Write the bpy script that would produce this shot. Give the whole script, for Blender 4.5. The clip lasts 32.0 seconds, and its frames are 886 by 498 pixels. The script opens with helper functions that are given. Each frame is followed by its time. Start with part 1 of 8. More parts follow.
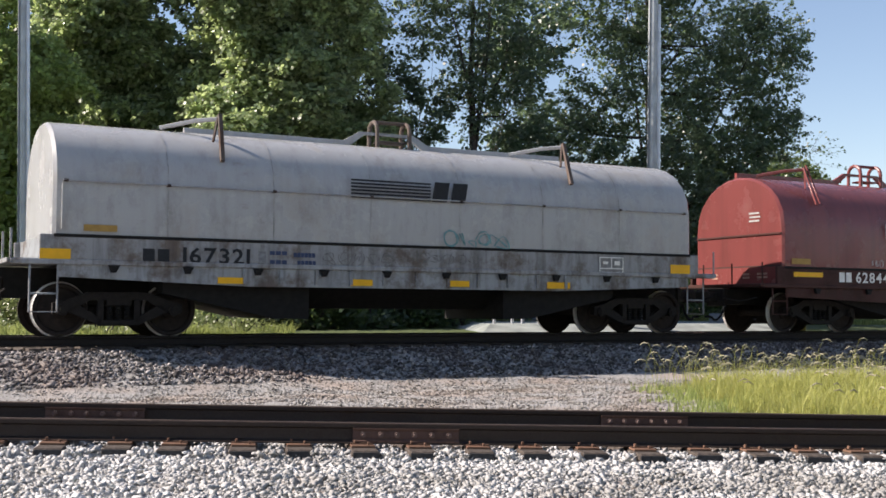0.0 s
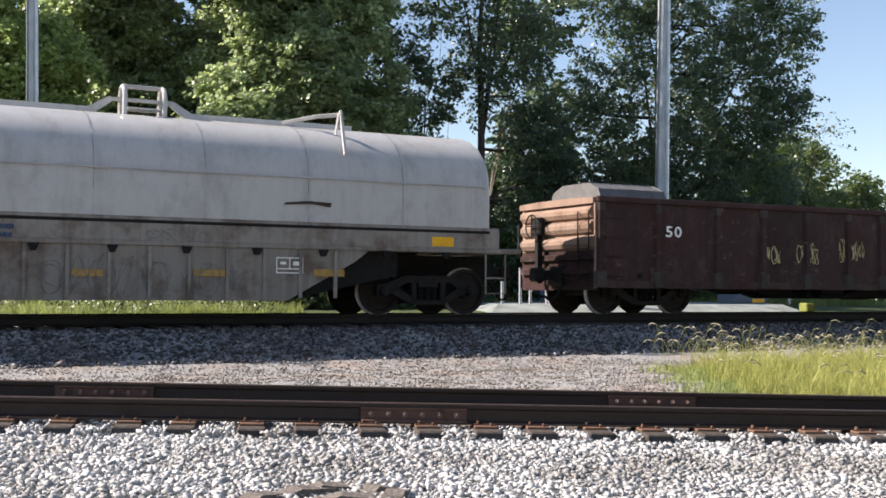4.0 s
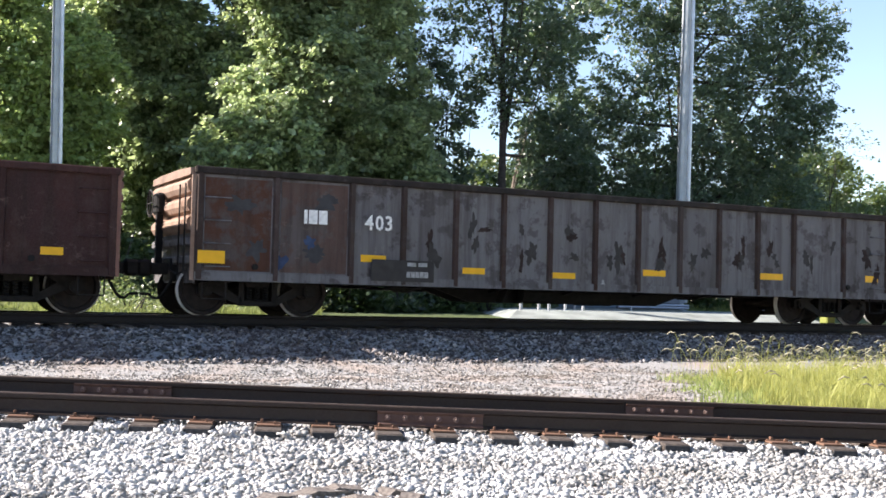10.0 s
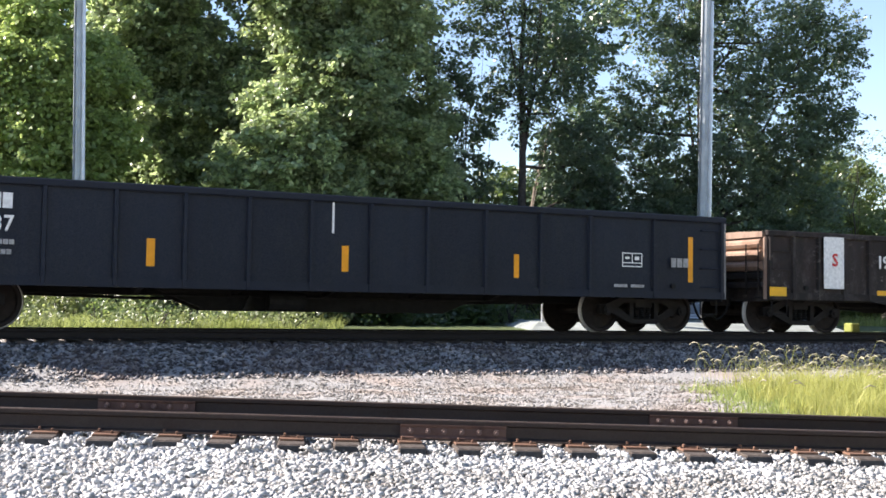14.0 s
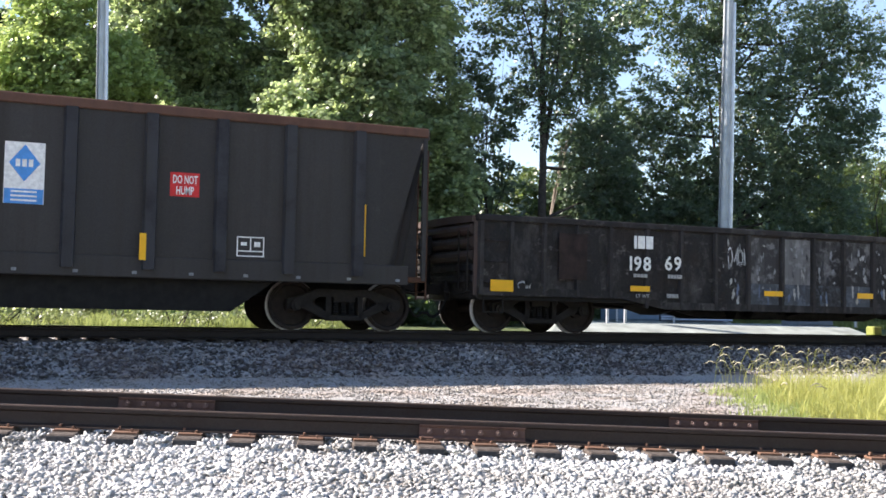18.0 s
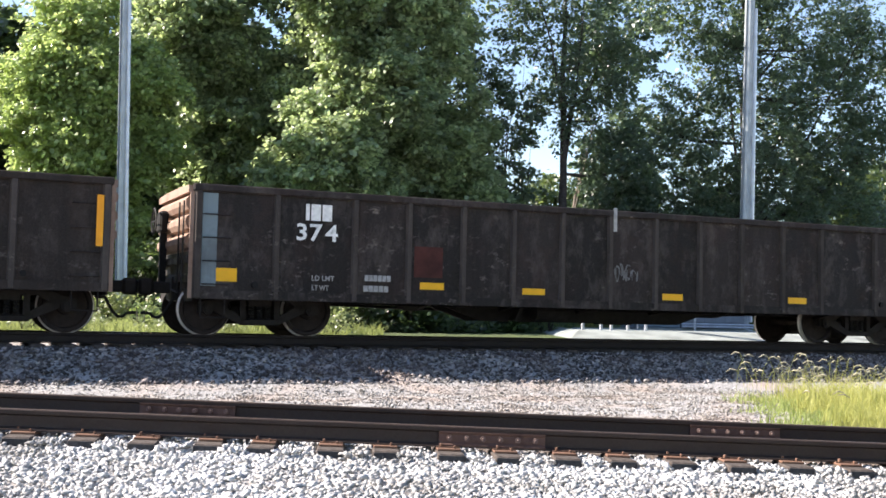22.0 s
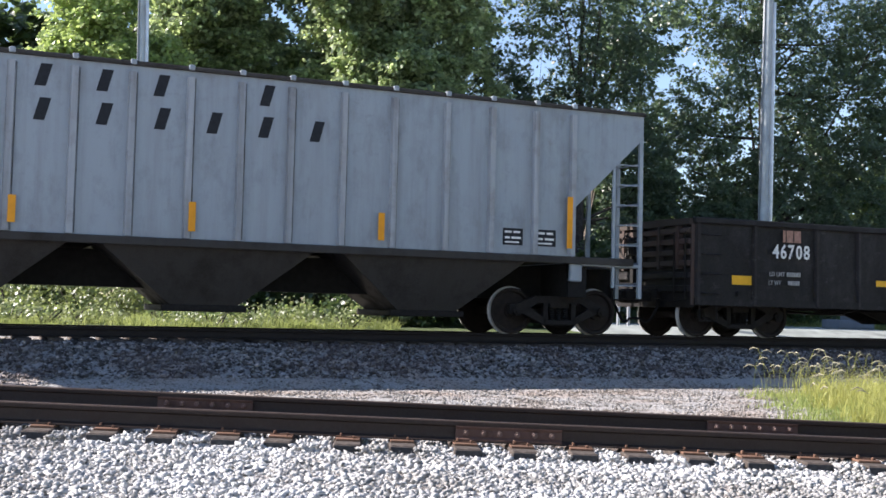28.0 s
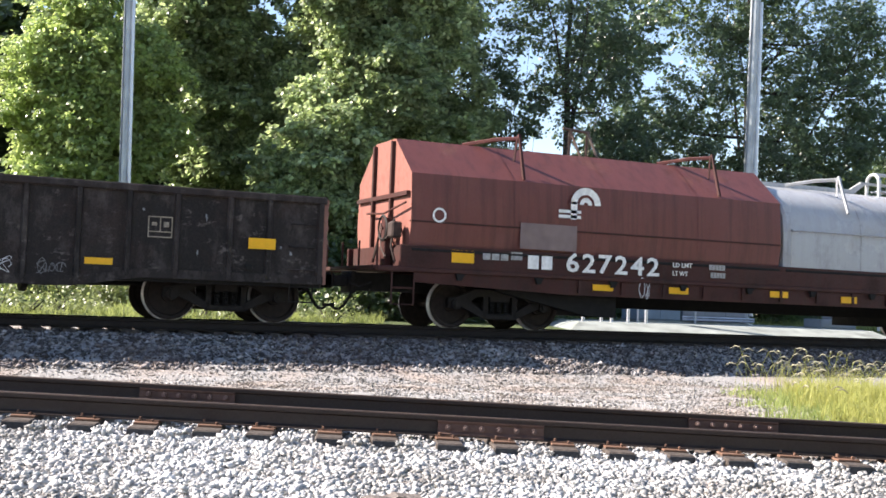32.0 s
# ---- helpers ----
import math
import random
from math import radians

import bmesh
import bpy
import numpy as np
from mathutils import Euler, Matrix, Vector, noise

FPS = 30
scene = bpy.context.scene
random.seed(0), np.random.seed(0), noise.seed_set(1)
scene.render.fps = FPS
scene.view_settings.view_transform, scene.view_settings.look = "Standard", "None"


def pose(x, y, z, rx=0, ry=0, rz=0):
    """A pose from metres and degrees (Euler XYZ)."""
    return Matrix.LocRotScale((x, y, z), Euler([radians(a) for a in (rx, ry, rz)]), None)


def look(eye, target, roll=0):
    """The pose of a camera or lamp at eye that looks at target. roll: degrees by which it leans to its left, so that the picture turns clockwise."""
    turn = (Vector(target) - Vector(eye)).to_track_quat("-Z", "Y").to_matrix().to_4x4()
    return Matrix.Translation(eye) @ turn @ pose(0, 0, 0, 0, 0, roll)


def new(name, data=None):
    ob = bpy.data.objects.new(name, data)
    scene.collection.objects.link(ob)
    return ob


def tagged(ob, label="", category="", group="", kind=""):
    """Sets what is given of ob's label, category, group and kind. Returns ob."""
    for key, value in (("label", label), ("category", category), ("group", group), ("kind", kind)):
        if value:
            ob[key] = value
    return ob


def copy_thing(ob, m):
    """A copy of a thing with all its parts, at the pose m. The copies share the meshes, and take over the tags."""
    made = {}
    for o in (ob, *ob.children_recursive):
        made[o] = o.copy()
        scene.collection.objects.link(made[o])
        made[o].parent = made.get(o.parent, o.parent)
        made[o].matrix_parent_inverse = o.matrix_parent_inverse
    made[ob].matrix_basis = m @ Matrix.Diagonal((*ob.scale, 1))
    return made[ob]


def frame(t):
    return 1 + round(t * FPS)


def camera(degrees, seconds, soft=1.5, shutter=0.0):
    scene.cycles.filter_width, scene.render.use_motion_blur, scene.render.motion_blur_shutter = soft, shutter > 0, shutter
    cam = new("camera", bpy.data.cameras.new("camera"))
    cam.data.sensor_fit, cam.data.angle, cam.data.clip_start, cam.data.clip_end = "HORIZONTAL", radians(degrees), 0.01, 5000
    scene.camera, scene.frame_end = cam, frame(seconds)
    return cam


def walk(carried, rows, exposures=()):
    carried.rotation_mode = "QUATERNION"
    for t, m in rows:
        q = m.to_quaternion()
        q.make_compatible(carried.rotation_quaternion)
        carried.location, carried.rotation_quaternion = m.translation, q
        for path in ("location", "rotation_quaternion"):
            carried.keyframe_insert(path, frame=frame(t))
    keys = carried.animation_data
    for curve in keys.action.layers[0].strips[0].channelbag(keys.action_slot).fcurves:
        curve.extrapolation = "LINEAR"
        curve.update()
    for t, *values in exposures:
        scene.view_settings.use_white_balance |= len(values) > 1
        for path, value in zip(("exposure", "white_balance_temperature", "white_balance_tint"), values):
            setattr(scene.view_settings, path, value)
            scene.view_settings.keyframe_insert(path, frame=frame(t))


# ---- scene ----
cam = camera(41.84, 32.0, 1.65)
EYE = 1.2
PATH = [
    (0.0, pose(0, 0, EYE, 93.110, -0.231, -27.809)),
    (0.5, pose(0, 0, EYE, 93.268, -0.378, -28.071)),
    (1.0, pose(0, 0, EYE, 93.543, -0.571, -28.064)),
    (1.5, pose(0, 0, EYE, 93.232, -0.254, -27.849)),
    (2.0, pose(0, 0, EYE, 93.399, -0.392, -27.725)),
    (2.5, pose(0, 0, EYE, 92.994, -0.385, -27.391)),
    (3.0, pose(0, 0, EYE, 92.544, 0.133, -27.420)),
    (3.5, pose(0, 0, EYE, 92.118, -0.113, -27.373)),
    (5.5, pose(0, 0, EYE, 92.255, -1.026, -27.557)),
    (6.0, pose(0, 0, EYE, 92.603, -0.843, -27.117)),
    (6.5, pose(0, 0, EYE, 92.690, -0.896, -26.697)),
    (7.0, pose(0, 0, EYE, 92.388, -0.835, -26.299)),
    (7.5, pose(0, 0, EYE, 92.341, -0.885, -26.609)),
    (8.0, pose(0, 0, EYE, 92.507, -0.602, -26.117)),
    (8.5, pose(0, 0, EYE, 92.287, -1.185, -26.126)),
    (9.0, pose(0, 0, EYE, 92.351, -1.239, -25.967)),
    (9.5, pose(0, 0, EYE, 92.498, -1.261, -26.353)),
    (10.0, pose(0, 0, EYE, 92.346, -1.413, -26.489)),
    (10.5, pose(0, 0, EYE, 92.346, -1.097, -26.227)),
    (11.0, pose(0, 0, EYE, 92.347, -0.804, -26.147)),
    (11.5, pose(0, 0, EYE, 92.628, -0.890, -26.028)),
    (12.0, pose(0, 0, EYE, 92.887, -0.926, -26.282)),
    (12.5, pose(0, 0, EYE, 92.864, -0.840, -26.148)),
    (13.0, pose(0, 0, EYE, 93.084, -0.914, -25.930)),
    (13.5, pose(0, 0, EYE, 92.990, -0.772, -25.537)),
    (14.0, pose(0, 0, EYE, 92.939, -0.830, -25.426)),
    (14.5, pose(0, 0, EYE, 93.275, -1.090, -25.464)),
    (16.5, pose(0, 0, EYE, 93.393, -0.925, -24.677)),
    (17.0, pose(0, 0, EYE, 93.377, -1.085, -24.644)),
    (17.5, pose(0, 0, EYE, 93.288, -1.183, -24.490)),
    (18.0, pose(0, 0, EYE, 92.954, -1.168, -24.459)),
    (18.5, pose(0, 0, EYE, 92.541, -1.105, -24.377)),
    (19.0, pose(0, 0, EYE, 92.412, -1.373, -24.456)),
    (19.5, pose(0, 0, EYE, 92.224, -1.471, -24.384)),
    (20.0, pose(0, 0, EYE, 92.661, -1.671, -24.747)),
    (20.5, pose(0, 0, EYE, 92.816, -1.336, -24.458)),
    (21.0, pose(0, 0, EYE, 92.873, -1.214, -24.096)),
    (21.5, pose(0, 0, EYE, 92.970, -1.446, -23.940)),
    (22.0, pose(0, 0, EYE, 93.260, -1.307, -23.469)),
    (22.5, pose(0, 0, EYE, 93.120, -1.410, -23.233)),
    (23.0, pose(0, 0, EYE, 93.130, -1.326, -22.711)),
    (23.5, pose(0, 0, EYE, 93.054, -1.380, -22.958)),
    (24.0, pose(0, 0, EYE, 92.912, -1.536, -23.225)),
    (24.5, pose(0, 0, EYE, 93.144, -1.816, -23.440)),
    (25.0, pose(0, 0, EYE, 92.926, -1.612, -23.367)),
    (25.5, pose(0, 0, EYE, 93.178, -1.502, -23.247)),
    (27.5, pose(0, 0, EYE, 92.686, -1.468, -22.780)),
    (28.0, pose(0, 0, EYE, 92.989, -1.406, -22.642)),
    (28.5, pose(0, 0, EYE, 92.694, -1.548, -23.030)),
    (29.0, pose(0, 0, EYE, 92.630, -1.732, -23.297)),
    (29.5, pose(0, 0, EYE, 92.559, -1.979, -23.443)),
    (30.0, pose(0, 0, EYE, 92.897, -1.948, -23.761)),
    (30.5, pose(0, 0, EYE, 92.869, -1.921, -23.343)),
    (31.0, pose(0, 0, EYE, 92.809, -1.719, -23.095)),
    (31.5, pose(0, 0, EYE, 92.614, -2.027, -23.477)),
    (32.0, pose(0, 0, EYE, 92.744, -2.140, -23.441)),
]
walk(cam, PATH, exposures=((0.0, 0.95, 6900, 18), (2.0, 1.04, 6950, 19), (3.0, 0.96, 6950, 19), (3.5, 0.98, 6900, 18), (5.5, 1.48, 6700, 17), (13.0, 1.64, 6650, 17), (25.5, 1.74, 6700, 17), (27.5, 1.38, 6400, 18), (28.2, 1.4, 6400, 18), (29.0, 1.54, 6600, 17), (29.5, 1.66, 6700, 17), (32.0, 1.68, 6750, 17)))

# metres that the train has run since the start, every two seconds
RUN = [0.000, 20.474, 41.051, 61.732, 82.548, 103.566, 124.664, 145.676, 166.602, 187.479, 208.456, 229.473, 250.510, 271.624, 292.733, 313.918, 335.215]


# world and sun: the sun stands behind the train, high over its left end
SUN_FROM = Vector((-1.3, 0.65, 1.0)).normalized()
world = bpy.data.worlds.new("sky")
scene.world = world
world.use_nodes = True
wn = world.node_tree.nodes
sky = wn.new("ShaderNodeTexSky")
sky.sky_type = "NISHITA"
sky.sun_disc = False
sky.sun_elevation = radians(34.5)
sky.sun_rotation = radians(-63.4)
sky.air_density, sky.dust_density, sky.ozone_density = 1.0, 0.15, 1.6
world.node_tree.links.new(sky.outputs[0], wn["Background"].inputs[0])
wn["Background"].inputs[1].default_value = 0.088
sun_data = bpy.data.lights.new("sun", "SUN")
sun_data.energy, sun_data.angle, sun_data.color = 5.0, radians(0.53), (1.0, 0.95, 0.86)
sun = new("sun", sun_data)
sun.matrix_world = look(SUN_FROM * 100, (0, 0, 0))


# materials
def node_mat(name):
    m = bpy.data.materials.new(name)
    m.use_nodes = True
    return m, m.node_tree.nodes, m.node_tree.links, m.node_tree.nodes["Principled BSDF"]


def noise_node(n, l, scale, detail=4.0, coord="Object", stretch=None, rough=0.55):
    tc = n.new("ShaderNodeTexCoord")
    tex = n.new("ShaderNodeTexNoise")
    tex.inputs["Scale"].default_value, tex.inputs["Detail"].default_value = scale, detail
    tex.inputs["Roughness"].default_value = rough
    if stretch:
        mp = n.new("ShaderNodeMapping")
        mp.inputs["Scale"].default_value = stretch
        l.new(tc.outputs[coord], mp.inputs[0])
        l.new(mp.outputs[0], tex.inputs[0])
    else:
        l.new(tc.outputs[coord], tex.inputs[0])
    return tex.outputs[0]


def ramp(n, l, src, lo, hi):
    r = n.new("ShaderNodeMapRange")
    r.inputs[1].default_value, r.inputs[2].default_value = lo, hi
    l.new(src, r.inputs[0])
    return r.outputs[0]


def mix(n, l, fac, a, b, how="MIX"):
    x = n.new("ShaderNodeMix")
    x.data_type, x.blend_type = "RGBA", how
    for sock, val in ((x.inputs[0], fac), (x.inputs[6], a), (x.inputs[7], b)):
        if isinstance(val, (int, float)):
            sock.default_value = val
        elif isinstance(val, tuple):
            sock.default_value = (*val, 1)
        else:
            l.new(val, sock)
    return x.outputs[2]


def bump(n, l, b, height, strength, distance=0.02):
    k = n.new("ShaderNodeBump")
    k.inputs["Strength"].default_value, k.inputs["Distance"].default_value = strength, distance
    l.new(height, k.inputs["Height"])
    l.new(k.outputs[0], b.inputs["Normal"])


def paint(name, colour, worn, amount=0.5, streaks=0.4, rough=0.55, metal=0.0, patch=1.1, grime=(0.03, 0.026, 0.022), dents=0.25, scuff=None, scuffs=0.0, gloss=0.12, smear=0.5, edge=0.0):
    """Weathered paint: patches of a second colour, streaks that run down, pale scuffs, fine grain and shallow dents."""
    m, n, l, b = node_mat(name)

    def scaled(src, k):
        x = n.new("ShaderNodeMath")
        x.operation = "MULTIPLY"
        l.new(src, x.inputs[0])
        x.inputs[1].default_value = k
        return x.outputs[0]

    big = ramp(n, l, noise_node(n, l, patch, 8, rough=0.68), 0.6 - 0.22 * amount, (0.6 - 0.22 * amount + edge) if edge else 0.72 - 0.18 * amount)
    run = ramp(n, l, noise_node(n, l, 1.0, 6, stretch=(6.0, 3.0, 0.4), rough=0.65), 0.46, 0.7)
    fine = ramp(n, l, noise_node(n, l, 45, 3), 0.3, 0.75)
    own = n.new("ShaderNodeObjectInfo")
    c = mix(n, l, scaled(big, min(1.0, amount * 1.5)), colour, worn)
    c = mix(n, l, ramp(n, l, own.outputs["Random"], 0.3, 1.6), c, mix(n, l, 0.8, c, worn))
    c = mix(n, l, ramp(n, l, own.outputs["Random"], 0.75, -0.6), c, mix(n, l, 0.6, c, grime))
    c = mix(n, l, scaled(run, streaks), c, grime)
    if scuff:
        wear = ramp(n, l, noise_node(n, l, 3.2, 9, stretch=(1.0, 1.0, 1.6), rough=0.75), 0.57, 0.72)
        where = ramp(n, l, noise_node(n, l, 0.55, 3), 0.42, 0.6)
        both = n.new("ShaderNodeMath")
        both.operation = "MULTIPLY"
        l.new(wear, both.inputs[0])
        l.new(where, both.inputs[1])
        c = mix(n, l, scaled(both.outputs[0], scuffs), c, scuff)
        at = n.new("ShaderNodeVectorMath")
        tc = n.new("ShaderNodeTexCoord")
        l.new(tc.outputs["Object"], at.inputs[0])
        far = scaled(own.outputs["Random"], 37.0)
        l.new(far, at.inputs[1])
        mp = n.new("ShaderNodeMapping")
        mp.inputs["Scale"].default_value = (1.5, 1.0, 0.75)
        l.new(at.outputs[0], mp.inputs[0])
        sm = n.new("ShaderNodeTexNoise")
        sm.inputs["Scale"].default_value, sm.inputs["Detail"].default_value, sm.inputs["Roughness"].default_value = 1.5, 10.0, 0.75
        l.new(mp.outputs[0], sm.inputs[0])
        c = mix(n, l, scaled(ramp(n, l, sm.outputs[0], 0.5, 0.66), smear), c, tuple(0.42 * v for v in scuff))
    c = mix(n, l, fine, c, mix(n, l, 0.08, c, (0.2, 0.18, 0.16)))
    l.new(c, b.inputs["Base Color"])
    r = n.new("ShaderNodeMapRange")
    r.inputs[3].default_value, r.inputs[4].default_value = rough - 0.1, rough + 0.25
    l.new(big, r.inputs[0])
    l.new(r.outputs[0], b.inputs["Roughness"])
    b.inputs["Metallic"].default_value = metal
    b.inputs["Specular IOR Level"].default_value = gloss
    bump(n, l, b, noise_node(n, l, 2.4, 5), dents, 0.03)
    return m


def plain(name, colour, rough=0.6, metal=0.0, vary=0.25, scale=9.0, relief=0.15):
    m, n, l, b = node_mat(name)
    f = ramp(n, l, noise_node(n, l, scale, 5), 0.3, 0.7)
    dark = tuple(v * (1 - vary) for v in colour)
    light = tuple(min(1, v * (1 + vary)) for v in colour)
    l.new(mix(n, l, f, dark, light), b.inputs["Base Color"])
    b.inputs["Roughness"].default_value, b.inputs["Metallic"].default_value = rough, metal
    b.inputs["Specular IOR Level"].default_value = 0.3
    if relief:
        bump(n, l, b, noise_node(n, l, scale * 5, 4), relief, 0.01)
    return m


def stone_mat(name, dark, light, warm, rough=0.9, skew=1.0, stain=0.55):
    m, n, l, b = node_mat(name)
    g = n.new("ShaderNodeNewGeometry")
    pw = n.new("ShaderNodeMath")
    pw.operation = "POWER"
    l.new(g.outputs["Random Per Island"], pw.inputs[0])
    pw.inputs[1].default_value = skew
    c = mix(n, l, pw.outputs[0], dark, light)
    c = mix(n, l, ramp(n, l, noise_node(n, l, 0.8, 7), 0.44, 0.6), c, mix(n, l, stain, c, warm))
    c = mix(n, l, ramp(n, l, noise_node(n, l, 60, 3), 0.35, 0.7), mix(n, l, 0.3, c, (0.05, 0.05, 0.05)), c)
    l.new(c, b.inputs["Base Color"])
    b.inputs["Roughness"].default_value = rough
    return m


def leaf_mat(name, dark, light, through_colour, dull=0.38, skew=1.0, gloss=0.8):
    m, n, l, b = node_mat(name)
    g = n.new("ShaderNodeNewGeometry")
    pw = n.new("ShaderNodeMath")
    pw.operation = "POWER"
    l.new(g.outputs["Random Per Island"], pw.inputs[0])
    pw.inputs[1].default_value = skew
    c = mix(n, l, pw.outputs[0], dark, light)
    c = mix(n, l, ramp(n, l, noise_node(n, l, 0.35, 3), 0.35, 0.65), c, mix(n, l, 0.5, c, dark))
    l.new(c, b.inputs["Base Color"])
    b.inputs["Roughness"].default_value = dull
    b.inputs["Specular IOR Level"].default_value = gloss
    t = n.new("ShaderNodeBsdfTranslucent")
    l.new(mix(n, l, 0.6, c, through_colour), t.inputs[0])
    s = n.new("ShaderNodeMixShader")
    s.inputs[0].default_value = 0.5
    l.new(b.outputs[0], s.inputs[1])
    l.new(t.outputs[0], s.inputs[2])
    l.new(s.outputs[0], n["Material Output"].inputs[0])
    return m


M_STEEL_DARK = plain("truck_iron", (0.016, 0.0135, 0.012), 0.75, 0.2, 0.4, 14)
M_UNDER = plain("underframe_grime", (0.01, 0.0095, 0.009), 0.85, 0.0, 0.4, 8)
M_WHEEL = plain("wheel_iron", (0.02, 0.0145, 0.012), 0.8, 0.0, 0.4, 10)
M_TREAD = plain("polished_tread", (0.6, 0.58, 0.55), 0.5, 0.3, 0.1, 20, 0)
M_YELLOW = plain("yellow_reflector", (0.8, 0.42, 0.015), 0.4, 0.0, 0.08, 6, 0)
M_ORANGE = plain("orange_reflector", (0.8, 0.33, 0.015), 0.4, 0.0, 0.08, 6, 0)
M_WHITE = plain("stencil_white", (0.75, 0.75, 0.72), 0.7, 0.0, 0.18, 14, 0)
M_DIMWHITE = plain("faded_stencil", (0.32, 0.32, 0.31), 0.8, 0.0, 0.3, 14, 0)
M_BLACK = plain("stencil_black", (0.016, 0.018, 0.022), 0.7, 0.0, 0.2, 14, 0)
M_RED = plain("sign_red", (0.55, 0.03, 0.03), 0.6, 0.0, 0.15, 8, 0)
M_BLUE = plain("sign_blue", (0.07, 0.27, 0.62), 0.6, 0.0, 0.15, 8, 0)
M_SCRIBBLE = {"white": plain("spray_white", (0.5, 0.5, 0.5), 0.8, 0, 0.3, 9, 0), "blue": plain("spray_blue", (0.05, 0.3, 0.5), 0.8, 0, 0.3, 9, 0),
              "gold": plain("spray_gold", (0.45, 0.4, 0.2), 0.8, 0, 0.3, 9, 0), "pink": plain("spray_pink", (0.3, 0.17, 0.13), 0.8, 0, 0.4, 9, 0),
              "grey": plain("spray_grey", (0.13, 0.13, 0.13), 0.8, 0, 0.3, 9, 0), "teal": plain("spray_teal", (0.13, 0.27, 0.28), 0.8, 0, 0.3, 9, 0),
              "red": plain("spray_red", (0.34, 0.085, 0.05), 0.8, 0, 0.4, 9, 0)}


# mesh helpers
class Shape:
    """Verts and faces of one part."""

    def __init__(self):
        self.v, self.f = [], []

    def add(self, verts, faces):
        k = len(self.v)
        self.v += [tuple(p) for p in verts]
        self.f += [tuple(i + k for i in q) for q in faces]
        return self

    def box(self, x0, x1, y0, y1, z0, z1, c=0.0):
        if c <= 0:
            v = [(x, y, z) for x in (x0, x1) for y in (y0, y1) for z in (z0, z1)]
            return self.add(v, [(0, 1, 3, 2), (4, 6, 7, 5), (0, 4, 5, 1), (2, 3, 7, 6), (0, 2, 6, 4), (1, 5, 7, 3)])
        bm = bmesh.new()
        vs = [bm.verts.new((x, y, z)) for x in (x0, x1) for y in (y0, y1) for z in (z0, z1)]
        for q in ((0, 1, 3, 2), (4, 6, 7, 5), (0, 4, 5, 1), (2, 3, 7, 6), (0, 2, 6, 4), (1, 5, 7, 3)):
            bm.faces.new([vs[i] for i in q])
        bmesh.ops.bevel(bm, geom=bm.edges[:], offset=c, segments=1, affect="EDGES")
        bm.verts.index_update()
        self.add([p.co for p in bm.verts], [[p.index for p in q.verts] for q in bm.faces])
        bm.free()
        return self

    def prism(self, outline, axis, a, b):
        """An outline of two coordinates, drawn out along an axis from a to b."""
        put = {"x": lambda p, t: (t, p[0], p[1]), "y": lambda p, t: (p[0], t, p[1]), "z": lambda p, t: (p[0], p[1], t)}[axis]
        n = len(outline)
        v = [put(p, a) for p in outline] + [put(p, b) for p in outline]
        f = [(i, (i + 1) % n, n + (i + 1) % n, n + i) for i in range(n)] + [tuple(range(n))[::-1], tuple(range(n, 2 * n))]
        return self.add(v, f)

    def rod(self, p, q, r, n=8, r2=None):
        p, q = Vector(p), Vector(q)
        d = (q - p).normalized()
        s = d.orthogonal().normalized()
        t = d.cross(s)
        r2 = r if r2 is None else r2
        ring = [(math.cos(2 * math.pi * i / n), math.sin(2 * math.pi * i / n)) for i in range(n)]
        v = [p + (s * c + t * k) * r for c, k in ring] + [q + (s * c + t * k) * r2 for c, k in ring]
        f = [(i, (i + 1) % n, n + (i + 1) % n, n + i) for i in range(n)] + [tuple(range(n))[::-1], tuple(range(n, 2 * n))]
        return self.add(v, f)

    def path(self, pts, r, n=6):
        """One bent tube through the points."""
        pts = [Vector(p) for p in pts]
        v, side = [], None
        for i, p in enumerate(pts):
            d = (pts[min(i + 1, len(pts) - 1)] - pts[max(i - 1, 0)]).normalized()
            side = d.orthogonal().normalized() if side is None else (side - d * side.dot(d)).normalized()
            t = d.cross(side)
            v += [p + (side * math.cos(2 * math.pi * k / n) + t * math.sin(2 * math.pi * k / n)) * r for k in range(n)]
        m = len(pts)
        f = [(j * n + k, j * n + (k + 1) % n, (j + 1) * n + (k + 1) % n, (j + 1) * n + k) for j in range(m - 1) for k in range(n)]
        return self.add(v, f + [tuple(range(n))[::-1], tuple(range((m - 1) * n, m * n))])

    def lathe(self, profile, n=32, axis="y"):
        """A profile of (radius, along) turned about an axis."""
        k = len(profile)
        v = []
        for i in range(n):
            a = 2 * math.pi * i / n
            for r, t in profile:
                c, s = r * math.cos(a), r * math.sin(a)
                v.append({"y": (c, t, s), "z": (c, s, t), "x": (t, c, s)}[axis])
        f = [(i * k + j, ((i + 1) % n) * k + j, ((i + 1) % n) * k + j + 1, i * k + j + 1) for i in range(n) for j in range(k - 1)]
        return self.add(v, f)

    def mesh(self, name):
        me = bpy.data.meshes.new(name)
        me.from_pydata(self.v, [], self.f)
        me.validate()
        bm = bmesh.new()
        bm.from_mesh(me)
        bmesh.ops.recalc_face_normals(bm, faces=bm.faces[:])
        bm.to_mesh(me)
        bm.free()
        return me


def round_off(me, angle=0.6):
    """Smooth faces, with sharp edges past an angle."""
    bm = bmesh.new()
    bm.from_mesh(me)
    for q in bm.faces:
        q.smooth = True
    for e in bm.edges:
        e.smooth = len(e.link_faces) == 2 and e.calc_face_angle(0) < angle
    bm.to_mesh(me)
    bm.free()
    return me


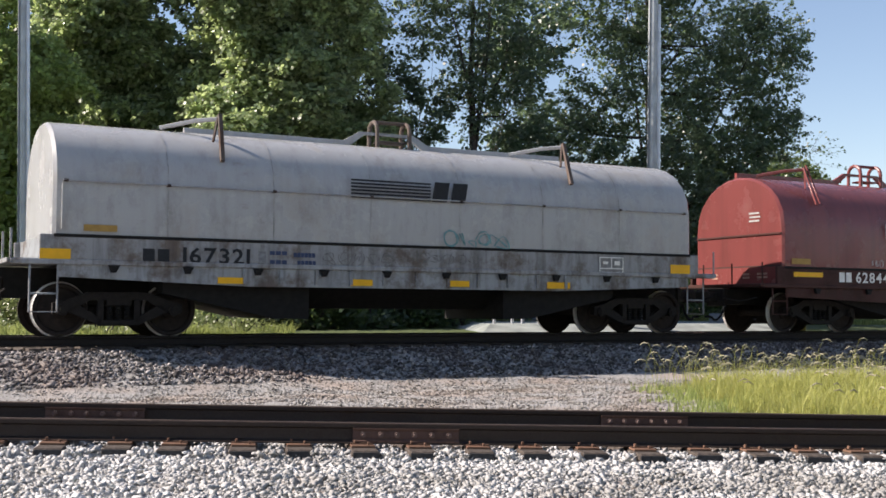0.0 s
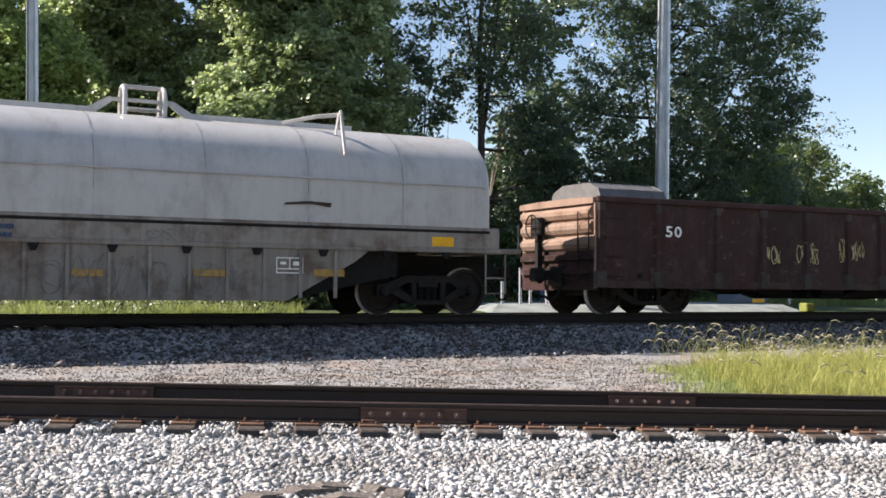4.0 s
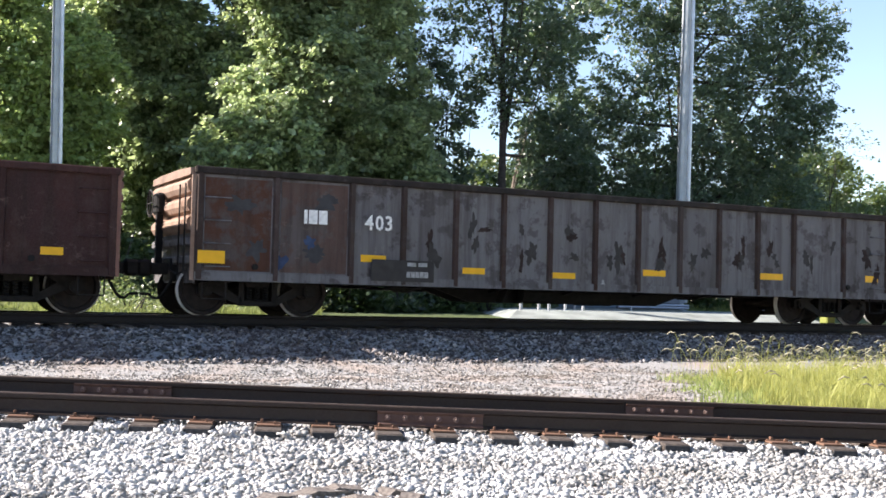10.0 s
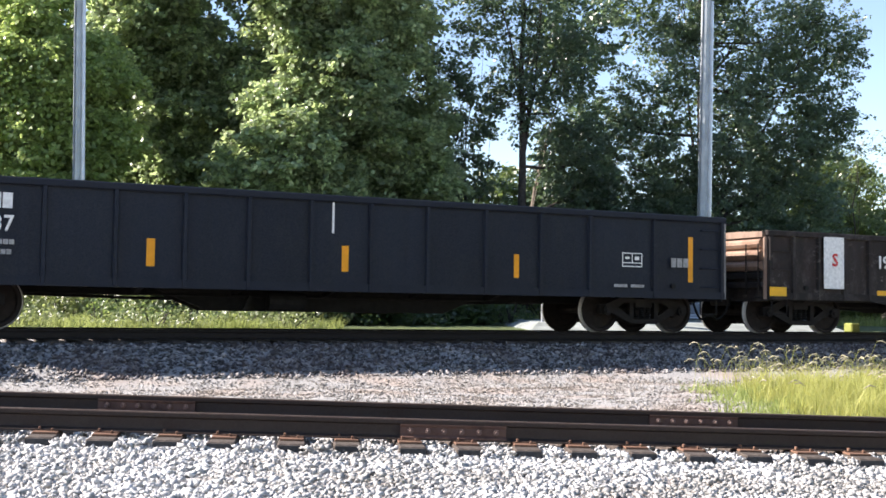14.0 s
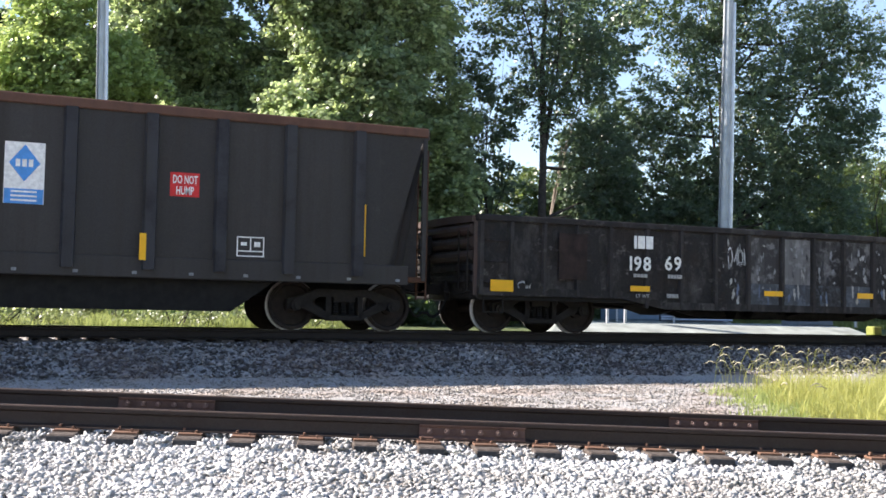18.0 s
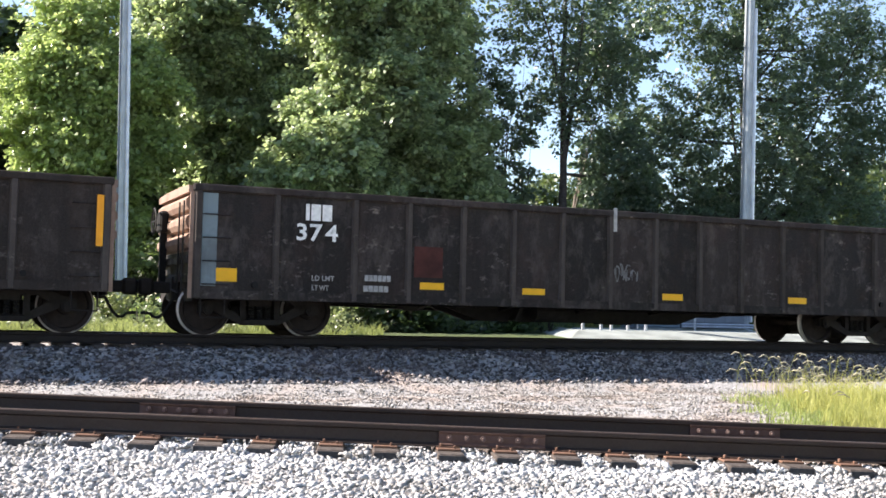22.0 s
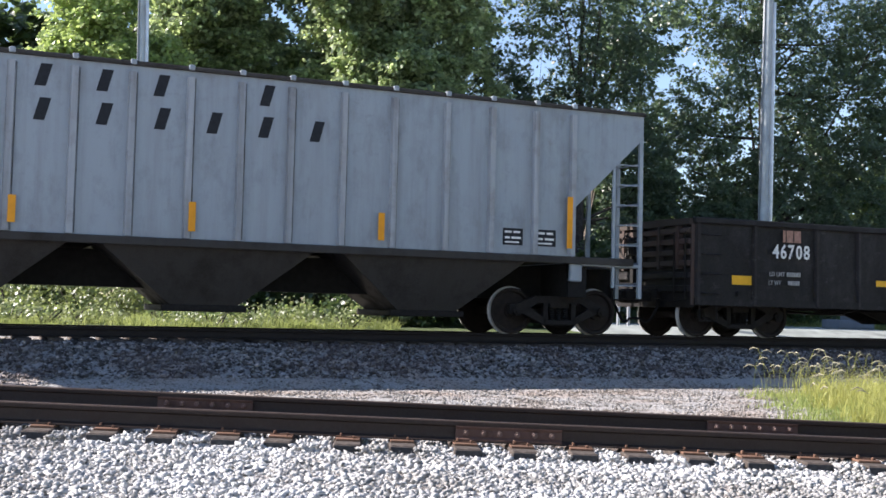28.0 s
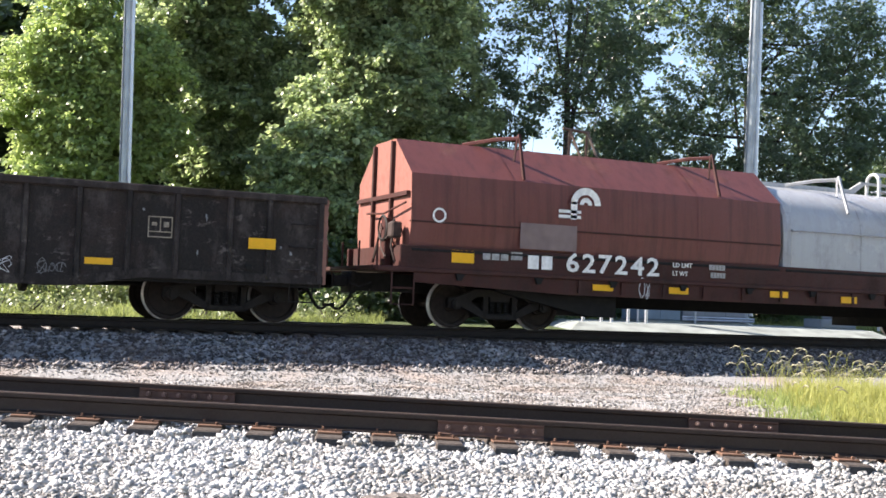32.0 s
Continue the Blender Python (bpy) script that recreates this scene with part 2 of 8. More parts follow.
def part(name, shape, material, parent=None, label="", smooth=False, at=None):
    me = shape if isinstance(shape, bpy.types.Mesh) else shape.mesh(name)
    if smooth:
        round_off(me)
    if material and not me.materials:
        me.materials.append(material)
    ob = new(name, me)
    if parent:
        ob.parent = parent
    if at is not None:
        ob.matrix_basis = at
    if label:
        tagged(ob, label)
    return ob


def mesh_np(name, verts, faces, material, smooth=False):
    """A mesh from arrays: verts (n, 3), faces (m, k) with one k."""
    me = bpy.data.meshes.new(name)
    faces = np.asarray(faces, dtype=np.int32)
    m, k = faces.shape
    me.vertices.add(len(verts))
    me.vertices.foreach_set("co", np.asarray(verts, dtype=np.float32).ravel())
    me.loops.add(m * k)
    me.loops.foreach_set("vertex_index", faces.ravel())
    me.polygons.add(m)
    me.polygons.foreach_set("loop_start", np.arange(0, m * k, k, dtype=np.int32))
    me.polygons.foreach_set("loop_total", np.full(m, k, dtype=np.int32))
    if smooth:
        me.polygons.foreach_set("use_smooth", np.ones(m, dtype=bool))
    me.update(calc_edges=True)
    me.materials.append(material)
    return me


def copies_np(base_v, base_f, count):
    """Faces of many copies of one template."""
    return (np.asarray(base_f)[None] + (np.arange(count) * len(base_v))[:, None, None]).reshape(-1, len(base_f[0]))


def turns(rng, n):
    """Random rotations as (n, 3, 3)."""
    q = rng.normal(size=(n, 4))
    q /= np.linalg.norm(q, axis=1)[:, None]
    w, x, y, z = q.T
    return np.stack([1 - 2 * (y * y + z * z), 2 * (x * y - w * z), 2 * (x * z + w * y), 2 * (x * y + w * z), 1 - 2 * (x * x + z * z), 2 * (y * z - w * x),
                     2 * (x * z - w * y), 2 * (y * z + w * x), 1 - 2 * (x * x + y * y)], 1).reshape(n, 3, 3)


# ground: the near siding leaves the main line and falls slightly towards its far end
PHI = radians(-19.36)
ALONG = np.array([math.cos(PHI), math.sin(PHI)])
ACROSS = np.array([-math.sin(PHI), math.cos(PHI)])
NEAR_OFF, GRADE, NEAR_TOP, GAUGE = 9.98, -0.0234, 0.268, 1.505
RAIL_TOP, TRACK_Y = 0.757, 21.3


def near_at(a, b, z=0.0):
    """A point of the siding: a along the near rail, b across from it, z over its rail top."""
    p = ALONG * a + ACROSS * (NEAR_OFF + b)
    return (p[0], p[1], NEAR_TOP + GRADE * a + z)


def ground_z(x, y):
    x, y = np.asarray(x, float), np.asarray(y, float)
    a, b = x * ALONG[0] + y * ALONG[1], x * ACROSS[0] + y * ACROSS[1] - NEAR_OFF
    zn = NEAR_TOP - 0.28 + GRADE * np.clip(a, -14, 22) - 0.05 * np.clip(-b - 0.7, 0, 2.5)
    w = np.clip((b - 2.2) / 2.0, 0, 1)
    w = w * w * (3 - 2 * w)
    zs = zn * (1 - w) - 0.03 * w
    main = np.interp(y, [13.0, 16.8, 17.6, 19.5, 23.4, 24.4, 33, 400], [-0.1, -0.03, 0.08, 0.485, 0.485, 0.69, 0.74, 0.74])
    return np.where(y > 16.8, np.maximum(zs, main), zs)


def grid_line(dense, lo, hi, step, far):
    inner = np.arange(lo, hi + step / 2, step)
    out = step * 1.25 ** np.arange(1, 60)
    out = np.cumsum(out)
    out = out[out < far]
    return np.concatenate([(lo - out)[::-1], inner, hi + out])


def make_ground():
    xs, ys = grid_line(1, -6, 34, 0.25, 900), grid_line(1, 4, 36, 0.2, 900)
    gx, gy = np.meshgrid(xs, ys)
    rng = np.random.default_rng(3)
    gz = ground_z(gx, gy) + np.where((gy > 3) & (gy < 36), rng.normal(0, 0.008, gx.shape), 0)
    nx, ny = len(xs), len(ys)
    i = (np.arange(ny - 1)[:, None] * nx + np.arange(nx - 1)[None]).ravel()
    faces = np.stack([i, i + 1, i + nx + 1, i + nx], 1)
    m, n, l, b = node_mat("ground_gravel_and_soil")
    gravel = mix(n, l, ramp(n, l, noise_node(n, l, 38, 5), 0.35, 0.68), (0.21, 0.2, 0.19), (0.42, 0.41, 0.39))
    brown = ramp(n, l, noise_node(n, l, 0.8, 5), 0.45, 0.66)
    gravel = mix(n, l, brown, gravel, mix(n, l, ramp(n, l, noise_node(n, l, 25, 4), 0.3, 0.7), (0.24, 0.19, 0.16), (0.42, 0.36, 0.31)))
    soil = mix(n, l, ramp(n, l, noise_node(n, l, 6, 5), 0.3, 0.7), (0.03, 0.045, 0.012), (0.09, 0.12, 0.03))
    tc = n.new("ShaderNodeTexCoord")
    sep = n.new("ShaderNodeSeparateXYZ")
    l.new(tc.outputs["Object"], sep.inputs[0])
    l.new(mix(n, l, ramp(n, l, sep.outputs[1], 24.0, 24.6), gravel, soil), b.inputs["Base Color"])
    b.inputs["Roughness"].default_value = 0.95
    bump(n, l, b, noise_node(n, l, 42, 5), 0.9, 0.03)
    me = mesh_np("ground", np.stack([gx, gy, gz], 2).reshape(-1, 3), faces, m)
    return tagged(new("ground", me), "gravel and soil ground between two railway tracks", "ground", kind="structure")


make_ground()

CHIP = [(x, y, z) for x in (-0.75, 0.75) for y in (-0.7, 0.7) for z in (-0.65, 0.65)]
CHIP_F = [(0, 1, 3), (0, 3, 2), (4, 6, 7), (4, 7, 5), (0, 4, 5), (0, 5, 1), (2, 3, 7), (2, 7, 6), (0, 2, 6), (0, 6, 4), (1, 5, 7), (1, 7, 3)]
OCT = [(1, 0, 0), (0, 1, 0), (-1, 0, 0), (0, -1, 0), (0, 0, 1), (0, 0, -1)]
OCT_F = [(0, 1, 4), (1, 2, 4), (2, 3, 4), (3, 0, 4), (1, 0, 5), (2, 1, 5), (3, 2, 5), (0, 3, 5)]


def stones(name, xy, lift, size, material, seed, fine=True, label="", angular=0.42, tilt=0.0, flat=1.0):
    rng = np.random.default_rng(seed)
    n = len(xy)
    base, faces = (np.array(CHIP), CHIP_F) if fine else (np.array(OCT), OCT_F)
    v = base[None] * (1 + rng.uniform(-angular, angular, (n, len(base), 3)))
    r = rng.uniform(size[0], size[1], n) * rng.uniform(0.75, 1.25, n)
    v = v * np.stack([r * rng.uniform(0.9, 1.5, n), r, r * rng.uniform(0.55, 0.95, n) * flat], 1)[:, None]
    v = np.einsum("nij,nkj->nki", lying(rng, n, tilt) if tilt else turns(rng, n), v)
    c = np.stack([xy[:, 0], xy[:, 1], ground_z(xy[:, 0], xy[:, 1]) + rng.uniform(lift[0], lift[1], n)], 1)
    me = mesh_np(name, (v + c[:, None]).reshape(-1, 3), copies_np(base, faces, n), material)
    return tagged(new(name, me), label, "ballast", kind="stuff")


def lying(rng, n, tilt):
    """Turns of stones that lie nearly flat."""
    a, b, c = rng.uniform(0, 2 * np.pi, n), rng.normal(0, tilt, n), rng.normal(0, tilt, n)
    ca, sa, cb, sb, cc, sc = np.cos(a), np.sin(a), np.cos(b), np.sin(b), np.cos(c), np.sin(c)
    o, z = np.ones(n), np.zeros(n)
    rz = np.stack([ca, -sa, z, sa, ca, z, z, z, o], 1).reshape(n, 3, 3)
    rx = np.stack([o, z, z, z, cb, -sb, z, sb, cb], 1).reshape(n, 3, 3)
    ry = np.stack([cc, z, sc, z, o, z, -sc, z, cc], 1).reshape(n, 3, 3)
    return rz @ rx @ ry


def near_xy(rng, n, a, b):
    p = np.outer(rng.uniform(*a, n), ALONG) + np.outer(NEAR_OFF + rng.uniform(*b, n), ACROSS)
    return p


M_WHITESTONE = stone_mat("pale_limestone", (0.4, 0.397, 0.39), (0.63, 0.625, 0.615), (0.2, 0.19, 0.17), skew=0.85, stain=0.6)
M_GREYSTONE = stone_mat("grey_ballast", (0.034, 0.031, 0.03), (0.54, 0.5, 0.48), (0.11, 0.078, 0.072), skew=2.6)
M_STRIP = stone_mat("brown_gravel", (0.11, 0.097, 0.084), (0.46, 0.44, 0.41), (0.17, 0.138, 0.11), skew=1.3, stain=0.7)
rng = np.random.default_rng(11)
stones("siding_ballast", near_xy(rng, 30000, (-4.4, 6.6), (-3.1, -0.3)), (-0.012, 0.03), (0.01, 0.027), M_WHITESTONE, 12, True,
       "pale grey crushed limestone heaped beside the siding", 0.6, 0.38, 0.75)
stones("siding_ballast_chips", near_xy(rng, 26000, (-4.4, 6.6), (-3.1, -0.3)), (0.0, 0.03), (0.005, 0.013), M_WHITESTONE, 16, False,
       "small broken limestone chips lying among the larger stones", 0.5, 0.4, 0.7)
stones("siding_crib_ballast", near_xy(rng, 12000, (-4.6, 7.8), (-0.35, 2.3)), (-0.02, 0.04), (0.009, 0.024), M_WHITESTONE, 13, True,
       "pale crushed stone between the siding's ties", 0.6, 0.4, 0.75)
# stones heaped against the tie ends and up to the rail between them
rg_tie = random.Random(77)
TIE_AT = [0.498 * i + 0.26 + rg_tie.uniform(-0.03, 0.03) for i in range(-14, 19)]
heap_a, heap_b = rng.uniform(-4.6, 7.6, 15000), -0.62 + 0.72 * rng.uniform(0, 1, 15000)
free = np.min(np.abs(heap_a[:, None] - np.array(TIE_AT)[None]), 1) > 0.125 + 0.03 * np.sin(heap_b * 30 + heap_a * 9)
free &= heap_b > -0.47 + 0.05 * np.sin(heap_a * 13)
heap_a, heap_b = heap_a[free], heap_b[free]
stones("siding_shoulder_ballast", np.outer(heap_a, ALONG) + np.outer(NEAR_OFF + heap_b, ACROSS), (0.0, 0.075), (0.01, 0.025), M_WHITESTONE, 17, True,
       "pale crushed stone heaped round the tie ends", 0.6, 0.5, 0.8)
xy = np.stack([rng.uniform(-1, 27, 29000), rng.uniform(17.55, 20.7, 29000)], 1)
stones("main_ballast", xy, (-0.02, 0.035), (0.022, 0.046), M_GREYSTONE, 14, False, "grey crushed stone shoulder of the main track", 0.6, 0.5, 0.8)
xy = near_xy(rng, 44000, (-5.5, 9.5), (2.2, 10.4))
xy = xy[(xy[:, 1] < 17.75)]
stones("strip_gravel", xy, (-0.01, 0.012), (0.01, 0.026), M_STRIP, 15, False, "fine brown and grey gravel trodden flat between the tracks", 0.5, 0.3, 0.6)


# tracks
RAIL = [(-0.075, 0), (0.075, 0), (0.075, 0.012), (0.012, 0.03), (0.009, 0.05), (0.009, 0.12), (0.035, 0.135), (0.037, 0.165), (0.03, 0.172),
        (-0.03, 0.172), (-0.037, 0.165), (-0.035, 0.135), (-0.009, 0.12), (-0.009, 0.05), (-0.012, 0.03), (-0.075, 0.012)]
M_RAIL = paint("rusty_rail", (0.034, 0.027, 0.025), (0.058, 0.04, 0.033), 0.35, 0.1, 0.6, 0.25, 2.0)
M_RAIL_MAIN = paint("dark_main_rail", (0.016, 0.013, 0.012), (0.024, 0.018, 0.016), 0.35, 0.1, 0.7, 0.0, 2.0)
M_RAILHEAD = plain("worn_rail_head", (0.11, 0.075, 0.055), 0.5, 0.6, 0.3, 10, 0)
M_SHINY = plain("polished_rail_head", (0.5, 0.48, 0.45), 0.28, 1.0, 0.1, 10, 0)
M_TIE = plain("weathered_tie", (0.075, 0.06, 0.05), 0.9, 0, 0.45, 16, 0.8)
M_TIE_END = plain("grey_tie_end", (0.05, 0.05, 0.052), 0.9, 0, 0.4, 24, 0.8)
M_RUST = paint("orange_rust", (0.2, 0.11, 0.072), (0.12, 0.07, 0.05), 0.5, 0.0, 0.85, 0.0, 8)
M_BOLT = plain("worn_bolt", (0.15, 0.1, 0.085), 0.7, 0.1, 0.3, 30, 0)
M_BAR = paint("rusty_joint_bar", (0.135, 0.078, 0.062), (0.08, 0.048, 0.04), 0.5, 0.0, 0.8, 0.1, 6)


def along_pose(a, b, z=0.0):
    x, y, h = near_at(a, b, z)
    return pose(x, y, h, 0, math.degrees(-math.atan(GRADE)), math.degrees(PHI))


def make_rail(name, a0, a1, at, head, label):
    s = Shape().prism(RAIL, "x", a0, a1)
    ob = part(name, s, M_RAIL_MAIN if head == M_SHINY else M_RAIL, None, at=at)
    part("rail_head", Shape().prism([(-0.031, 0.1725), (0.031, 0.1725), (0.028, 0.1745), (-0.028, 0.1745)], "x", a0, a1), head, ob)
    return tagged(ob, label, "rail", kind="structure")


def joint_bar(rail, a):
    """A six-bolt joint bar on the near side of a siding rail."""
    s = Shape().prism([(-0.012, 0.028), (-0.072, 0.012), (-0.074, 0.024), (-0.044, 0.045), (-0.038, 0.105), (-0.052, 0.126), (-0.05, 0.134), (-0.012, 0.124)], "x", a - 0.457, a + 0.457)
    bar = part("joint_bar", s, M_BAR, rail)
    for i, dx in enumerate((-0.37, -0.22, -0.08, 0.07, 0.22, 0.37)):
        q = Shape().rod((a + dx, -0.038, 0.077), (a + dx, -0.07, 0.077), 0.026, 6).rod((a + dx, -0.07, 0.077), (a + dx, -0.1, 0.077), 0.014, 6)
        part("bolt", q, M_BOLT, bar)


near_rail = make_rail("siding_rail", -26, 26, along_pose(0, 0, -0.172), M_RAILHEAD, "dark rusty siding rail with six-bolt joint bars")
far_rail = make_rail("siding_rail", -26, 26, along_pose(0, GAUGE, -0.16), M_RAILHEAD, "dark rusty siding rail with six-bolt joint bars")
joint_bar(near_rail, 1.16)
joint_bar(far_rail, -1.64)
joint_bar(far_rail, 3.78)


def make_tie():
    rng = np.random.default_rng(21)
    tie = part("railway_tie", Shape().box(-0.115, 0.115, -0.4, 1.92, -0.18, 0, 0.012), M_TIE)
    part("end_grain", Shape().box(-0.108, 0.108, -0.408, -0.39, -0.17, -0.012), M_TIE_END, tie)
    for b in (0.0, GAUGE):
        plate = part("tie_plate", Shape().box(-0.1, 0.1, b - 0.19, b + 0.19, 0.001, 0.02, 0.004).box(-0.1, 0.1, b - 0.1, b - 0.08, 0.02, 0.03), M_RUST, tie)
        part("spike", Shape().box(-0.07, -0.05, b - 0.1, b - 0.065, 0.02, 0.055, 0.004), M_RUST, plate)
        part("spike", Shape().box(0.04, 0.06, b - 0.15, b - 0.125, 0.02, 0.045, 0.004), M_RUST, plate)
    return tagged(tie, "weathered wooden tie with rusty tie plates", "tie", "ties of the siding")


tie = make_tie()
first = True
for a in TIE_AT:
    m = along_pose(a, random.uniform(-0.05, 0.05), -0.192) @ pose(0, 0, 0, 0, 0, random.uniform(-2.5, 2.5))
    if first:
        tie.matrix_basis, first = m, False
    else:
        copy_thing(tie, m)

for dy in (-0.75, 0.75):
    make_rail("main_rail", -120, 160, pose(0, TRACK_Y + dy, RAIL_TOP - 0.172), M_SHINY, "dark main line rail with a polished head")
main_tie = tagged(part("main_tie", Shape().box(-0.115, 0.115, -1.3, 1.3, -0.18, 0, 0.01), M_TIE, at=pose(-6, TRACK_Y, RAIL_TOP - 0.185)), "dark tie bedded in grey ballast", "tie", "ties of the main track")
for i in range(1, 76):
    copy_thing(main_tie, pose(-6 + 0.5 * i, TRACK_Y + random.uniform(-0.03, 0.03), RAIL_TOP - 0.185))


# ---- the train ----
WHEEL_R = 0.457
SIDE = -1.5


def make_truck():
    """A two-axle truck, its origin on the rail under its centre pin."""
    s = Shape().box(-0.22, 0.22, -1.05, 1.05, 0.52, 0.66, 0.02).box(-0.3, 0.3, -0.35, 0.35, 0.62, 0.72, 0.02)
    s.box(-0.46, 0.46, -0.66, 0.66, 0.22, 0.54, 0.03).box(-0.6, -0.5, -0.7, 0.7, 0.3, 0.36).box(0.5, 0.6, -0.7, 0.7, 0.3, 0.36)
    truck = part("truck", s, M_STEEL_DARK, label="grimy cast iron truck")
    for y in (-1.0, 1.0):
        a, b = y - 0.06, y + 0.06
        f = Shape().prism([(-1.1, 0.39), (-1.1, 0.57), (-0.86, 0.62), (-0.52, 0.76), (0.52, 0.76), (0.86, 0.62), (1.1, 0.57), (1.1, 0.39), (0.82, 0.42), (0.48, 0.62), (-0.48, 0.62), (-0.82, 0.42)], "y", a, b)
        f.prism([(-0.84, 0.42), (-0.7, 0.55), (-0.28, 0.3), (-0.32, 0.19)], "y", a, b).prism([(0.84, 0.42), (0.7, 0.55), (0.28, 0.3), (0.32, 0.19)], "y", a, b)
        f.box(-0.36, 0.36, a, b, 0.18, 0.29, 0.02).box(-0.36, -0.26, a, b, 0.28, 0.64).box(0.26, 0.36, a, b, 0.28, 0.64)
        side = part("sideframe", f, M_STEEL_DARK, truck)
        coil = [(0.035 if i % 2 else 0.062, 0.3 + 0.022 * i) for i in range(12)]
        for x in (-0.15, 0.0, 0.15):
            part("spring", Shape().lathe(coil, 10, "z"), M_UNDER, truck, at=pose(x, y, 0))
        for x in (-0.94, 0.94):
            k = -1 if y < 0 else 1
            part("bearing_cap", Shape().rod((x, y + 0.02 * k, WHEEL_R), (x, y + 0.12 * k, WHEEL_R), 0.1, 12).rod((x, y + 0.12 * k, WHEEL_R), (x, y + 0.15 * k, WHEEL_R), 0.055, 12), M_STEEL_DARK, truck)
    for x in (-0.94, 0.94):
        w = Shape().rod((0, -1.0, 0), (0, 1.0, 0), 0.075, 12)
        for k in (-1, 1):
            prof = [(0.08, 0.845), (0.14, 0.84), (0.15, 0.79), (0.36, 0.765), (0.385, 0.82), (0.432, 0.825), (0.452, 0.818), (0.457, 0.735), (0.478, 0.722), (0.486, 0.705), (0.478, 0.692), (0.385, 0.692), (0.36, 0.72), (0.15, 0.72), (0.08, 0.69)]
            w.lathe([(r, t * k) for r, t in prof], 40)
        me = w.mesh("wheelset")
        me.materials.append(M_WHEEL)
        me.materials.append(M_TREAD)
        for q in me.polygons:
            c = q.center
            r, y = math.hypot(c.x, c.z), abs(c.y)
            q.material_index = 1 if (r > 0.447 and 0.72 < y) else 0
            q.use_smooth = False
        part("wheelset", me, None, truck, "steel wheelset with bright treads", at=pose(x, 0, WHEEL_R))
    return truck


TRUCK = make_truck()
TRUCKS_USED = []


def add_truck(car, x):
    if not TRUCKS_USED:
        t = TRUCK
        t.matrix_basis = pose(x, 0, 0)
    else:
        t = copy_thing(TRUCK, pose(x, 0, 0))
    t.parent = car
    TRUCKS_USED.append(t)


def text_mesh(words, size, spacing=1.0):
    cu = bpy.data.curves.new("stencil", "FONT")
    cu.body, cu.size, cu.space_character, cu.resolution_u = words, size, spacing, 2
    cu.extrude = 0.002
    cu.offset = size * 0.018
    ob = new("stencil", cu)
    me = bpy.data.meshes.new_from_object(ob.evaluated_get(bpy.context.evaluated_depsgraph_get()))
    bpy.data.objects.remove(ob)
    me.materials.clear()
    return me


def lettering(parent, words, x, z, height, material, y=None, width=None, spacing=1.0, name="stencil"):
    """Words on the near side, their lower left corner at (x, z)."""
    if height >= 0.2 and len(words) > 1:
        last = []
        for ch in words:
            me = text_mesh(ch, height / 0.7)
            xs = [p.co.x for p in me.vertices] or [0.0, height * 0.3]
            last.append((me, min(xs), max(xs) - min(xs)))
        gap = 0.16 * height
        total = sum(w for _, _, w in last) + gap * (len(words) - 1)
        k, at = (width / total if width else 1.0), 0.0
        yy = on_side(x - 0.5, x + (width or 0.5) + 0.5) - 0.006 if y is None else y
        for (me, lo, w), ch in zip(last, words):
            me.transform(Matrix.Diagonal((k, 1, 1, 1)) @ Matrix.Translation((at - lo, 0, 0)))
            at += w + gap
            if ch != " ":
                part("digit" if ch.isdigit() else "letter", me, material, parent, at=pose(x, yy, z, 90))
        return
    me = text_mesh(words, height / 0.7, spacing)
    if width:
        xs = [p.co.x for p in me.vertices]
        me.transform(Matrix.Diagonal((width / (max(xs) - min(xs)), 1, 1, 1)))
    return part(name, me, material, parent, at=pose(x, (on_side(x - 0.5, x + (width or 0.5) + 0.5) - 0.006 if y is None else y), z, 90))


def blocks(parent, x, z, height, widths, gap, material, y=None, name="lettering_bar"):
    """Plain bars in place of letters that are not spelt out."""
    y = on_side(x - 0.5, x + 0.5 + sum(widths) + gap * (len(widths) - 1)) - 0.006 if y is None else y
    s = Shape()
    for w in widths:
        s.box(x, x + w, y, y + 0.004, z, z + height)
        x += w + gap
    return part(name, s, material, parent)


def mark(parent, x, z, w, h, material, y=None, name="reflector", lean=0.0):
    y = on_side(x - w / 2, x + w / 2) if y is None else y
    s = Shape().prism([(x - w / 2, z - h / 2), (x + w / 2, z - h / 2 + lean), (x + w / 2, z + h / 2 + lean), (x - w / 2, z + h / 2)], "y", y, y + 0.005)
    return part(name, s, material, parent)


def data_box(parent, x, z, w, h, material, y=None):
    """The framed box of inspection stencils: two panes and a foot line."""
    y = (on_side(x, x + w) if y is None else y) - 0.006
    t, zm = 0.02, z + h * 0.25
    s = Shape()
    for b in (z, zm, z + h - t):
        s.box(x, x + w, y, y + 0.004, b, b + t)
    for a in (x, x + w - t):
        s.box(a, a + t, y, y + 0.004, z + t, zm).box(a, a + t, y, y + 0.004, zm + t, z + h - t)
    s.box(x + w * 0.5 - t / 2, x + w * 0.5 + t / 2, y, y + 0.004, zm + t, z + h - t)
    s.box(x + w * 0.15, x + w * 0.36, y, y + 0.004, z + h * 0.55, z + h * 0.72).box(x + w * 0.63, x + w * 0.85, y, y + 0.004, z + h * 0.5, z + h * 0.75)
    return part("stencil_frame", s, material, parent)


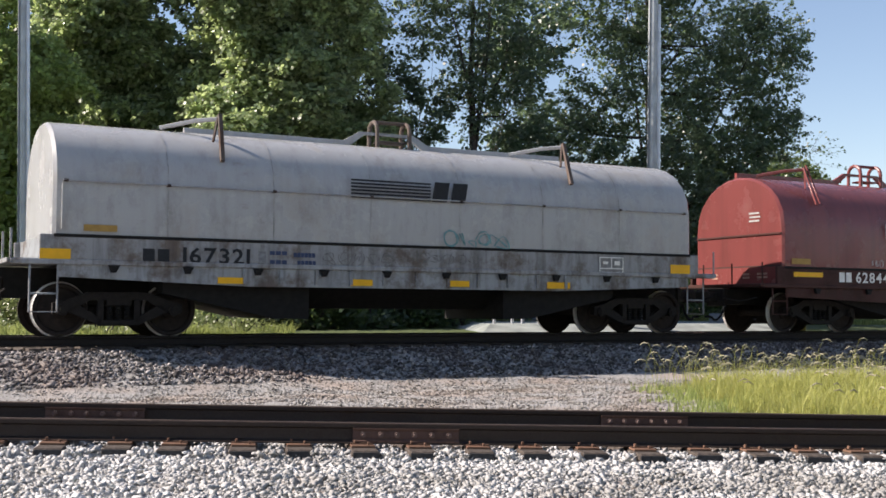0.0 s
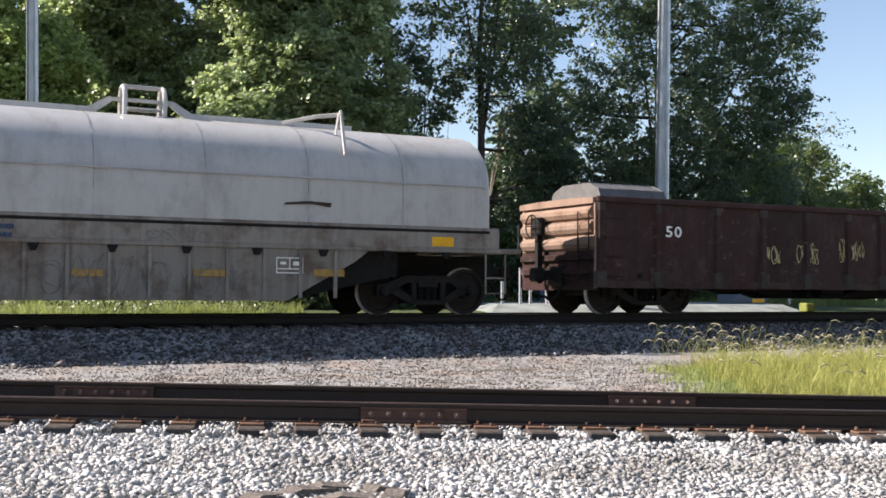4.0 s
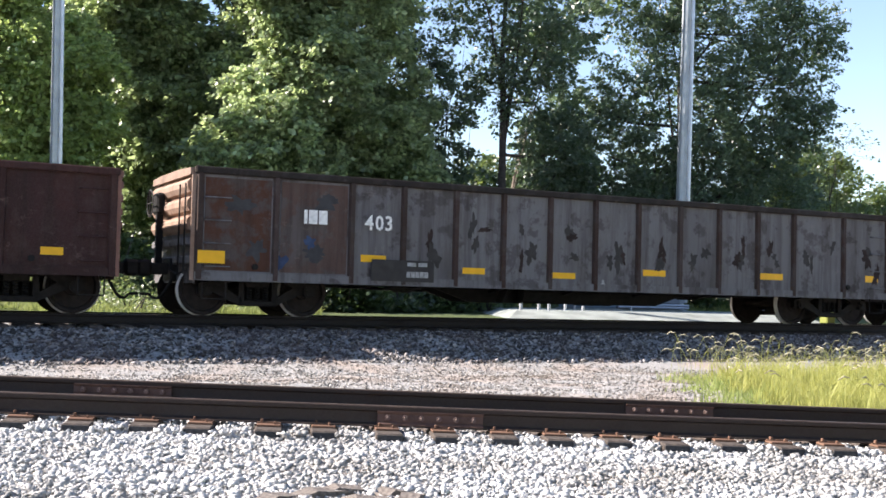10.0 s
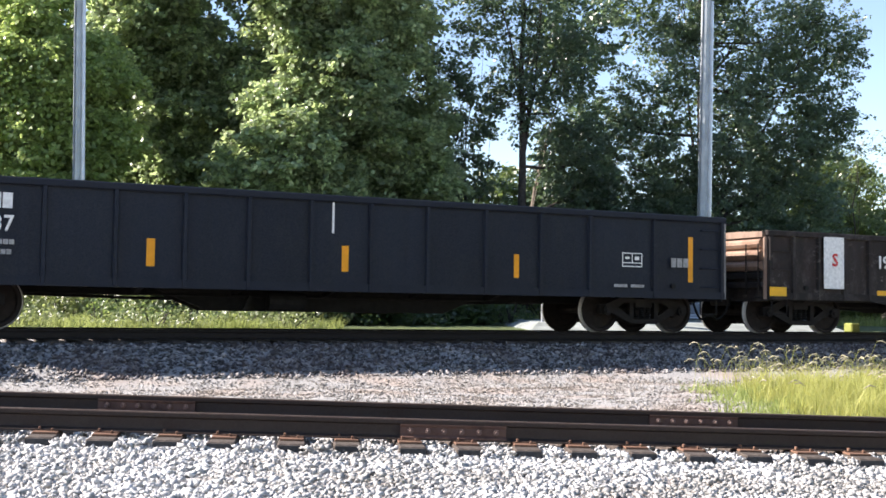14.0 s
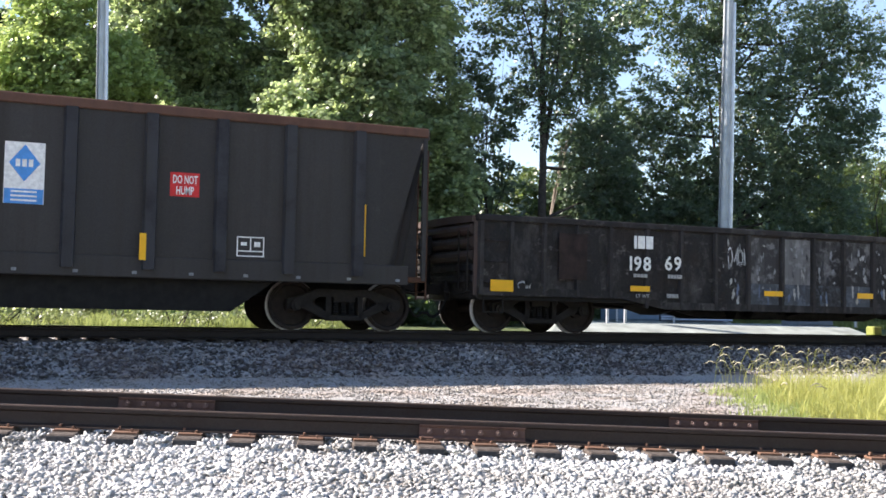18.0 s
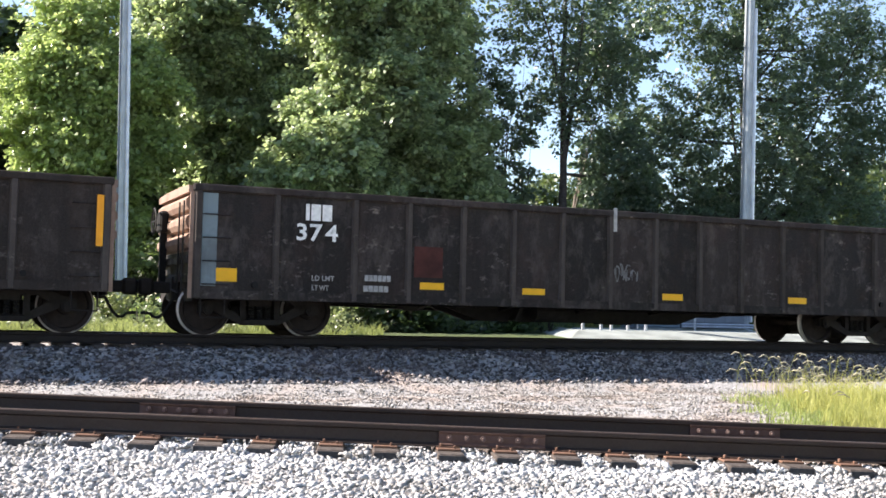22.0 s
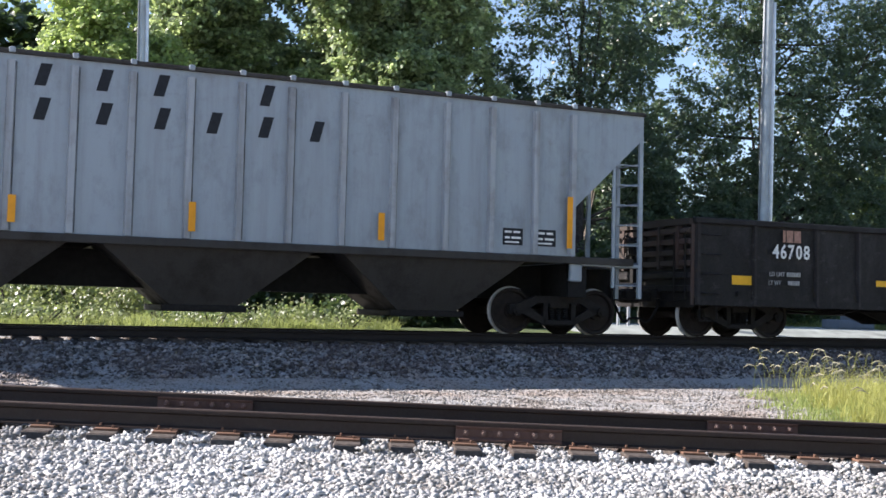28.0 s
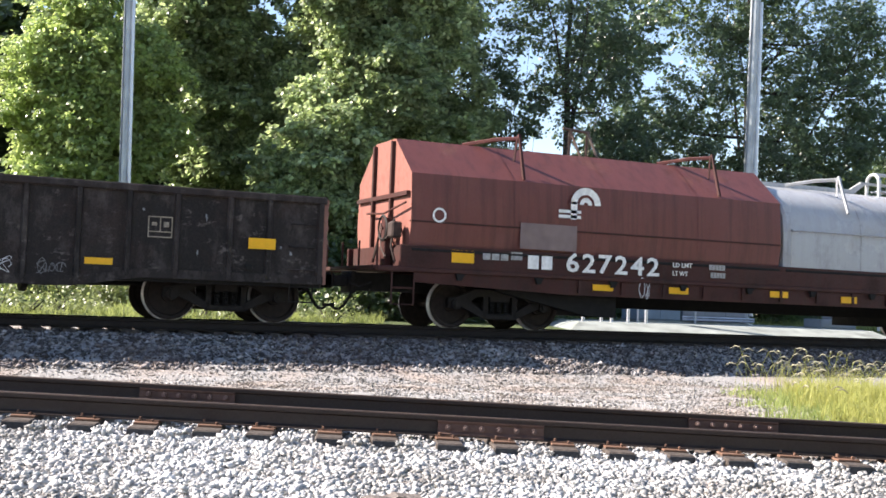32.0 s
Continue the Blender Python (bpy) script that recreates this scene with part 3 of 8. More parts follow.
def arrow(parent, x, z0, z1, material, w=0.16):
    """A sprayed arrow that points down."""
    y, t, h = on_side(x - w, x + w), 0.022, (z1 - z0) * 0.5
    out = [(x, z0), (x + w / 2, z0 + h), (x + w / 2 - 0.03, z0 + h + 0.02), (x + t, z0 + 0.12), (x + t, z1), (x - t, z1), (x - t, z0 + 0.12), (x - w / 2 + 0.03, z0 + h + 0.02), (x - w / 2, z0 + h)]
    return part("arrow", Shape().prism(out, "y", y, y + 0.003), material, parent)


def scribble(parent, x, z, w, h, material, seed, strokes=6, thick=0.022):
    """Tangled sprayed strokes that spell nothing: bent outlines that cross and overlap."""
    y = SIDE - (FACE[0] or 0.004)
    rg = random.Random(seed)
    for k in range(2 * strokes):
        cx, cell = x + w * (k % strokes + 0.5) / strokes, w / strokes
        high = rg.random() < 0.5
        knots = []
        if k % 2 == 0:
            a0, turn, ra, rb_ = rg.uniform(0, 6.28), rg.choice((-1, 1)), cell * rg.uniform(0.35, 0.62), h * rg.uniform(0.25, 0.48)
            for i in range(rg.randint(5, 8)):
                t = a0 + turn * 1.05 * i
                knots.append((cx + ra * math.cos(t) * rg.uniform(0.7, 1.15), z + h * 0.5 + rb_ * math.sin(t) * rg.uniform(0.7, 1.1)))
        for i in range(0 if k % 2 == 0 else rg.randint(3, 5)):
            high = not high if rg.random() < 0.8 else high
            knots.append((cx + cell * rg.uniform(-0.62, 0.62), z + h * (rg.uniform(0.6, 0.98) if high else rg.uniform(0.02, 0.42))))
        if rg.random() < 0.4:
            knots.append(knots[0])
        pts = []
        for i in range(len(knots) - 1):
            p0, p1, p2, p3 = knots[max(i - 1, 0)], knots[i], knots[i + 1], knots[min(i + 2, len(knots) - 1)]
            for u in (0.0, 0.2, 0.4, 0.6, 0.8):
                pts.append(tuple(0.5 * (2 * p1[c] + (p2[c] - p0[c]) * u + (2 * p0[c] - 5 * p1[c] + 4 * p2[c] - p3[c]) * u * u + (3 * p1[c] - p0[c] - 3 * p2[c] + p3[c]) * u ** 3) for c in (0, 1)))
        v = []
        for i, (xa, za) in enumerate(pts):
            (xp, zp), (xq, zq) = pts[max(i - 1, 0)], pts[min(i + 1, len(pts) - 1)]
            d = Vector((xq - xp, zq - zp))
            d = d.normalized() if d.length > 1e-5 else Vector((1, 0))
            yy, h2 = y - 0.0006 * (k % 9) - 0.00006 * i, 0.4 * thick * (0.55 + 0.25 * math.sin(i * 0.9 + k))
            v += [(xa - d.y * h2, yy, za + d.x * h2), (xa + d.y * h2, yy, za - d.x * h2)]
        part("graffiti_stroke", Shape().add(v, [(2 * i, 2 * i + 1, 2 * i + 3, 2 * i + 2) for i in range(len(pts) - 1)]), material, parent)


def blot(parent, x, z, w, h, material, seed, name="paint_blot", rag=1.0):
    """A ragged patch of paint, flush on the sheet."""
    rg = random.Random(seed)
    n = 26
    out = []
    p, q = rg.uniform(0, 6.28), rg.uniform(0, 6.28)
    for i in range(n):
        t = 2 * math.pi * i / n
        r = (0.9 - 0.16 * rag + rag * (0.2 * math.sin(2 * t + p) + 0.16 * math.sin(5 * t + q))) * rg.uniform(1.12 - 0.57 * rag, 1.12)
        out.append((x + 0.5 * w * r * math.cos(t), z + 0.5 * h * r * math.sin(t)))
    y = SIDE - 0.0085 - 0.0002 * (seed % 7)
    return part(name, Shape().prism(out, "y", y, y + 0.002), material, parent)


def end_gear(car, x, way, deck=0.75):
    """Coupler, drawbar pocket and air hose at one end; way is -1 at the leading end."""
    s = Shape().box(min(x, x + way * 0.45), max(x, x + way * 0.45), -0.09, 0.09, 0.72, 0.93, 0.02)
    s.box(min(x + way * 0.42, x + way * 0.68), max(x + way * 0.42, x + way * 0.68), -0.19, 0.13, 0.68, 0.98, 0.05)
    s.box(min(x, x + way * 0.12), max(x, x + way * 0.12), -0.3, 0.3, 0.6, 1.02, 0.02)
    part("coupler", s, M_STEEL_DARK, car)
    pts = [(x + way * (0.1 + 0.55 * t), -0.35 + 0.1 * t, 0.7 - 0.42 * math.sin(math.pi * min(t * 0.9 + 0.05, 0.7))) for t in [i / 7 for i in range(8)]]
    part("air_hose", Shape().path(pts, 0.028, 6), M_UNDER, car)
    part("uncoupling_lever", Shape().path([(x + way * 0.1, -1.4, 0.8), (x + way * 0.14, -0.9, 0.72), (x + way * 0.14, -0.3, 0.8)], 0.016, 5), M_STEEL_DARK, car)


def grab(shape, x, y, z, w, r=0.012, out=0.06):
    return shape.path([(x, y, z), (x, y - out, z), (x + w, y - out, z), (x + w, y, z)], r, 5)


def new_car(name, label):
    car = new(name)
    return tagged(car, label, "freight car", "freight cars of the train")


CARS = []
POSTS = []


def on_side(x0, x1):
    """Depth of a mark on the near side: on the sheet, or on the posts that it crosses."""
    if FACE[0]:
        return SIDE - FACE[0]
    return SIDE - (0.076 if any(x0 - 0.06 < p < x1 + 0.06 for p in POSTS) else 0.008)


FACE = [0.0]


def gondola(x0, length, top, low, mat_side, mat_end, label, ribs=13, trucks=(1.4, 1.5), belly=0.0, end="bulge", mat_rib=None, chord=None, load=None, rib_w=0.13, name="gondola_car"):
    car = new_car(name, label)
    L, T, B = length, top, low
    POSTS[:] = list(ribs) if isinstance(ribs, tuple) else [0.07 + (L - 0.14) * i / ribs for i in range(ribs + 1)]
    ribs = len(POSTS) - 1
    cl, cr = trucks[0] + 1.55, L - trucks[1] - 1.55
    raise_ = belly
    # sides with thickness, their lower edge raised over the trucks
    for k in (-1, 1):
        y0, y1 = (SIDE, SIDE + 0.03) if k < 0 else (-SIDE - 0.03, -SIDE)
        out = [(0, B + raise_), (cl, B + raise_), (cl + 1.1, B), (cr - 1.1, B), (cr, B + raise_), (L, B + raise_), (L, T - 0.06), (0, T - 0.06)] if raise_ else [(0, B), (L, B), (L, T - 0.06), (0, T - 0.06)]
        part("side_sheet", Shape().prism(out, "y", y0, y1), mat_side, car)
        ya, yb = (SIDE - 0.075, SIDE + 0.05) if k < 0 else (-SIDE - 0.05, -SIDE + 0.075)
        part("top_chord", Shape().box(-0.03, L + 0.03, ya, yb, T - 0.13, T, 0.02), chord or mat_side, car)
        ya, yb = (SIDE - 0.055, SIDE + 0.02) if k < 0 else (-SIDE - 0.02, -SIDE + 0.055)
        sill = [(0, B + raise_), (cl, B + raise_), (cl + 1.1, B), (cr - 1.1, B), (cr, B + raise_), (L, B + raise_), (L, B + raise_ + 0.15), (cr, B + raise_ + 0.15), (cr - 1.1, B + 0.15), (cl + 1.1, B + 0.15), (cl, B + raise_ + 0.15), (0, B + raise_ + 0.15)]
        part("side_sill", Shape().prism(sill, "y", ya, yb), mat_side, car)
        for i in range(ribs if k < 0 else 0):
            xa, xb = POSTS[i] + rib_w * 0.5, POSTS[i + 1] - rib_w * 0.5
            foot = B + (raise_ if xa < cl + 1.1 or xb > cr - 1.1 else 0.0) + 0.15
            part("side_panel", Shape().box(xa, xb, SIDE - 0.004, SIDE, foot, T - 0.13), mat_side, car)
        for i in range(ribs + 1):
            x = POSTS[i]
            foot = B + (raise_ if x < cl + 0.5 or x > cr - 0.5 else 0.0) + 0.02
            w = rib_w * (1.15 if i in (0, ribs) else 1.0) / 2
            ya = SIDE - 0.068 if k < 0 else -SIDE
            yb = SIDE if k < 0 else -SIDE + 0.068
            yo, yi = (ya, yb) if k < 0 else (yb, ya)
            part("side_post", Shape().prism([(x - w, yi), (x - w * 0.6, yo), (x + w * 0.6, yo), (x + w, yi)], "z", foot, T - 0.12), mat_rib or mat_side, car)
    # ends
    for k, x in ((-1, 0.0), (1, L)):
        xa, xb = (x, x + 0.03) if k < 0 else (x - 0.03, x)
        # end split in tone: pale paint for its sunlit top, dark paint for shade below
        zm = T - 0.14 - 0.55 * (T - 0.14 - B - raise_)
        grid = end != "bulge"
        # slatted ends keep the dark side paint behind the slats, as shade in the slots
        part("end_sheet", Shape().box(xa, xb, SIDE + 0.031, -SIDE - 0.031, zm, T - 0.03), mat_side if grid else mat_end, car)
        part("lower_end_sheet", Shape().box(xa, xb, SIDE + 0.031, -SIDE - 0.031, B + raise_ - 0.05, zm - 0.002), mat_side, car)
        xo = x + k * 0.1
        part("end_chord", Shape().prism([(SIDE + 0.04, T - 0.15), (SIDE + 0.04, T - 0.03), (-0.7, T - 0.002), (0.7, T - 0.002), (-SIDE - 0.04, T - 0.03), (-SIDE - 0.04, T - 0.15)], "x", min(x - k * 0.03, xo), max(x - k * 0.03, xo)), mat_end, car)
        part("corner_flange", Shape().box(min(x, x + k * 0.07), max(x, x + k * 0.07), SIDE, SIDE + 0.045, B + raise_, T - 0.15), mat_end, car)
        rows = 4 if grid else 3
        for i in range(rows):
            hh = (T - 0.16 - zm) / rows
            zc = zm + hh * (i + 0.5)
            if grid:
                o = Shape().box(min(x, x + k * 0.11), max(x, x + k * 0.11), SIDE + 0.05, -SIDE - 0.05, zc - hh * 0.26, zc + hh * 0.26, 0.012)
            else:
                o = Shape().prism([(x, zc - hh * 0.44), (x + k * 0.07, zc - hh * 0.36), (x + k * 0.125, zc - hh * 0.1), (x + k * 0.125, zc + hh * 0.16), (x + k * 0.07, zc + hh * 0.36), (x, zc + hh * 0.42)], "y", SIDE + 0.12, -SIDE - 0.12)
            part("end_rib", o, mat_end, car)
        for i in range(2):
            zc = B + raise_ + 0.2 + (zm - B - raise_ - 0.2) * (i + 0.5) / 2
            part("lower_end_rib", Shape().box(min(x, x + k * 0.09), max(x, x + k * 0.09), SIDE + 0.05, -SIDE - 0.05, zc - 0.07, zc + 0.07, 0.02), mat_side, car)
        if grid:
            for y in (-1.05, -0.35, 0.35, 1.05):
                part("end_post", Shape().box(min(x, x + k * 0.135), max(x, x + k * 0.135), y - 0.045, y + 0.045, zm, T - 0.16), mat_end, car)
        if k < 0:
            part("brake_housing", Shape().box(x - 0.26, x - 0.1, 0.35, 0.75, T - 0.75, T - 0.35, 0.04).box(x - 0.22, x - 0.1, 0.48, 0.6, B + raise_ + 0.1, T - 0.75), M_UNDER, car)
            part("brake_wheel", Shape().lathe([(0.24, -0.015), (0.27, 0.0), (0.24, 0.015), (0.225, 0.0), (0.24, -0.015)], 20, "x").rod((0, -0.24, 0), (0, 0.24, 0), 0.014, 5).rod((0, 0, -0.24), (0, 0, 0.24), 0.014, 5), M_UNDER, car, at=pose(x - 0.34, 0.55, T - 0.55))
            part("end_ladder", Shape().rod((x - 0.16, -1.4, B + raise_ + 0.1), (x - 0.16, -1.4, T - 0.3), 0.016, 5).rod((x - 0.16, -1.0, B + raise_ + 0.1), (x - 0.16, -1.0, T - 0.3), 0.016, 5), M_STEEL_DARK, car)
        for i in range(4):
            part("grab_iron", grab(Shape(), x + (0.16 if k < 0 else -0.62), SIDE, B + raise_ + 0.25 + 0.4 * i, 0.46), mat_side, car)
        part("sill_step", Shape().path([(x - k * 0.16, SIDE + 0.03, B + raise_), (x - k * 0.16, SIDE + 0.03, B + raise_ - 0.32), (x - k * 0.58, SIDE + 0.03, B + raise_ - 0.32), (x - k * 0.58, SIDE + 0.03, B + raise_)], 0.018, 5), M_STEEL_DARK, car)
        end_gear(car, x, k)
    # floor, centre sill and crossbearers
    part("floor", Shape().box(0.03, L - 0.03, SIDE + 0.03, -SIDE - 0.03, B + 0.12, B + 0.2), M_UNDER, car)
    u = Shape().box(0.1, L - 0.1, -0.2, 0.2, 0.62, B + 0.12).box(trucks[0] - 0.25, trucks[0] + 0.25, -1.4, 1.4, 0.7, B + 0.12).box(L - trucks[1] - 0.25, L - trucks[1] + 0.25, -1.4, 1.4, 0.7, B + 0.12)
    part("centre_sill", u, M_UNDER, car)
    part("fish_belly", Shape().prism([(L * 0.29, B + 0.1), (L * 0.36, 0.34), (L * 0.64, 0.34), (L * 0.71, B + 0.1)], "y", -0.42, -0.36).prism([(L * 0.29, B + 0.1), (L * 0.36, 0.34), (L * 0.64, 0.34), (L * 0.71, B + 0.1)], "y", 0.36, 0.42), M_UNDER, car)
    for i in range(1, 6):
        x = cl + (cr - cl) * i / 6
        part("crossbearer", Shape().prism([(-1.45, B + 0.1), (1.45, B + 0.1), (0.25, B - 0.12), (-0.25, B - 0.12)], "x", x - 0.05, x + 0.05), M_UNDER, car)
    for x in (1.08, L - 1.34):
        part("jacking_hole", Shape().rod((x, SIDE - 0.058, B + raise_ + 0.26), (x, SIDE - 0.02, B + raise_ + 0.26), 0.055, 12), M_UNDER, car)
    part("train_pipe", Shape().path([(0.6, 0.9, 0.66), (L * 0.3, 0.95, 0.56), (L * 0.7, 0.95, 0.56), (L - 0.6, 0.9, 0.66)], 0.03, 6), M_UNDER, car)
    part("brake_reservoir", Shape().rod((L * 0.55, 0.5, 0.5), (L * 0.55 + 0.9, 0.5, 0.5), 0.19, 12), M_UNDER, car)
    part("brake_lever", Shape().prism([(L * 0.42 - 0.5, 0.36), (L * 0.42 - 0.44, 0.36), (L * 0.42 - 0.3, 0.62), (L * 0.42 - 0.38, 0.62)], "y", -0.9, -0.6), M_UNDER, car)
    part("brake_rod", Shape().path([(trucks[0] + 1.2, -0.55, 0.62), (L - trucks[1] - 1.2, -0.55, 0.6)], 0.02, 6), M_UNDER, car)
    part("brake_cylinder", Shape().rod((L * 0.42, -0.75, 0.52), (L * 0.42 + 0.7, -0.75, 0.52), 0.16, 12), M_UNDER, car)
    add_truck(car, trucks[0])
    add_truck(car, L - trucks[1])
    CARS.append((car, x0))
    return car


M_SEAM = plain("grimy_weld_seam", (0.3, 0.295, 0.285), 0.8, 0, 0.5, 3, 0)
M_CLAMP = plain("rusty_clamp", (0.045, 0.03, 0.025), 0.8, 0, 0.4, 9, 0)


def hood_profile(kind, zb, zt):
    if kind == "arch":
        zs = zb + (zt - zb) * 0.42
        pts = [(-1.5, zb), (-1.5, zs)]
        for i in range(1, 12):
            a = math.pi * i / 12
            pts.append((-1.5 * math.cos(a) * (1 - 0.0 * math.sin(a)), zs + (zt - zs) * math.sin(a) ** 0.9))
        return pts + [(1.5, zs), (1.5, zb)]
    zs, ze = zb + (zt - zb) * 0.24, zb + (zt - zb) * 0.66
    return [(-1.42, zb), (-1.5, zs), (-1.44, ze), (-0.55, zt), (0.55, zt), (1.44, ze), (1.5, zs), (1.42, zb)]


def hood(car, kind, a, b, zb, zt, material, braces=(), loop=None, label="", mat_end=None, rod=True, ridge=True, seam=None, bracing=None, rig=None):
    prof = hood_profile(kind, zb, zt)
    n = len(prof)
    s = Shape()
    v = []
    ring = [(a, 0.94, 0.03), (a + 0.06, 1.0, 0), (b - 0.06, 1.0, 0), (b, 0.94, 0.03)] if kind == "arch" else [(a, 1.0, 0), (b, 1.0, 0)]
    for x, k, d in ring:
        for y, z in prof:
            v.append((x, y * (1 - (1 - k) * 0.5), zb + (z - zb) * (1 - (1 - k) * 0.4)))
    m = len(ring)
    f = [(j * n + i, j * n + i + 1, (j + 1) * n + i + 1, (j + 1) * n + i) for j in range(m - 1) for i in range(n - 1)]
    s.add(v, f)
    h = part("hood", s, material, car, label, smooth=True)
    for x0_, rev in ((0, True), ((m - 1) * n, False)):
        e = Shape().add(v[x0_:x0_ + n], [tuple(range(n))])
        part("hood_end", e, mat_end or material, h)
    # dark strip put in as the shadow line under the hood's lower edge
    part("hood_shadow_strip", Shape().box(a + 0.02, b - 0.02, SIDE - 0.03, SIDE + 0.02, zb - 0.035, zb + 0.02, 0.01), M_UNDER, h)
    # seams
    count = max(4, round((b - a) / 1.95))
    for i in range(1, count if seam is not False else 1):
        x = a + (b - a) * i / count
        o = Shape()
        pr = [(y * 1.004, zb + (z - zb) * 1.003) for y, z in prof[:n // 2 + 1]]
        for (y0, z0), (y1, z1) in zip(pr, pr[1:]):
            o.add([(x - 0.009, y0, z0), (x + 0.009, y0, z0), (x + 0.009, y1, z1), (x - 0.009, y1, z1)], [(0, 1, 2, 3)])
        part("seam", o, seam or M_SEAM, h)
    if rod:
        zr = zb + (zt - zb) * 0.44
        g = Shape().rod((a + 0.15, SIDE - 0.05, zr), (b - 0.15, SIDE - 0.05, zr), 0.016, 6)
        rail = part("hood_rail", g, material, h)
        for i in range(count + 1):
            x = min(max(a + (b - a) * i / count, a + 0.2), b - 0.2)
            part("rail_clamp", Shape().box(x - 0.045, x + 0.04, SIDE - 0.065, SIDE + 0.02, zr - 0.022, zr + 0.022, 0.01), M_CLAMP if bracing else material, rail)
        part("grab_iron", Shape().path([(a + 0.14, SIDE - 0.05, zb + 0.1), (a + 0.14, SIDE - 0.05, zr - 0.05)], 0.014, 5), material, h)
    for x in braces:
        zz = zt + 0.17
        yk, zk = (-1.42, zb + (zt - zb) * 0.68) if kind == "arch" else (-1.4, zb + (zt - zb) * 0.68)
        if bracing == P_RED:
            part("brace_post", Shape().path([(x + 0.13, yk + 0.02, zk + 0.02), (x + 0.08, -1.0, zz + 0.1)], 0.026, 4), bracing, h)
            part("brace_post", Shape().path([(x - 0.02, yk, zk), (x - 0.04, -1.04, zz + 0.04)], 0.026, 4), bracing, h)
        else:
            part("brace_post", Shape().path([(x, yk, zk), (x + 0.06, -1.02, zz + 0.07)], 0.052 if bracing == P_BRACE else 0.036, 4), bracing or material, h)
        part("brace_strut", Shape().path([(x - 0.1, yk + 0.26, zk + 0.38), (x + 0.02, -1.02, zz)], 0.026, 5), bracing or material, h)
        part("brace_arm", Shape().path([(x + 0.09, -1.0, zz), (x - 0.32, -0.72, zz - 0.03), (x - 0.85, -0.32, zt + 0.03)], 0.042, 5), material, h)
        part("brace_post", Shape().path([(x + 0.06, 1.02, zz), (x, 1.4, zk)], 0.05, 4), bracing or material, h)
    if loop is not None:
        for dx in (-0.36, 0.36):
            pts = [(loop + dx, -0.2 + 0.0, zt - 0.05)] + [(loop + dx, -0.2 * math.cos(t) , zt + 0.33 + 0.2 * math.sin(t)) for t in [i * math.pi / 6 for i in range(7)]] + [(loop + dx, 0.2, zt - 0.05)]
            part("lifting_loop", Shape().path(pts, 0.045, 8), rig or material, h)
        part("loop_bar", Shape().path([(loop - 0.36, 0, zt + 0.53), (loop + 0.36, 0, zt + 0.53)], 0.04, 8), rig or material, h)
        part("loop_plate", Shape().box(loop - 0.3, loop + 0.3, -0.16, 0.16, zt + 0.1, zt + 0.14, 0.01), rig or material, h)
        if ridge:
            part("walkway", Shape().prism([(loop - 4.2, zt - 0.02), (loop - 0.9, zt - 0.02), (loop - 0.5, zt + 0.28), (loop + 0.5, zt + 0.28), (loop + 0.9, zt - 0.02), (loop + 4.2, zt - 0.02), (loop + 4.2, zt + 0.14), (loop + 0.95, zt + 0.14), (loop + 0.6, zt + 0.34), (loop - 0.6, zt + 0.34), (loop - 0.95, zt + 0.14), (loop - 4.2, zt + 0.14)], "y", 0.12, 0.2), material, h)
    return h


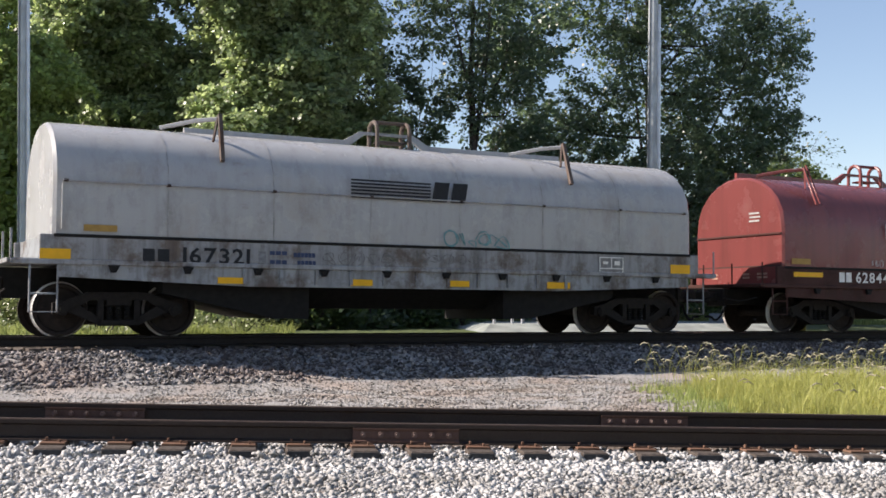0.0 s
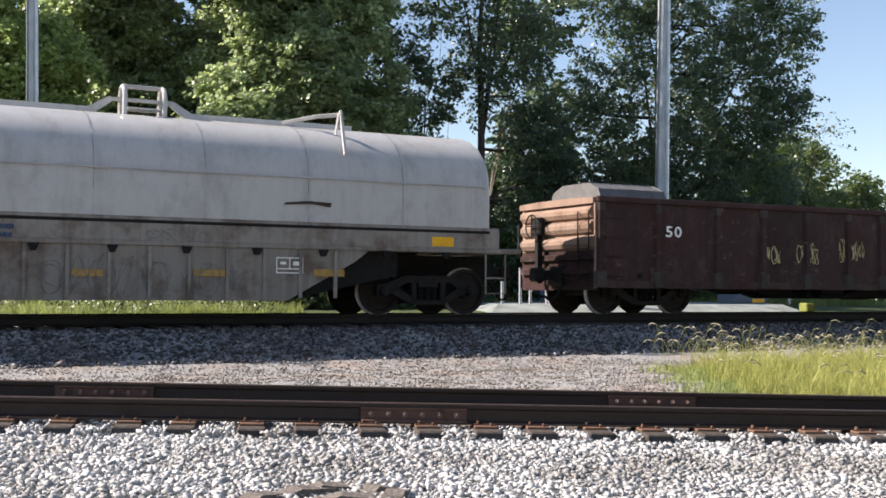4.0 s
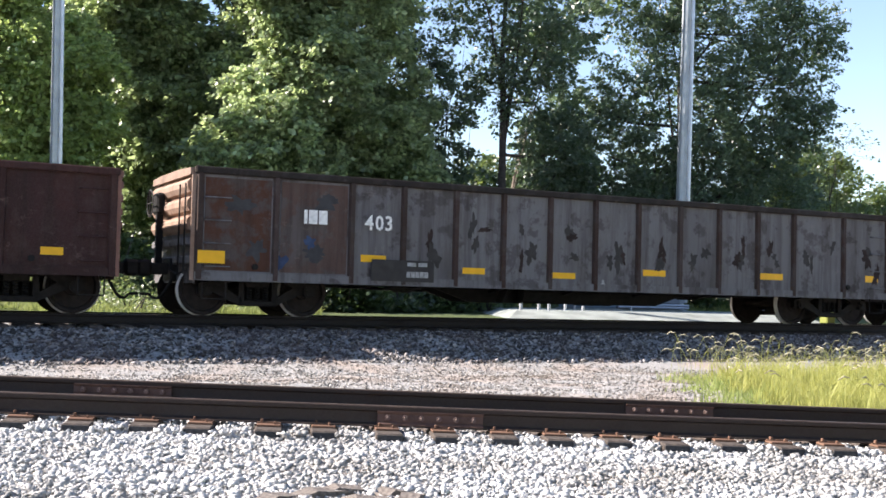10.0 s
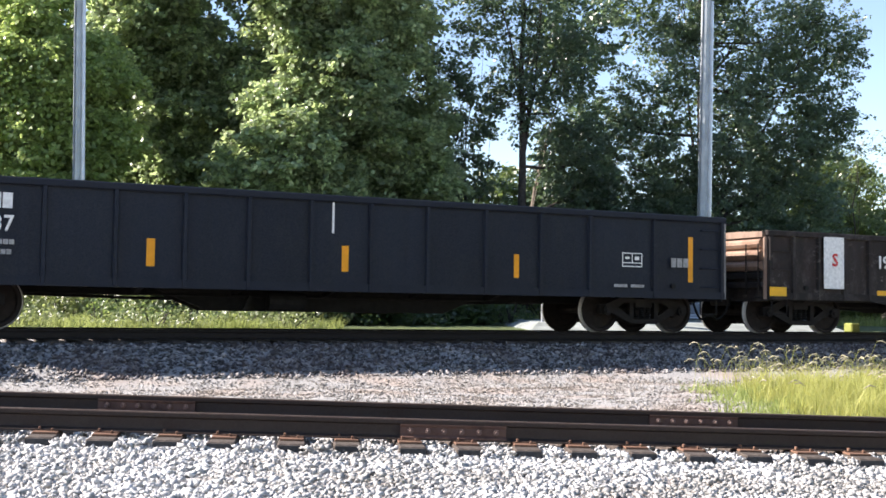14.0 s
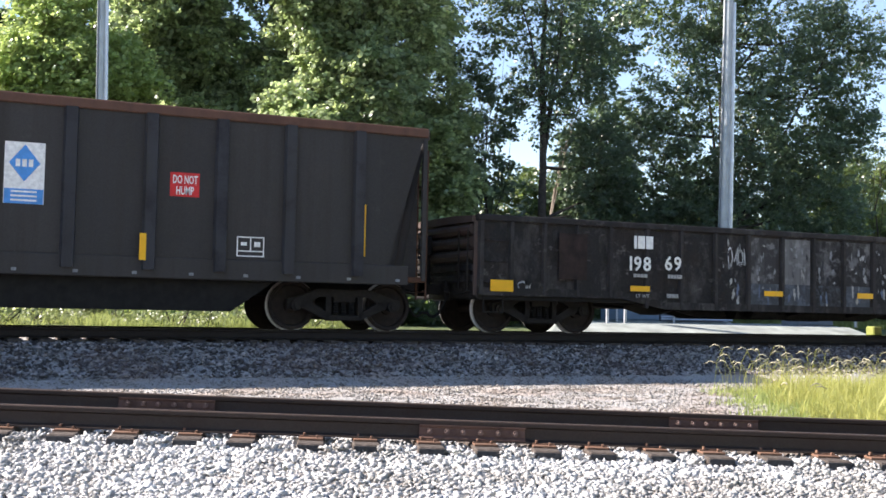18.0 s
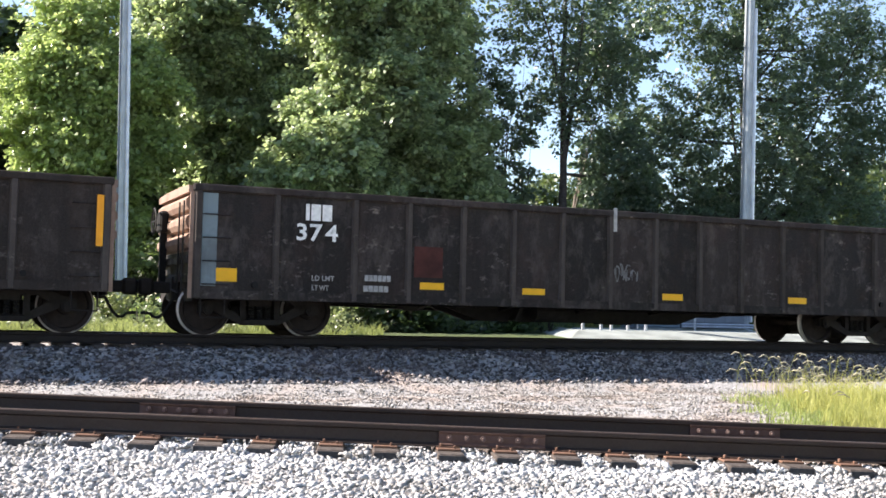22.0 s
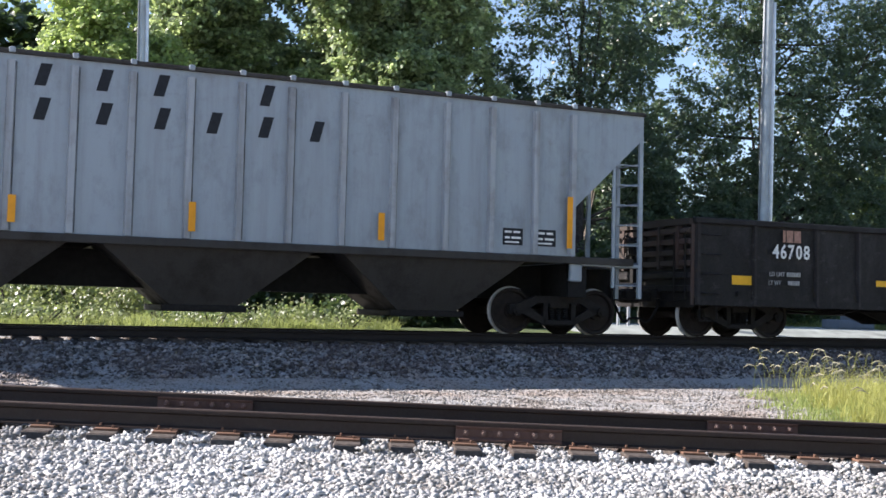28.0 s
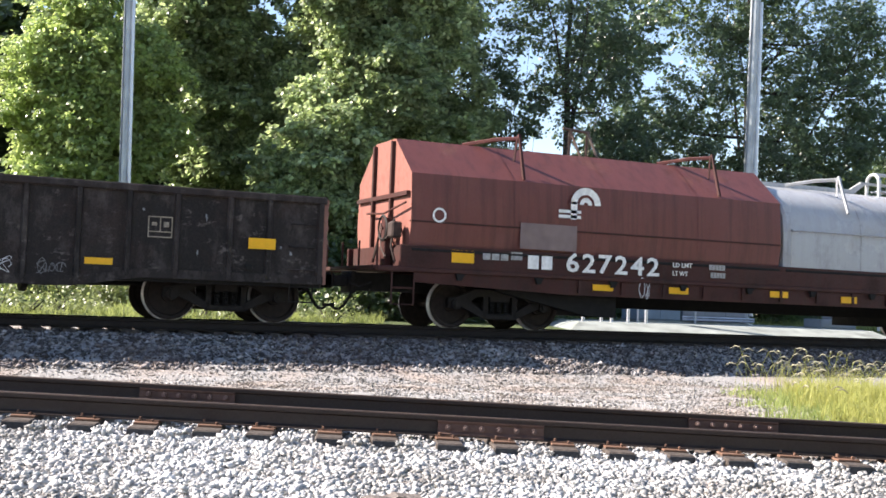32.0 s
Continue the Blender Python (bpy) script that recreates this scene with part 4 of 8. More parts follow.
def coil_car(x0, length, mat_side, label, deck=1.28, low=0.88, belly=None, trucks=(1.3, 1.3), plat=0.7, mat_plat=None, gear=False, mat_bulk=None):
    """The body of a coil car: side sill, deck edge, end platforms and trough. Its origin is the hood's leading end."""
    car = new_car("coil_car", label)
    L = length
    for k in (-1, 1):
        y0, y1 = (SIDE - 0.02, SIDE + 0.06) if k < 0 else (-SIDE - 0.06, -SIDE + 0.02)
        part("upper_sill", Shape().box(-0.2, L + 0.2, y0, y1, deck, deck + 0.42, 0.015), mat_side, car)
        ya, yb = (SIDE - 0.045, SIDE + 0.1) if k < 0 else (-SIDE - 0.1, -SIDE + 0.045)
        part("deck_edge", Shape().box(-0.65, L + 0.65, ya, yb, deck - 0.08, deck + 0.01, 0.015), mat_side, car)
        if belly is None:
            out = [(0.1, deck - 0.08), (L - 0.1, deck - 0.08), (L - 0.1, low + 0.12), (L - 3.4, low), (3.4, low), (0.1, low + 0.12)]
        else:
            out = [(2.6, deck - 0.08), (L - 2.6, deck - 0.08), (L - 2.9, deck - 0.3), (L - 4.2, belly), (4.2, belly), (2.9, deck - 0.3)]
        part("lower_sill", Shape().prism(out, "y", y0 + 0.02, y1), mat_side, car)
        for i in range(1, 12):
            x = 2.6 + (L - 5.2) * i / 12
            yy = (SIDE - 0.05, SIDE) if k < 0 else (-SIDE, -SIDE + 0.05)
            part("side_bracket", Shape().box(x - 0.03, x + 0.03, yy[0], yy[1], (belly or low) + 0.05, deck - 0.09), mat_side, car)
    for i in range(10):
        x = 1.0 + (L - 2.0) * i / 9
        part("tie_down", Shape().prism([(x - 0.09, deck - 0.08), (x + 0.09, deck - 0.08), (x + 0.03, deck - 0.2), (x - 0.05, deck - 0.2)], "y", SIDE - 0.09, SIDE - 0.02), M_UNDER, car)
    part("trough", Shape().prism([(-1.4, deck), (1.4, deck), (0.5, 0.5), (-0.5, 0.5)], "x", 3.2, L - 3.2), M_UNDER, car)
    part("centre_sill", Shape().box(-0.7, L + 0.7, -0.25, 0.25, 0.65, deck - 0.1), M_UNDER, car)
    for xa, xb in ((1.9, 4.6), (L - 1.9, L - 4.6)):
        part("bolster_slope", Shape().prism([(xa, deck - 0.08), (xb, deck - 0.08), (xb, 0.3), (xa + (xb - xa) * 0.75, 0.32), (xa, 0.75)], "y", -1.25, 1.25), M_UNDER, car)
    for k, x in ((-1, 0.0), (1, L)):
        xo = x + k * plat
        part("end_platform", Shape().box(min(x - k * 0.2, xo), max(x - k * 0.2, xo), SIDE - 0.02, -SIDE + 0.02, deck - 0.06, deck + 0.02, 0.01), mat_plat or mat_side, car)
        part("end_bulkhead", Shape().box(min(x + k * 0.02, x + k * 0.1), max(x + k * 0.02, x + k * 0.1), SIDE + 0.1, -SIDE - 0.1, deck, deck + 0.42), mat_bulk or mat_side, car)
        for y in (SIDE, -0.5, 0.5, -SIDE):
            part("platform_post", Shape().rod((xo - k * 0.06, y, deck), (xo - k * 0.06, y, deck + 0.5), 0.02, 6), mat_plat or mat_side, car)
        part("sill_step", Shape().path([(x - k * 0.1, SIDE, deck), (x - k * 0.1, SIDE, 0.42), (x + k * 0.34, SIDE, 0.42), (x + k * 0.34, SIDE, deck)], 0.02, 5).path([(x - k * 0.1, SIDE, 0.72), (x + k * 0.34, SIDE, 0.72)], 0.018, 5), mat_plat or mat_side, car)
        end_gear(car, xo - k * 0.1, k)
    if gear:
        for j, (ya, za, yb, zb) in enumerate(((-1.25, 0.1, -1.1, 0.9), (-1.15, 0.75, -0.7, 0.55), (-0.9, 0.2, -0.4, 0.85), (-0.3, 0.1, -0.35, 0.7))):
            part("chain", Shape().path([(-0.2 - 0.03 * j, ya, deck + za), (-0.26, (ya + yb) / 2, deck + (za + zb) / 2 - 0.12), (-0.18, yb, deck + zb)], 0.025, 5), M_CLAMP, car)
        part("winch_box", Shape().box(-0.3, -0.1, -1.32, -1.05, deck + 0.55, deck + 0.85, 0.03), M_CLAMP, car)
        part("brake_wheel", Shape().lathe([(0.22, -0.02), (0.26, 0.0), (0.22, 0.02), (0.2, 0.0), (0.22, -0.02)], 20, "x"), M_STEEL_DARK, car, at=pose(-0.28, -0.75, deck + 0.75))
        part("brake_stand", Shape().box(-0.27, -0.12, -0.85, -0.65, deck, deck + 0.95, 0.02).rod((-0.3, -0.75, deck + 0.75), (-0.12, -0.75, deck + 0.75), 0.03, 6), mat_side, car)
    add_truck(car, trucks[0])
    add_truck(car, L - trucks[1])
    CARS.append((car, x0))
    return car


# paints
M_AMBER = plain("amber_label", (0.36, 0.22, 0.06), 0.6, 0, 0.15, 8, 0)
M_NAVY = plain("navy_stencil", (0.04, 0.06, 0.12), 0.7, 0, 0.2, 14, 0)
M_GREYMARK = plain("grey_stencil", (0.2, 0.21, 0.22), 0.8, 0, 0.3, 14, 0)
M_FADEGOLD = plain("faded_gold_stencil", (0.25, 0.215, 0.165), 0.8, 0, 0.35, 14, 0)
M_PINKMARK = plain("faded_pink_stencil", (0.35, 0.2, 0.15), 0.8, 0, 0.3, 14, 0)
M_DARKPANEL = plain("dark_paint_out", (0.035, 0.032, 0.03), 0.7, 0, 0.3, 5, 0)
M_NAVYPANEL = plain("navy_paint_out", (0.022, 0.025, 0.035), 0.7, 0, 0.3, 5, 0)
M_SLATE = plain("slate_paint_out", (0.04, 0.04, 0.042), 0.7, 0, 0.3, 5, 0)
M_OXIDE = plain("red_oxide_patch", (0.06, 0.018, 0.014), 0.8, 0, 0.4, 3, 0)
M_OXIDEGREY = plain("dull_primer_patch", (0.2, 0.15, 0.14), 0.8, 0, 0.15, 3, 0)
M_SPRAYBLUE = plain("dull_blue_spray", (0.03, 0.05, 0.1), 0.8, 0, 0.4, 5, 0)
M_BLUEFLAKE = plain("faded_blue_flake", (0.1, 0.13, 0.19), 0.8, 0, 0.4, 5, 0)
M_RUSTPANEL = plain("rust_panel", (0.026, 0.016, 0.0135), 0.85, 0, 0.5, 4, 0.3)
P_GREY = paint("grey_hood_paint", (0.4153, 0.4377, 0.4602), (0.3367, 0.3030, 0.2582), 0.35, 0.14, 0.36, 0, 0.8, (0.15, 0.12, 0.1), 0.1, scuff=(0.16, 0.1, 0.07), scuffs=0.45, gloss=0.45, smear=0.25)
P_BRACE = paint("rusty_brace_paint", (0.13, 0.108, 0.095), (0.09, 0.05, 0.035), 0.5, 0.4, 0.7)
P_GREY_SILL = paint("grey_sill_paint", (0.3900, 0.4290, 0.4550), (0.1170, 0.0780, 0.0520), 0.5, 0.55, 0.5, 0, 1.8, (0.05, 0.035, 0.03), 0.2, scuff=(0.07, 0.045, 0.03), scuffs=0.8, smear=0.4)
P_WHITE = paint("dusty_white_hood_paint", (0.54, 0.54, 0.525), (0.42, 0.39, 0.345), 0.3, 0.14, 0.38, 0, 0.8, (0.2, 0.16, 0.13), 0.1, scuff=(0.2, 0.15, 0.1), scuffs=0.4, gloss=0.45, smear=0.25)
P_WHITE_SILL = paint("dusty_white_sill_paint", (0.315, 0.300, 0.270), (0.120, 0.075, 0.053), 0.5, 0.45, 0.55, 0, 1.4, (0.1, 0.07, 0.05))
P_RED = paint("red_hood_paint", (0.2, 0.045, 0.043), (0.215, 0.07, 0.063), 0.35, 0.35, 0.36, 0, 0.8, (0.045, 0.016, 0.014), 0.2, gloss=0.4)
# hood red lightened for its end faces, standing in for sun on them
P_ROSE_END = paint("sunlit_red_end_paint", (0.3, 0.125, 0.098), (0.2, 0.075, 0.058), 0.35, 0.3, 0.6, 0, 1.2, (0.1, 0.04, 0.03), 0.15)
P_RED_SILL = paint("red_sill_paint", (0.0650, 0.0195, 0.0169), (0.0364, 0.0182, 0.0156), 0.5, 0.4, 0.6, 0, 1.2)
P_ROSE = paint("faded_red_hood_paint", (0.15, 0.042, 0.036), (0.19, 0.076, 0.058), 0.4, 0.5, 0.5, 0, 0.9, (0.045, 0.018, 0.015), 0.2, gloss=0.3)
P_MAROON = paint("maroon_gondola_paint", (0.032, 0.0125, 0.0125), (0.055, 0.025, 0.024), 0.55, 0.6, 0.65, 0, 1.6, (0.014, 0.01, 0.009), 0.35, scuff=(0.2, 0.15, 0.13), scuffs=1.0)
P_BLACK_PLAIN = paint("plain_black_gondola_paint", (0.0132, 0.0130, 0.0146), (0.0215, 0.0196, 0.0194), 0.5, 0.5, 0.6, 0, 1.3, (0.009, 0.009, 0.009), 0.3, scuff=(0.16, 0.15, 0.15), scuffs=0.35, smear=0.25)
P_BLACK = paint("black_gondola_paint", (0.0130, 0.0130, 0.0151), (0.0324, 0.0259, 0.0230), 0.55, 0.5, 0.65, 0, 1.6, (0.008, 0.008, 0.008), 0.35, scuff=(0.24, 0.22, 0.21), scuffs=0.9)
P_BROWN = paint("brown_gondola_paint", (0.036, 0.0145, 0.014), (0.055, 0.024, 0.021), 0.55, 0.6, 0.7, 0, 1.6, (0.016, 0.01, 0.008), 0.35, scuff=(0.18, 0.12, 0.1), scuffs=0.8)
P_RUSTGREY = paint("peeling_grey_gondola_paint", (0.185, 0.183, 0.19), (0.034, 0.024, 0.022), 0.32, 0.6, 0.7, 0, 1.9, (0.026, 0.016, 0.013), scuff=(0.2, 0.18, 0.17), scuffs=0.9, edge=0.05)
P_RUSTORANGE = paint("flaking_orange_rust", (0.088, 0.036, 0.021), (0.1, 0.093, 0.092), 0.5, 0.6, 0.8, 0, 1.6, (0.025, 0.015, 0.012), scuff=(0.2, 0.17, 0.15), scuffs=0.8, edge=0.08)
P_RUST = paint("rusty_gondola_paint", (0.04, 0.018, 0.014), (0.085, 0.07, 0.066), 0.5, 0.5, 0.75, 0, 1.8, scuff=(0.15, 0.13, 0.12), scuffs=0.6)
P_DARKBROWN = paint("dark_brown_gondola_paint", (0.0185, 0.0152, 0.0140), (0.0360, 0.0268, 0.0228), 0.55, 0.6, 0.7, 0, 1.6, (0.01, 0.008, 0.007), 0.35, scuff=(0.22, 0.19, 0.17), scuffs=0.6, smear=0.35)
P_BLUE = paint("dark_blue_gondola_paint", (0.0110, 0.0161, 0.0272), (0.0170, 0.0229, 0.0340), 0.3, 0.3, 0.5, 0, 1.0, (0.008, 0.009, 0.012), 0.2, scuff=(0.06, 0.07, 0.08), scuffs=0.25, smear=0.25)
P_SOOT = paint("sooty_gondola_paint", (0.0165, 0.0145, 0.0145), (0.042, 0.031, 0.028), 0.5, 0.55, 0.7, 0, 1.8, (0.009, 0.008, 0.007), 0.35, scuff=(0.26, 0.22, 0.2), scuffs=1.0)
# the next two paints are lightened to hold sunlight on the upper ends
P_END_TAN = paint("sunlit_oxide_end", (0.36, 0.25, 0.19), (0.2, 0.12, 0.085), 0.5, 0.4, 0.8)
P_END_GREY = paint("sunlit_grey_end", (0.36, 0.35, 0.34), (0.2, 0.185, 0.175), 0.4, 0.35, 0.75)
P_END_DARK = paint("dark_end", (0.06, 0.05, 0.045), (0.1, 0.06, 0.05), 0.5, 0.35, 0.75)
P_END_RED = paint("red_oxide_end", (0.3, 0.15, 0.115), (0.2, 0.11, 0.09), 0.5, 0.35, 0.75)
P_ORANGE = paint("ochre_end_paint", (0.5, 0.25, 0.045), (0.34, 0.11, 0.03), 0.3, 0.3, 0.55, 0, 1.5)
P_TUBRUST = paint("rusty_end_frame", (0.13, 0.055, 0.026), (0.05, 0.026, 0.018), 0.5, 0.4, 0.75)
P_TUBEND = paint("orange_slope_sheet", (0.42, 0.2, 0.1), (0.3, 0.12, 0.06), 0.45, 0.4, 0.7)
P_TUBPOST = paint("worn_post_paint", (0.042, 0.045, 0.052), (0.02, 0.02, 0.024), 0.5, 0.5, 0.6, 0, 1.2)
P_TUB = paint("charcoal_tub_paint", (0.032, 0.032, 0.034), (0.055, 0.05, 0.046), 0.4, 0.55, 0.55, 0, 0.9, scuff=(0.09, 0.085, 0.08), scuffs=0.4, smear=0.4)
P_RUSTTOP = paint("rusty_top_chord", (0.13, 0.065, 0.045), (0.08, 0.045, 0.035), 0.5, 0.2, 0.8)
P_HOPPER = paint("pale_grey_hopper_paint", (0.35, 0.412, 0.462), (0.28, 0.31, 0.33), 0.3, 0.25, 0.45, 0, 0.8, (0.14, 0.125, 0.12), 0.12, scuff=(0.14, 0.12, 0.11), scuffs=0.4, gloss=0.3, smear=0.25)
P_HOPPER_POST = paint("pale_post_paint", (0.42, 0.46, 0.49), (0.25, 0.25, 0.25), 0.4, 0.4, 0.5, 0, 1.5, (0.1, 0.09, 0.085), 0.1)
P_HOPPER_SEAM = paint("dark_hopper_seam", (0.2, 0.22, 0.23), (0.05, 0.045, 0.04), 0.6, 0.6, 0.7, 0, 2.5)
P_HOPPER_LOW = paint("grimy_hopper_bay_paint", (0.052, 0.050, 0.048), (0.024, 0.022, 0.020), 0.5, 0.4, 0.7)
P_RIB = paint("dusty_post_paint", (0.045, 0.038, 0.034), (0.075, 0.063, 0.057), 0.6, 0.4, 0.75, 0, 2.5, (0.015, 0.012, 0.01), 0.2, scuff=(0.2, 0.17, 0.15), scuffs=0.8)
P_RIB_BLACK = paint("dusty_black_post_paint", (0.0230, 0.0223, 0.0238), (0.0432, 0.0374, 0.0360), 0.6, 0.4, 0.75, 0, 2.5, (0.012, 0.011, 0.01), 0.2, scuff=(0.18, 0.17, 0.16), scuffs=0.6)
M_COIL = plain("dusty_coil_cover", (0.13, 0.125, 0.12), 0.6, 0.0, 0.2, 6, 0.2)


P_PEEL = paint("peeling_white_and_grey_paint", (0.018, 0.017, 0.018), (0.3, 0.3, 0.305), 0.4, 0.5, 0.7, 0, 3.4, (0.012, 0.011, 0.011), 0.3, scuff=(0.38, 0.38, 0.38), scuffs=1.0, edge=0.09)
P_PEEL_BLUE = paint("peeling_blue_grey_paint", (0.02, 0.02, 0.022), (0.14, 0.165, 0.2), 0.45, 0.4, 0.7, 0, 4.0, (0.012, 0.011, 0.011), 0.3, scuff=(0.3, 0.31, 0.33), scuffs=0.9, edge=0.09)
P_SPECKLE = paint("speckled_black_paint", (0.016, 0.015, 0.016), (0.05, 0.048, 0.048), 0.4, 0.4, 0.7, 0, 3.2, (0.012, 0.011, 0.011), 0.3, scuff=(0.24, 0.24, 0.24), scuffs=1.0, edge=0.06)


POSTS_A = (0.07, 1.45, 2.9, 3.95, 5.05, 6.1, 7.17, 8.25, 9.32, 10.4, 11.45, 12.53, 13.57, 15.08)
POSTS_C = (0.07, 1.48, 3.1, 4.24, 5.4, 6.52, 7.67, 8.82, 9.97, 11.2, 12.42, 13.56, 15.12)
POSTS_B = (0.07, 0.72, 1.45, 2.2, 2.96, 3.83, 4.68, 5.56, 6.42, 7.33, 8.2, 9.07, 9.93, 10.8, 11.67, 12.5, 13.3, 14.1, 15.01, 15.7)


def stripes_logo(car, x0, x1, x2, z0, z1, material):
    """A plain speed-line mark: bars that end in two solid blocks."""
    y = SIDE - 0.05
    h = z1 - z0
    s = Shape()
    for i in range(6):
        s.box(x0, x1, y, y + 0.004, z0 + h * i / 6, z0 + h * (i + 0.55) / 6)
    part("stripe_mark", s, material, car)
    w = (x2 - x1) / 2
    for i in range(2):
        a = x1 + i * w + 0.03
        part("logo_block", Shape().prism([(a, z0), (a + w * 0.8, z0), (a + w * 0.95, z1), (a + w * 0.15, z1)], "y", y, y + 0.004), material, car)


TUB_POSTS = (2.26, 3.67, 4.91, 6.19, 7.43, 8.7, 10.01, 11.22, 12.45, 13.75)


def letter_bar(parent, x, z, w, h, material):
    """A plain leaning bar in place of a slanted letter, with a foot and a head."""
    y = SIDE - 0.008
    s = Shape().prism([(x - w * 0.42, z), (x + w * 0.18, z), (x + w * 0.5, z + h), (x - w * 0.1, z + h)], "y", y, y + 0.004)
    return part("lettering_bar", s, material, parent)


def tub_car():
    """A high-sided scrap tub with sloping ends."""
    car = new_car("gondola_car", "tall charcoal tub gondola with an orange leading end")
    L, T, B = 15.08, 3.8, 1.22
    for k in (-1, 1):
        y0, y1 = (SIDE, SIDE + 0.04) if k < 0 else (-SIDE - 0.04, -SIDE)
        part("side_sheet", Shape().prism([(1.1, B), (14.35, B), (15.05, T - 0.1), (1.1, T - 0.1)], "y", y0, y1), P_TUB, car)
        ye = (SIDE + 0.2, SIDE + 0.24) if k < 0 else (-SIDE - 0.24, -SIDE - 0.2)
        part("side_recess", Shape().prism([(14.0, 1.0), (15.0, 1.0), (15.0, T - 0.15), (14.0, T - 0.15)], "y", ye[0], ye[1]), P_TUB, car)
        yb = (SIDE + 0.3, SIDE + 0.34) if k < 0 else (-SIDE - 0.34, -SIDE - 0.3)
        part("side_recess", Shape().prism([(-0.1, 1.0), (1.1, 1.0), (1.1, T - 0.15), (0.02, T - 0.15)], "y", yb[0], yb[1]), P_TUBRUST, car)
        part("ochre_side", Shape().prism([(0.38, B + 0.12), (0.95, B + 0.12), (1.06, T - 0.12), (0.08, T - 0.12)], "y", y0, y1), P_ORANGE, car, "ochre painted tapering side panel")
        part("ochre_side", Shape().prism([(0.08, T - 0.12), (0.38, B + 0.12), (0.2, B + 0.5), (-0.02, T - 0.12)], "y", y0 + 0.1 * k * -1, y1 + 0.1 * k * -1), P_TUBRUST, car, "rusty shaded side panel")
        part("side_stake", Shape().prism([(0.93, 0.95), (1.06, 0.95), (1.15, T - 0.12), (1.04, T - 0.12)], "y", y0 - 0.04, y1), P_TUBRUST, car)
        part("tool_box", Shape().box(0.3, 0.86, y0 - 0.05, y1, 0.98, 1.34, 0.02), P_TUBRUST, car)
        part("side_grab", Shape().path([(0.42, y0 - 0.06, 3.15), (0.36, y0 - 0.06, 2.5), (0.18, y0 - 0.06, 1.05)], 0.03, 6), P_TUBRUST, car)
        yo = (SIDE - 0.06, SIDE + 0.06) if k < 0 else (-SIDE - 0.06, -SIDE + 0.06)
        part("top_chord", Shape().box(-0.05, L + 0.03, yo[0], yo[1], T - 0.17, T, 0.02), P_RUSTTOP, car)
        ys = (SIDE - 0.03, SIDE + 0.05) if k < 0 else (-SIDE - 0.05, -SIDE + 0.03)
        part("side_sill", Shape().box(0.1, 14.75, ys[0], ys[1], 0.86, B, 0.015), P_TUB, car)
        for x in TUB_POSTS:
            yi, yq = (SIDE, SIDE - 0.1) if k < 0 else (-SIDE, -SIDE + 0.1)
            part("side_post", Shape().prism([(x - 0.12, yi), (x - 0.09, yq), (x + 0.09, yq), (x + 0.12, yi)], "z", 1.0, T - 0.16), P_TUBPOST, car)
        for xa, xb in zip((1.1,) + TUB_POSTS, TUB_POSTS + (14.3,)):
            part("side_panel", Shape().box(xa + 0.12, xb - 0.12, y0 - 0.004 if k < 0 else y1, y0 if k < 0 else y1 + 0.004, B + 0.02, T - 0.17), P_TUB, car)
        yr = SIDE - 0.035 if k < 0 else -SIDE + 0.02
        for i in range(15):
            part("load_lug", Shape().box(1.2 + 0.95 * i, 1.28 + 0.95 * i, yr, yr + 0.015, 0.92, 0.97), M_GREYMARK, car)
        for x, m in ((-0.1, P_TUBRUST), (L - 0.02, P_TUB)):
            yy = SIDE + 0.02 if k < 0 else -SIDE - 0.02
            part("corner_post", Shape().box(x - 0.04, x + 0.04, yy - 0.04, yy + 0.04, 0.95, T - 0.1), m, car)
    for k, x, m in ((-1, 0.0, P_TUBEND), (1, L, P_TUB)):
        d = -k
        v = [(x, SIDE + 0.04, T - 0.1), (x, -SIDE - 0.04, T - 0.1), (x + d * 0.75, 0.55, B), (x + d * 0.75, -0.55, B), (x + d * 0.42, SIDE + 0.04, B), (x + d * 0.42, -SIDE - 0.04, B)]
        v += [(p[0] + d * 0.03, p[1], p[2]) for p in v]
        s = Shape().add(v, [(0, 1, 2, 3), (0, 3, 4), (1, 5, 2), (6, 9, 8, 7), (6, 10, 9), (7, 8, 11)])
        part("slope_sheet", s, m, car)
        part("end_chord", Shape().box(min(x, x + k * 0.07), max(x, x + k * 0.07), SIDE, -SIDE, T - 0.22, T - 0.01, 0.02), m, car)
        part("gusset", Shape().prism([(x + d * 0.05, T - 0.3), (x + d * 0.7, B + 0.1), (x + d * 0.12, B + 0.1)], "y", -0.66, -0.6).prism([(x + d * 0.05, T - 0.3), (x + d * 0.7, B + 0.1), (x + d * 0.12, B + 0.1)], "y", 0.6, 0.66), m, car)
        part("end_tie", Shape().box(min(x, x + d * 0.1), max(x, x + d * 0.1), -1.0, 1.0, 2.45, 2.55), m, car)
        part("end_platform", Shape().box(min(x - k * 0.5, x + k * 0.05), max(x - k * 0.5, x + k * 0.05), SIDE, -SIDE, 0.92, 1.02, 0.01), P_TUBRUST, car)
        for y in (SIDE + 0.05, SIDE + 0.5):
            g = Shape().rod((x + k * 0.06, y, 0.6), (x + k * 0.06, y, 3.4), 0.018, 6)
            part("ladder_rail", g, P_TUBRUST, car)
        for i in range(7):
            part("ladder_rung", Shape().rod((x + k * 0.06, SIDE + 0.05, 0.75 + 0.4 * i), (x + k * 0.06, SIDE + 0.5, 0.75 + 0.4 * i), 0.012, 5), P_TUBRUST, car)
        end_gear(car, x, k)
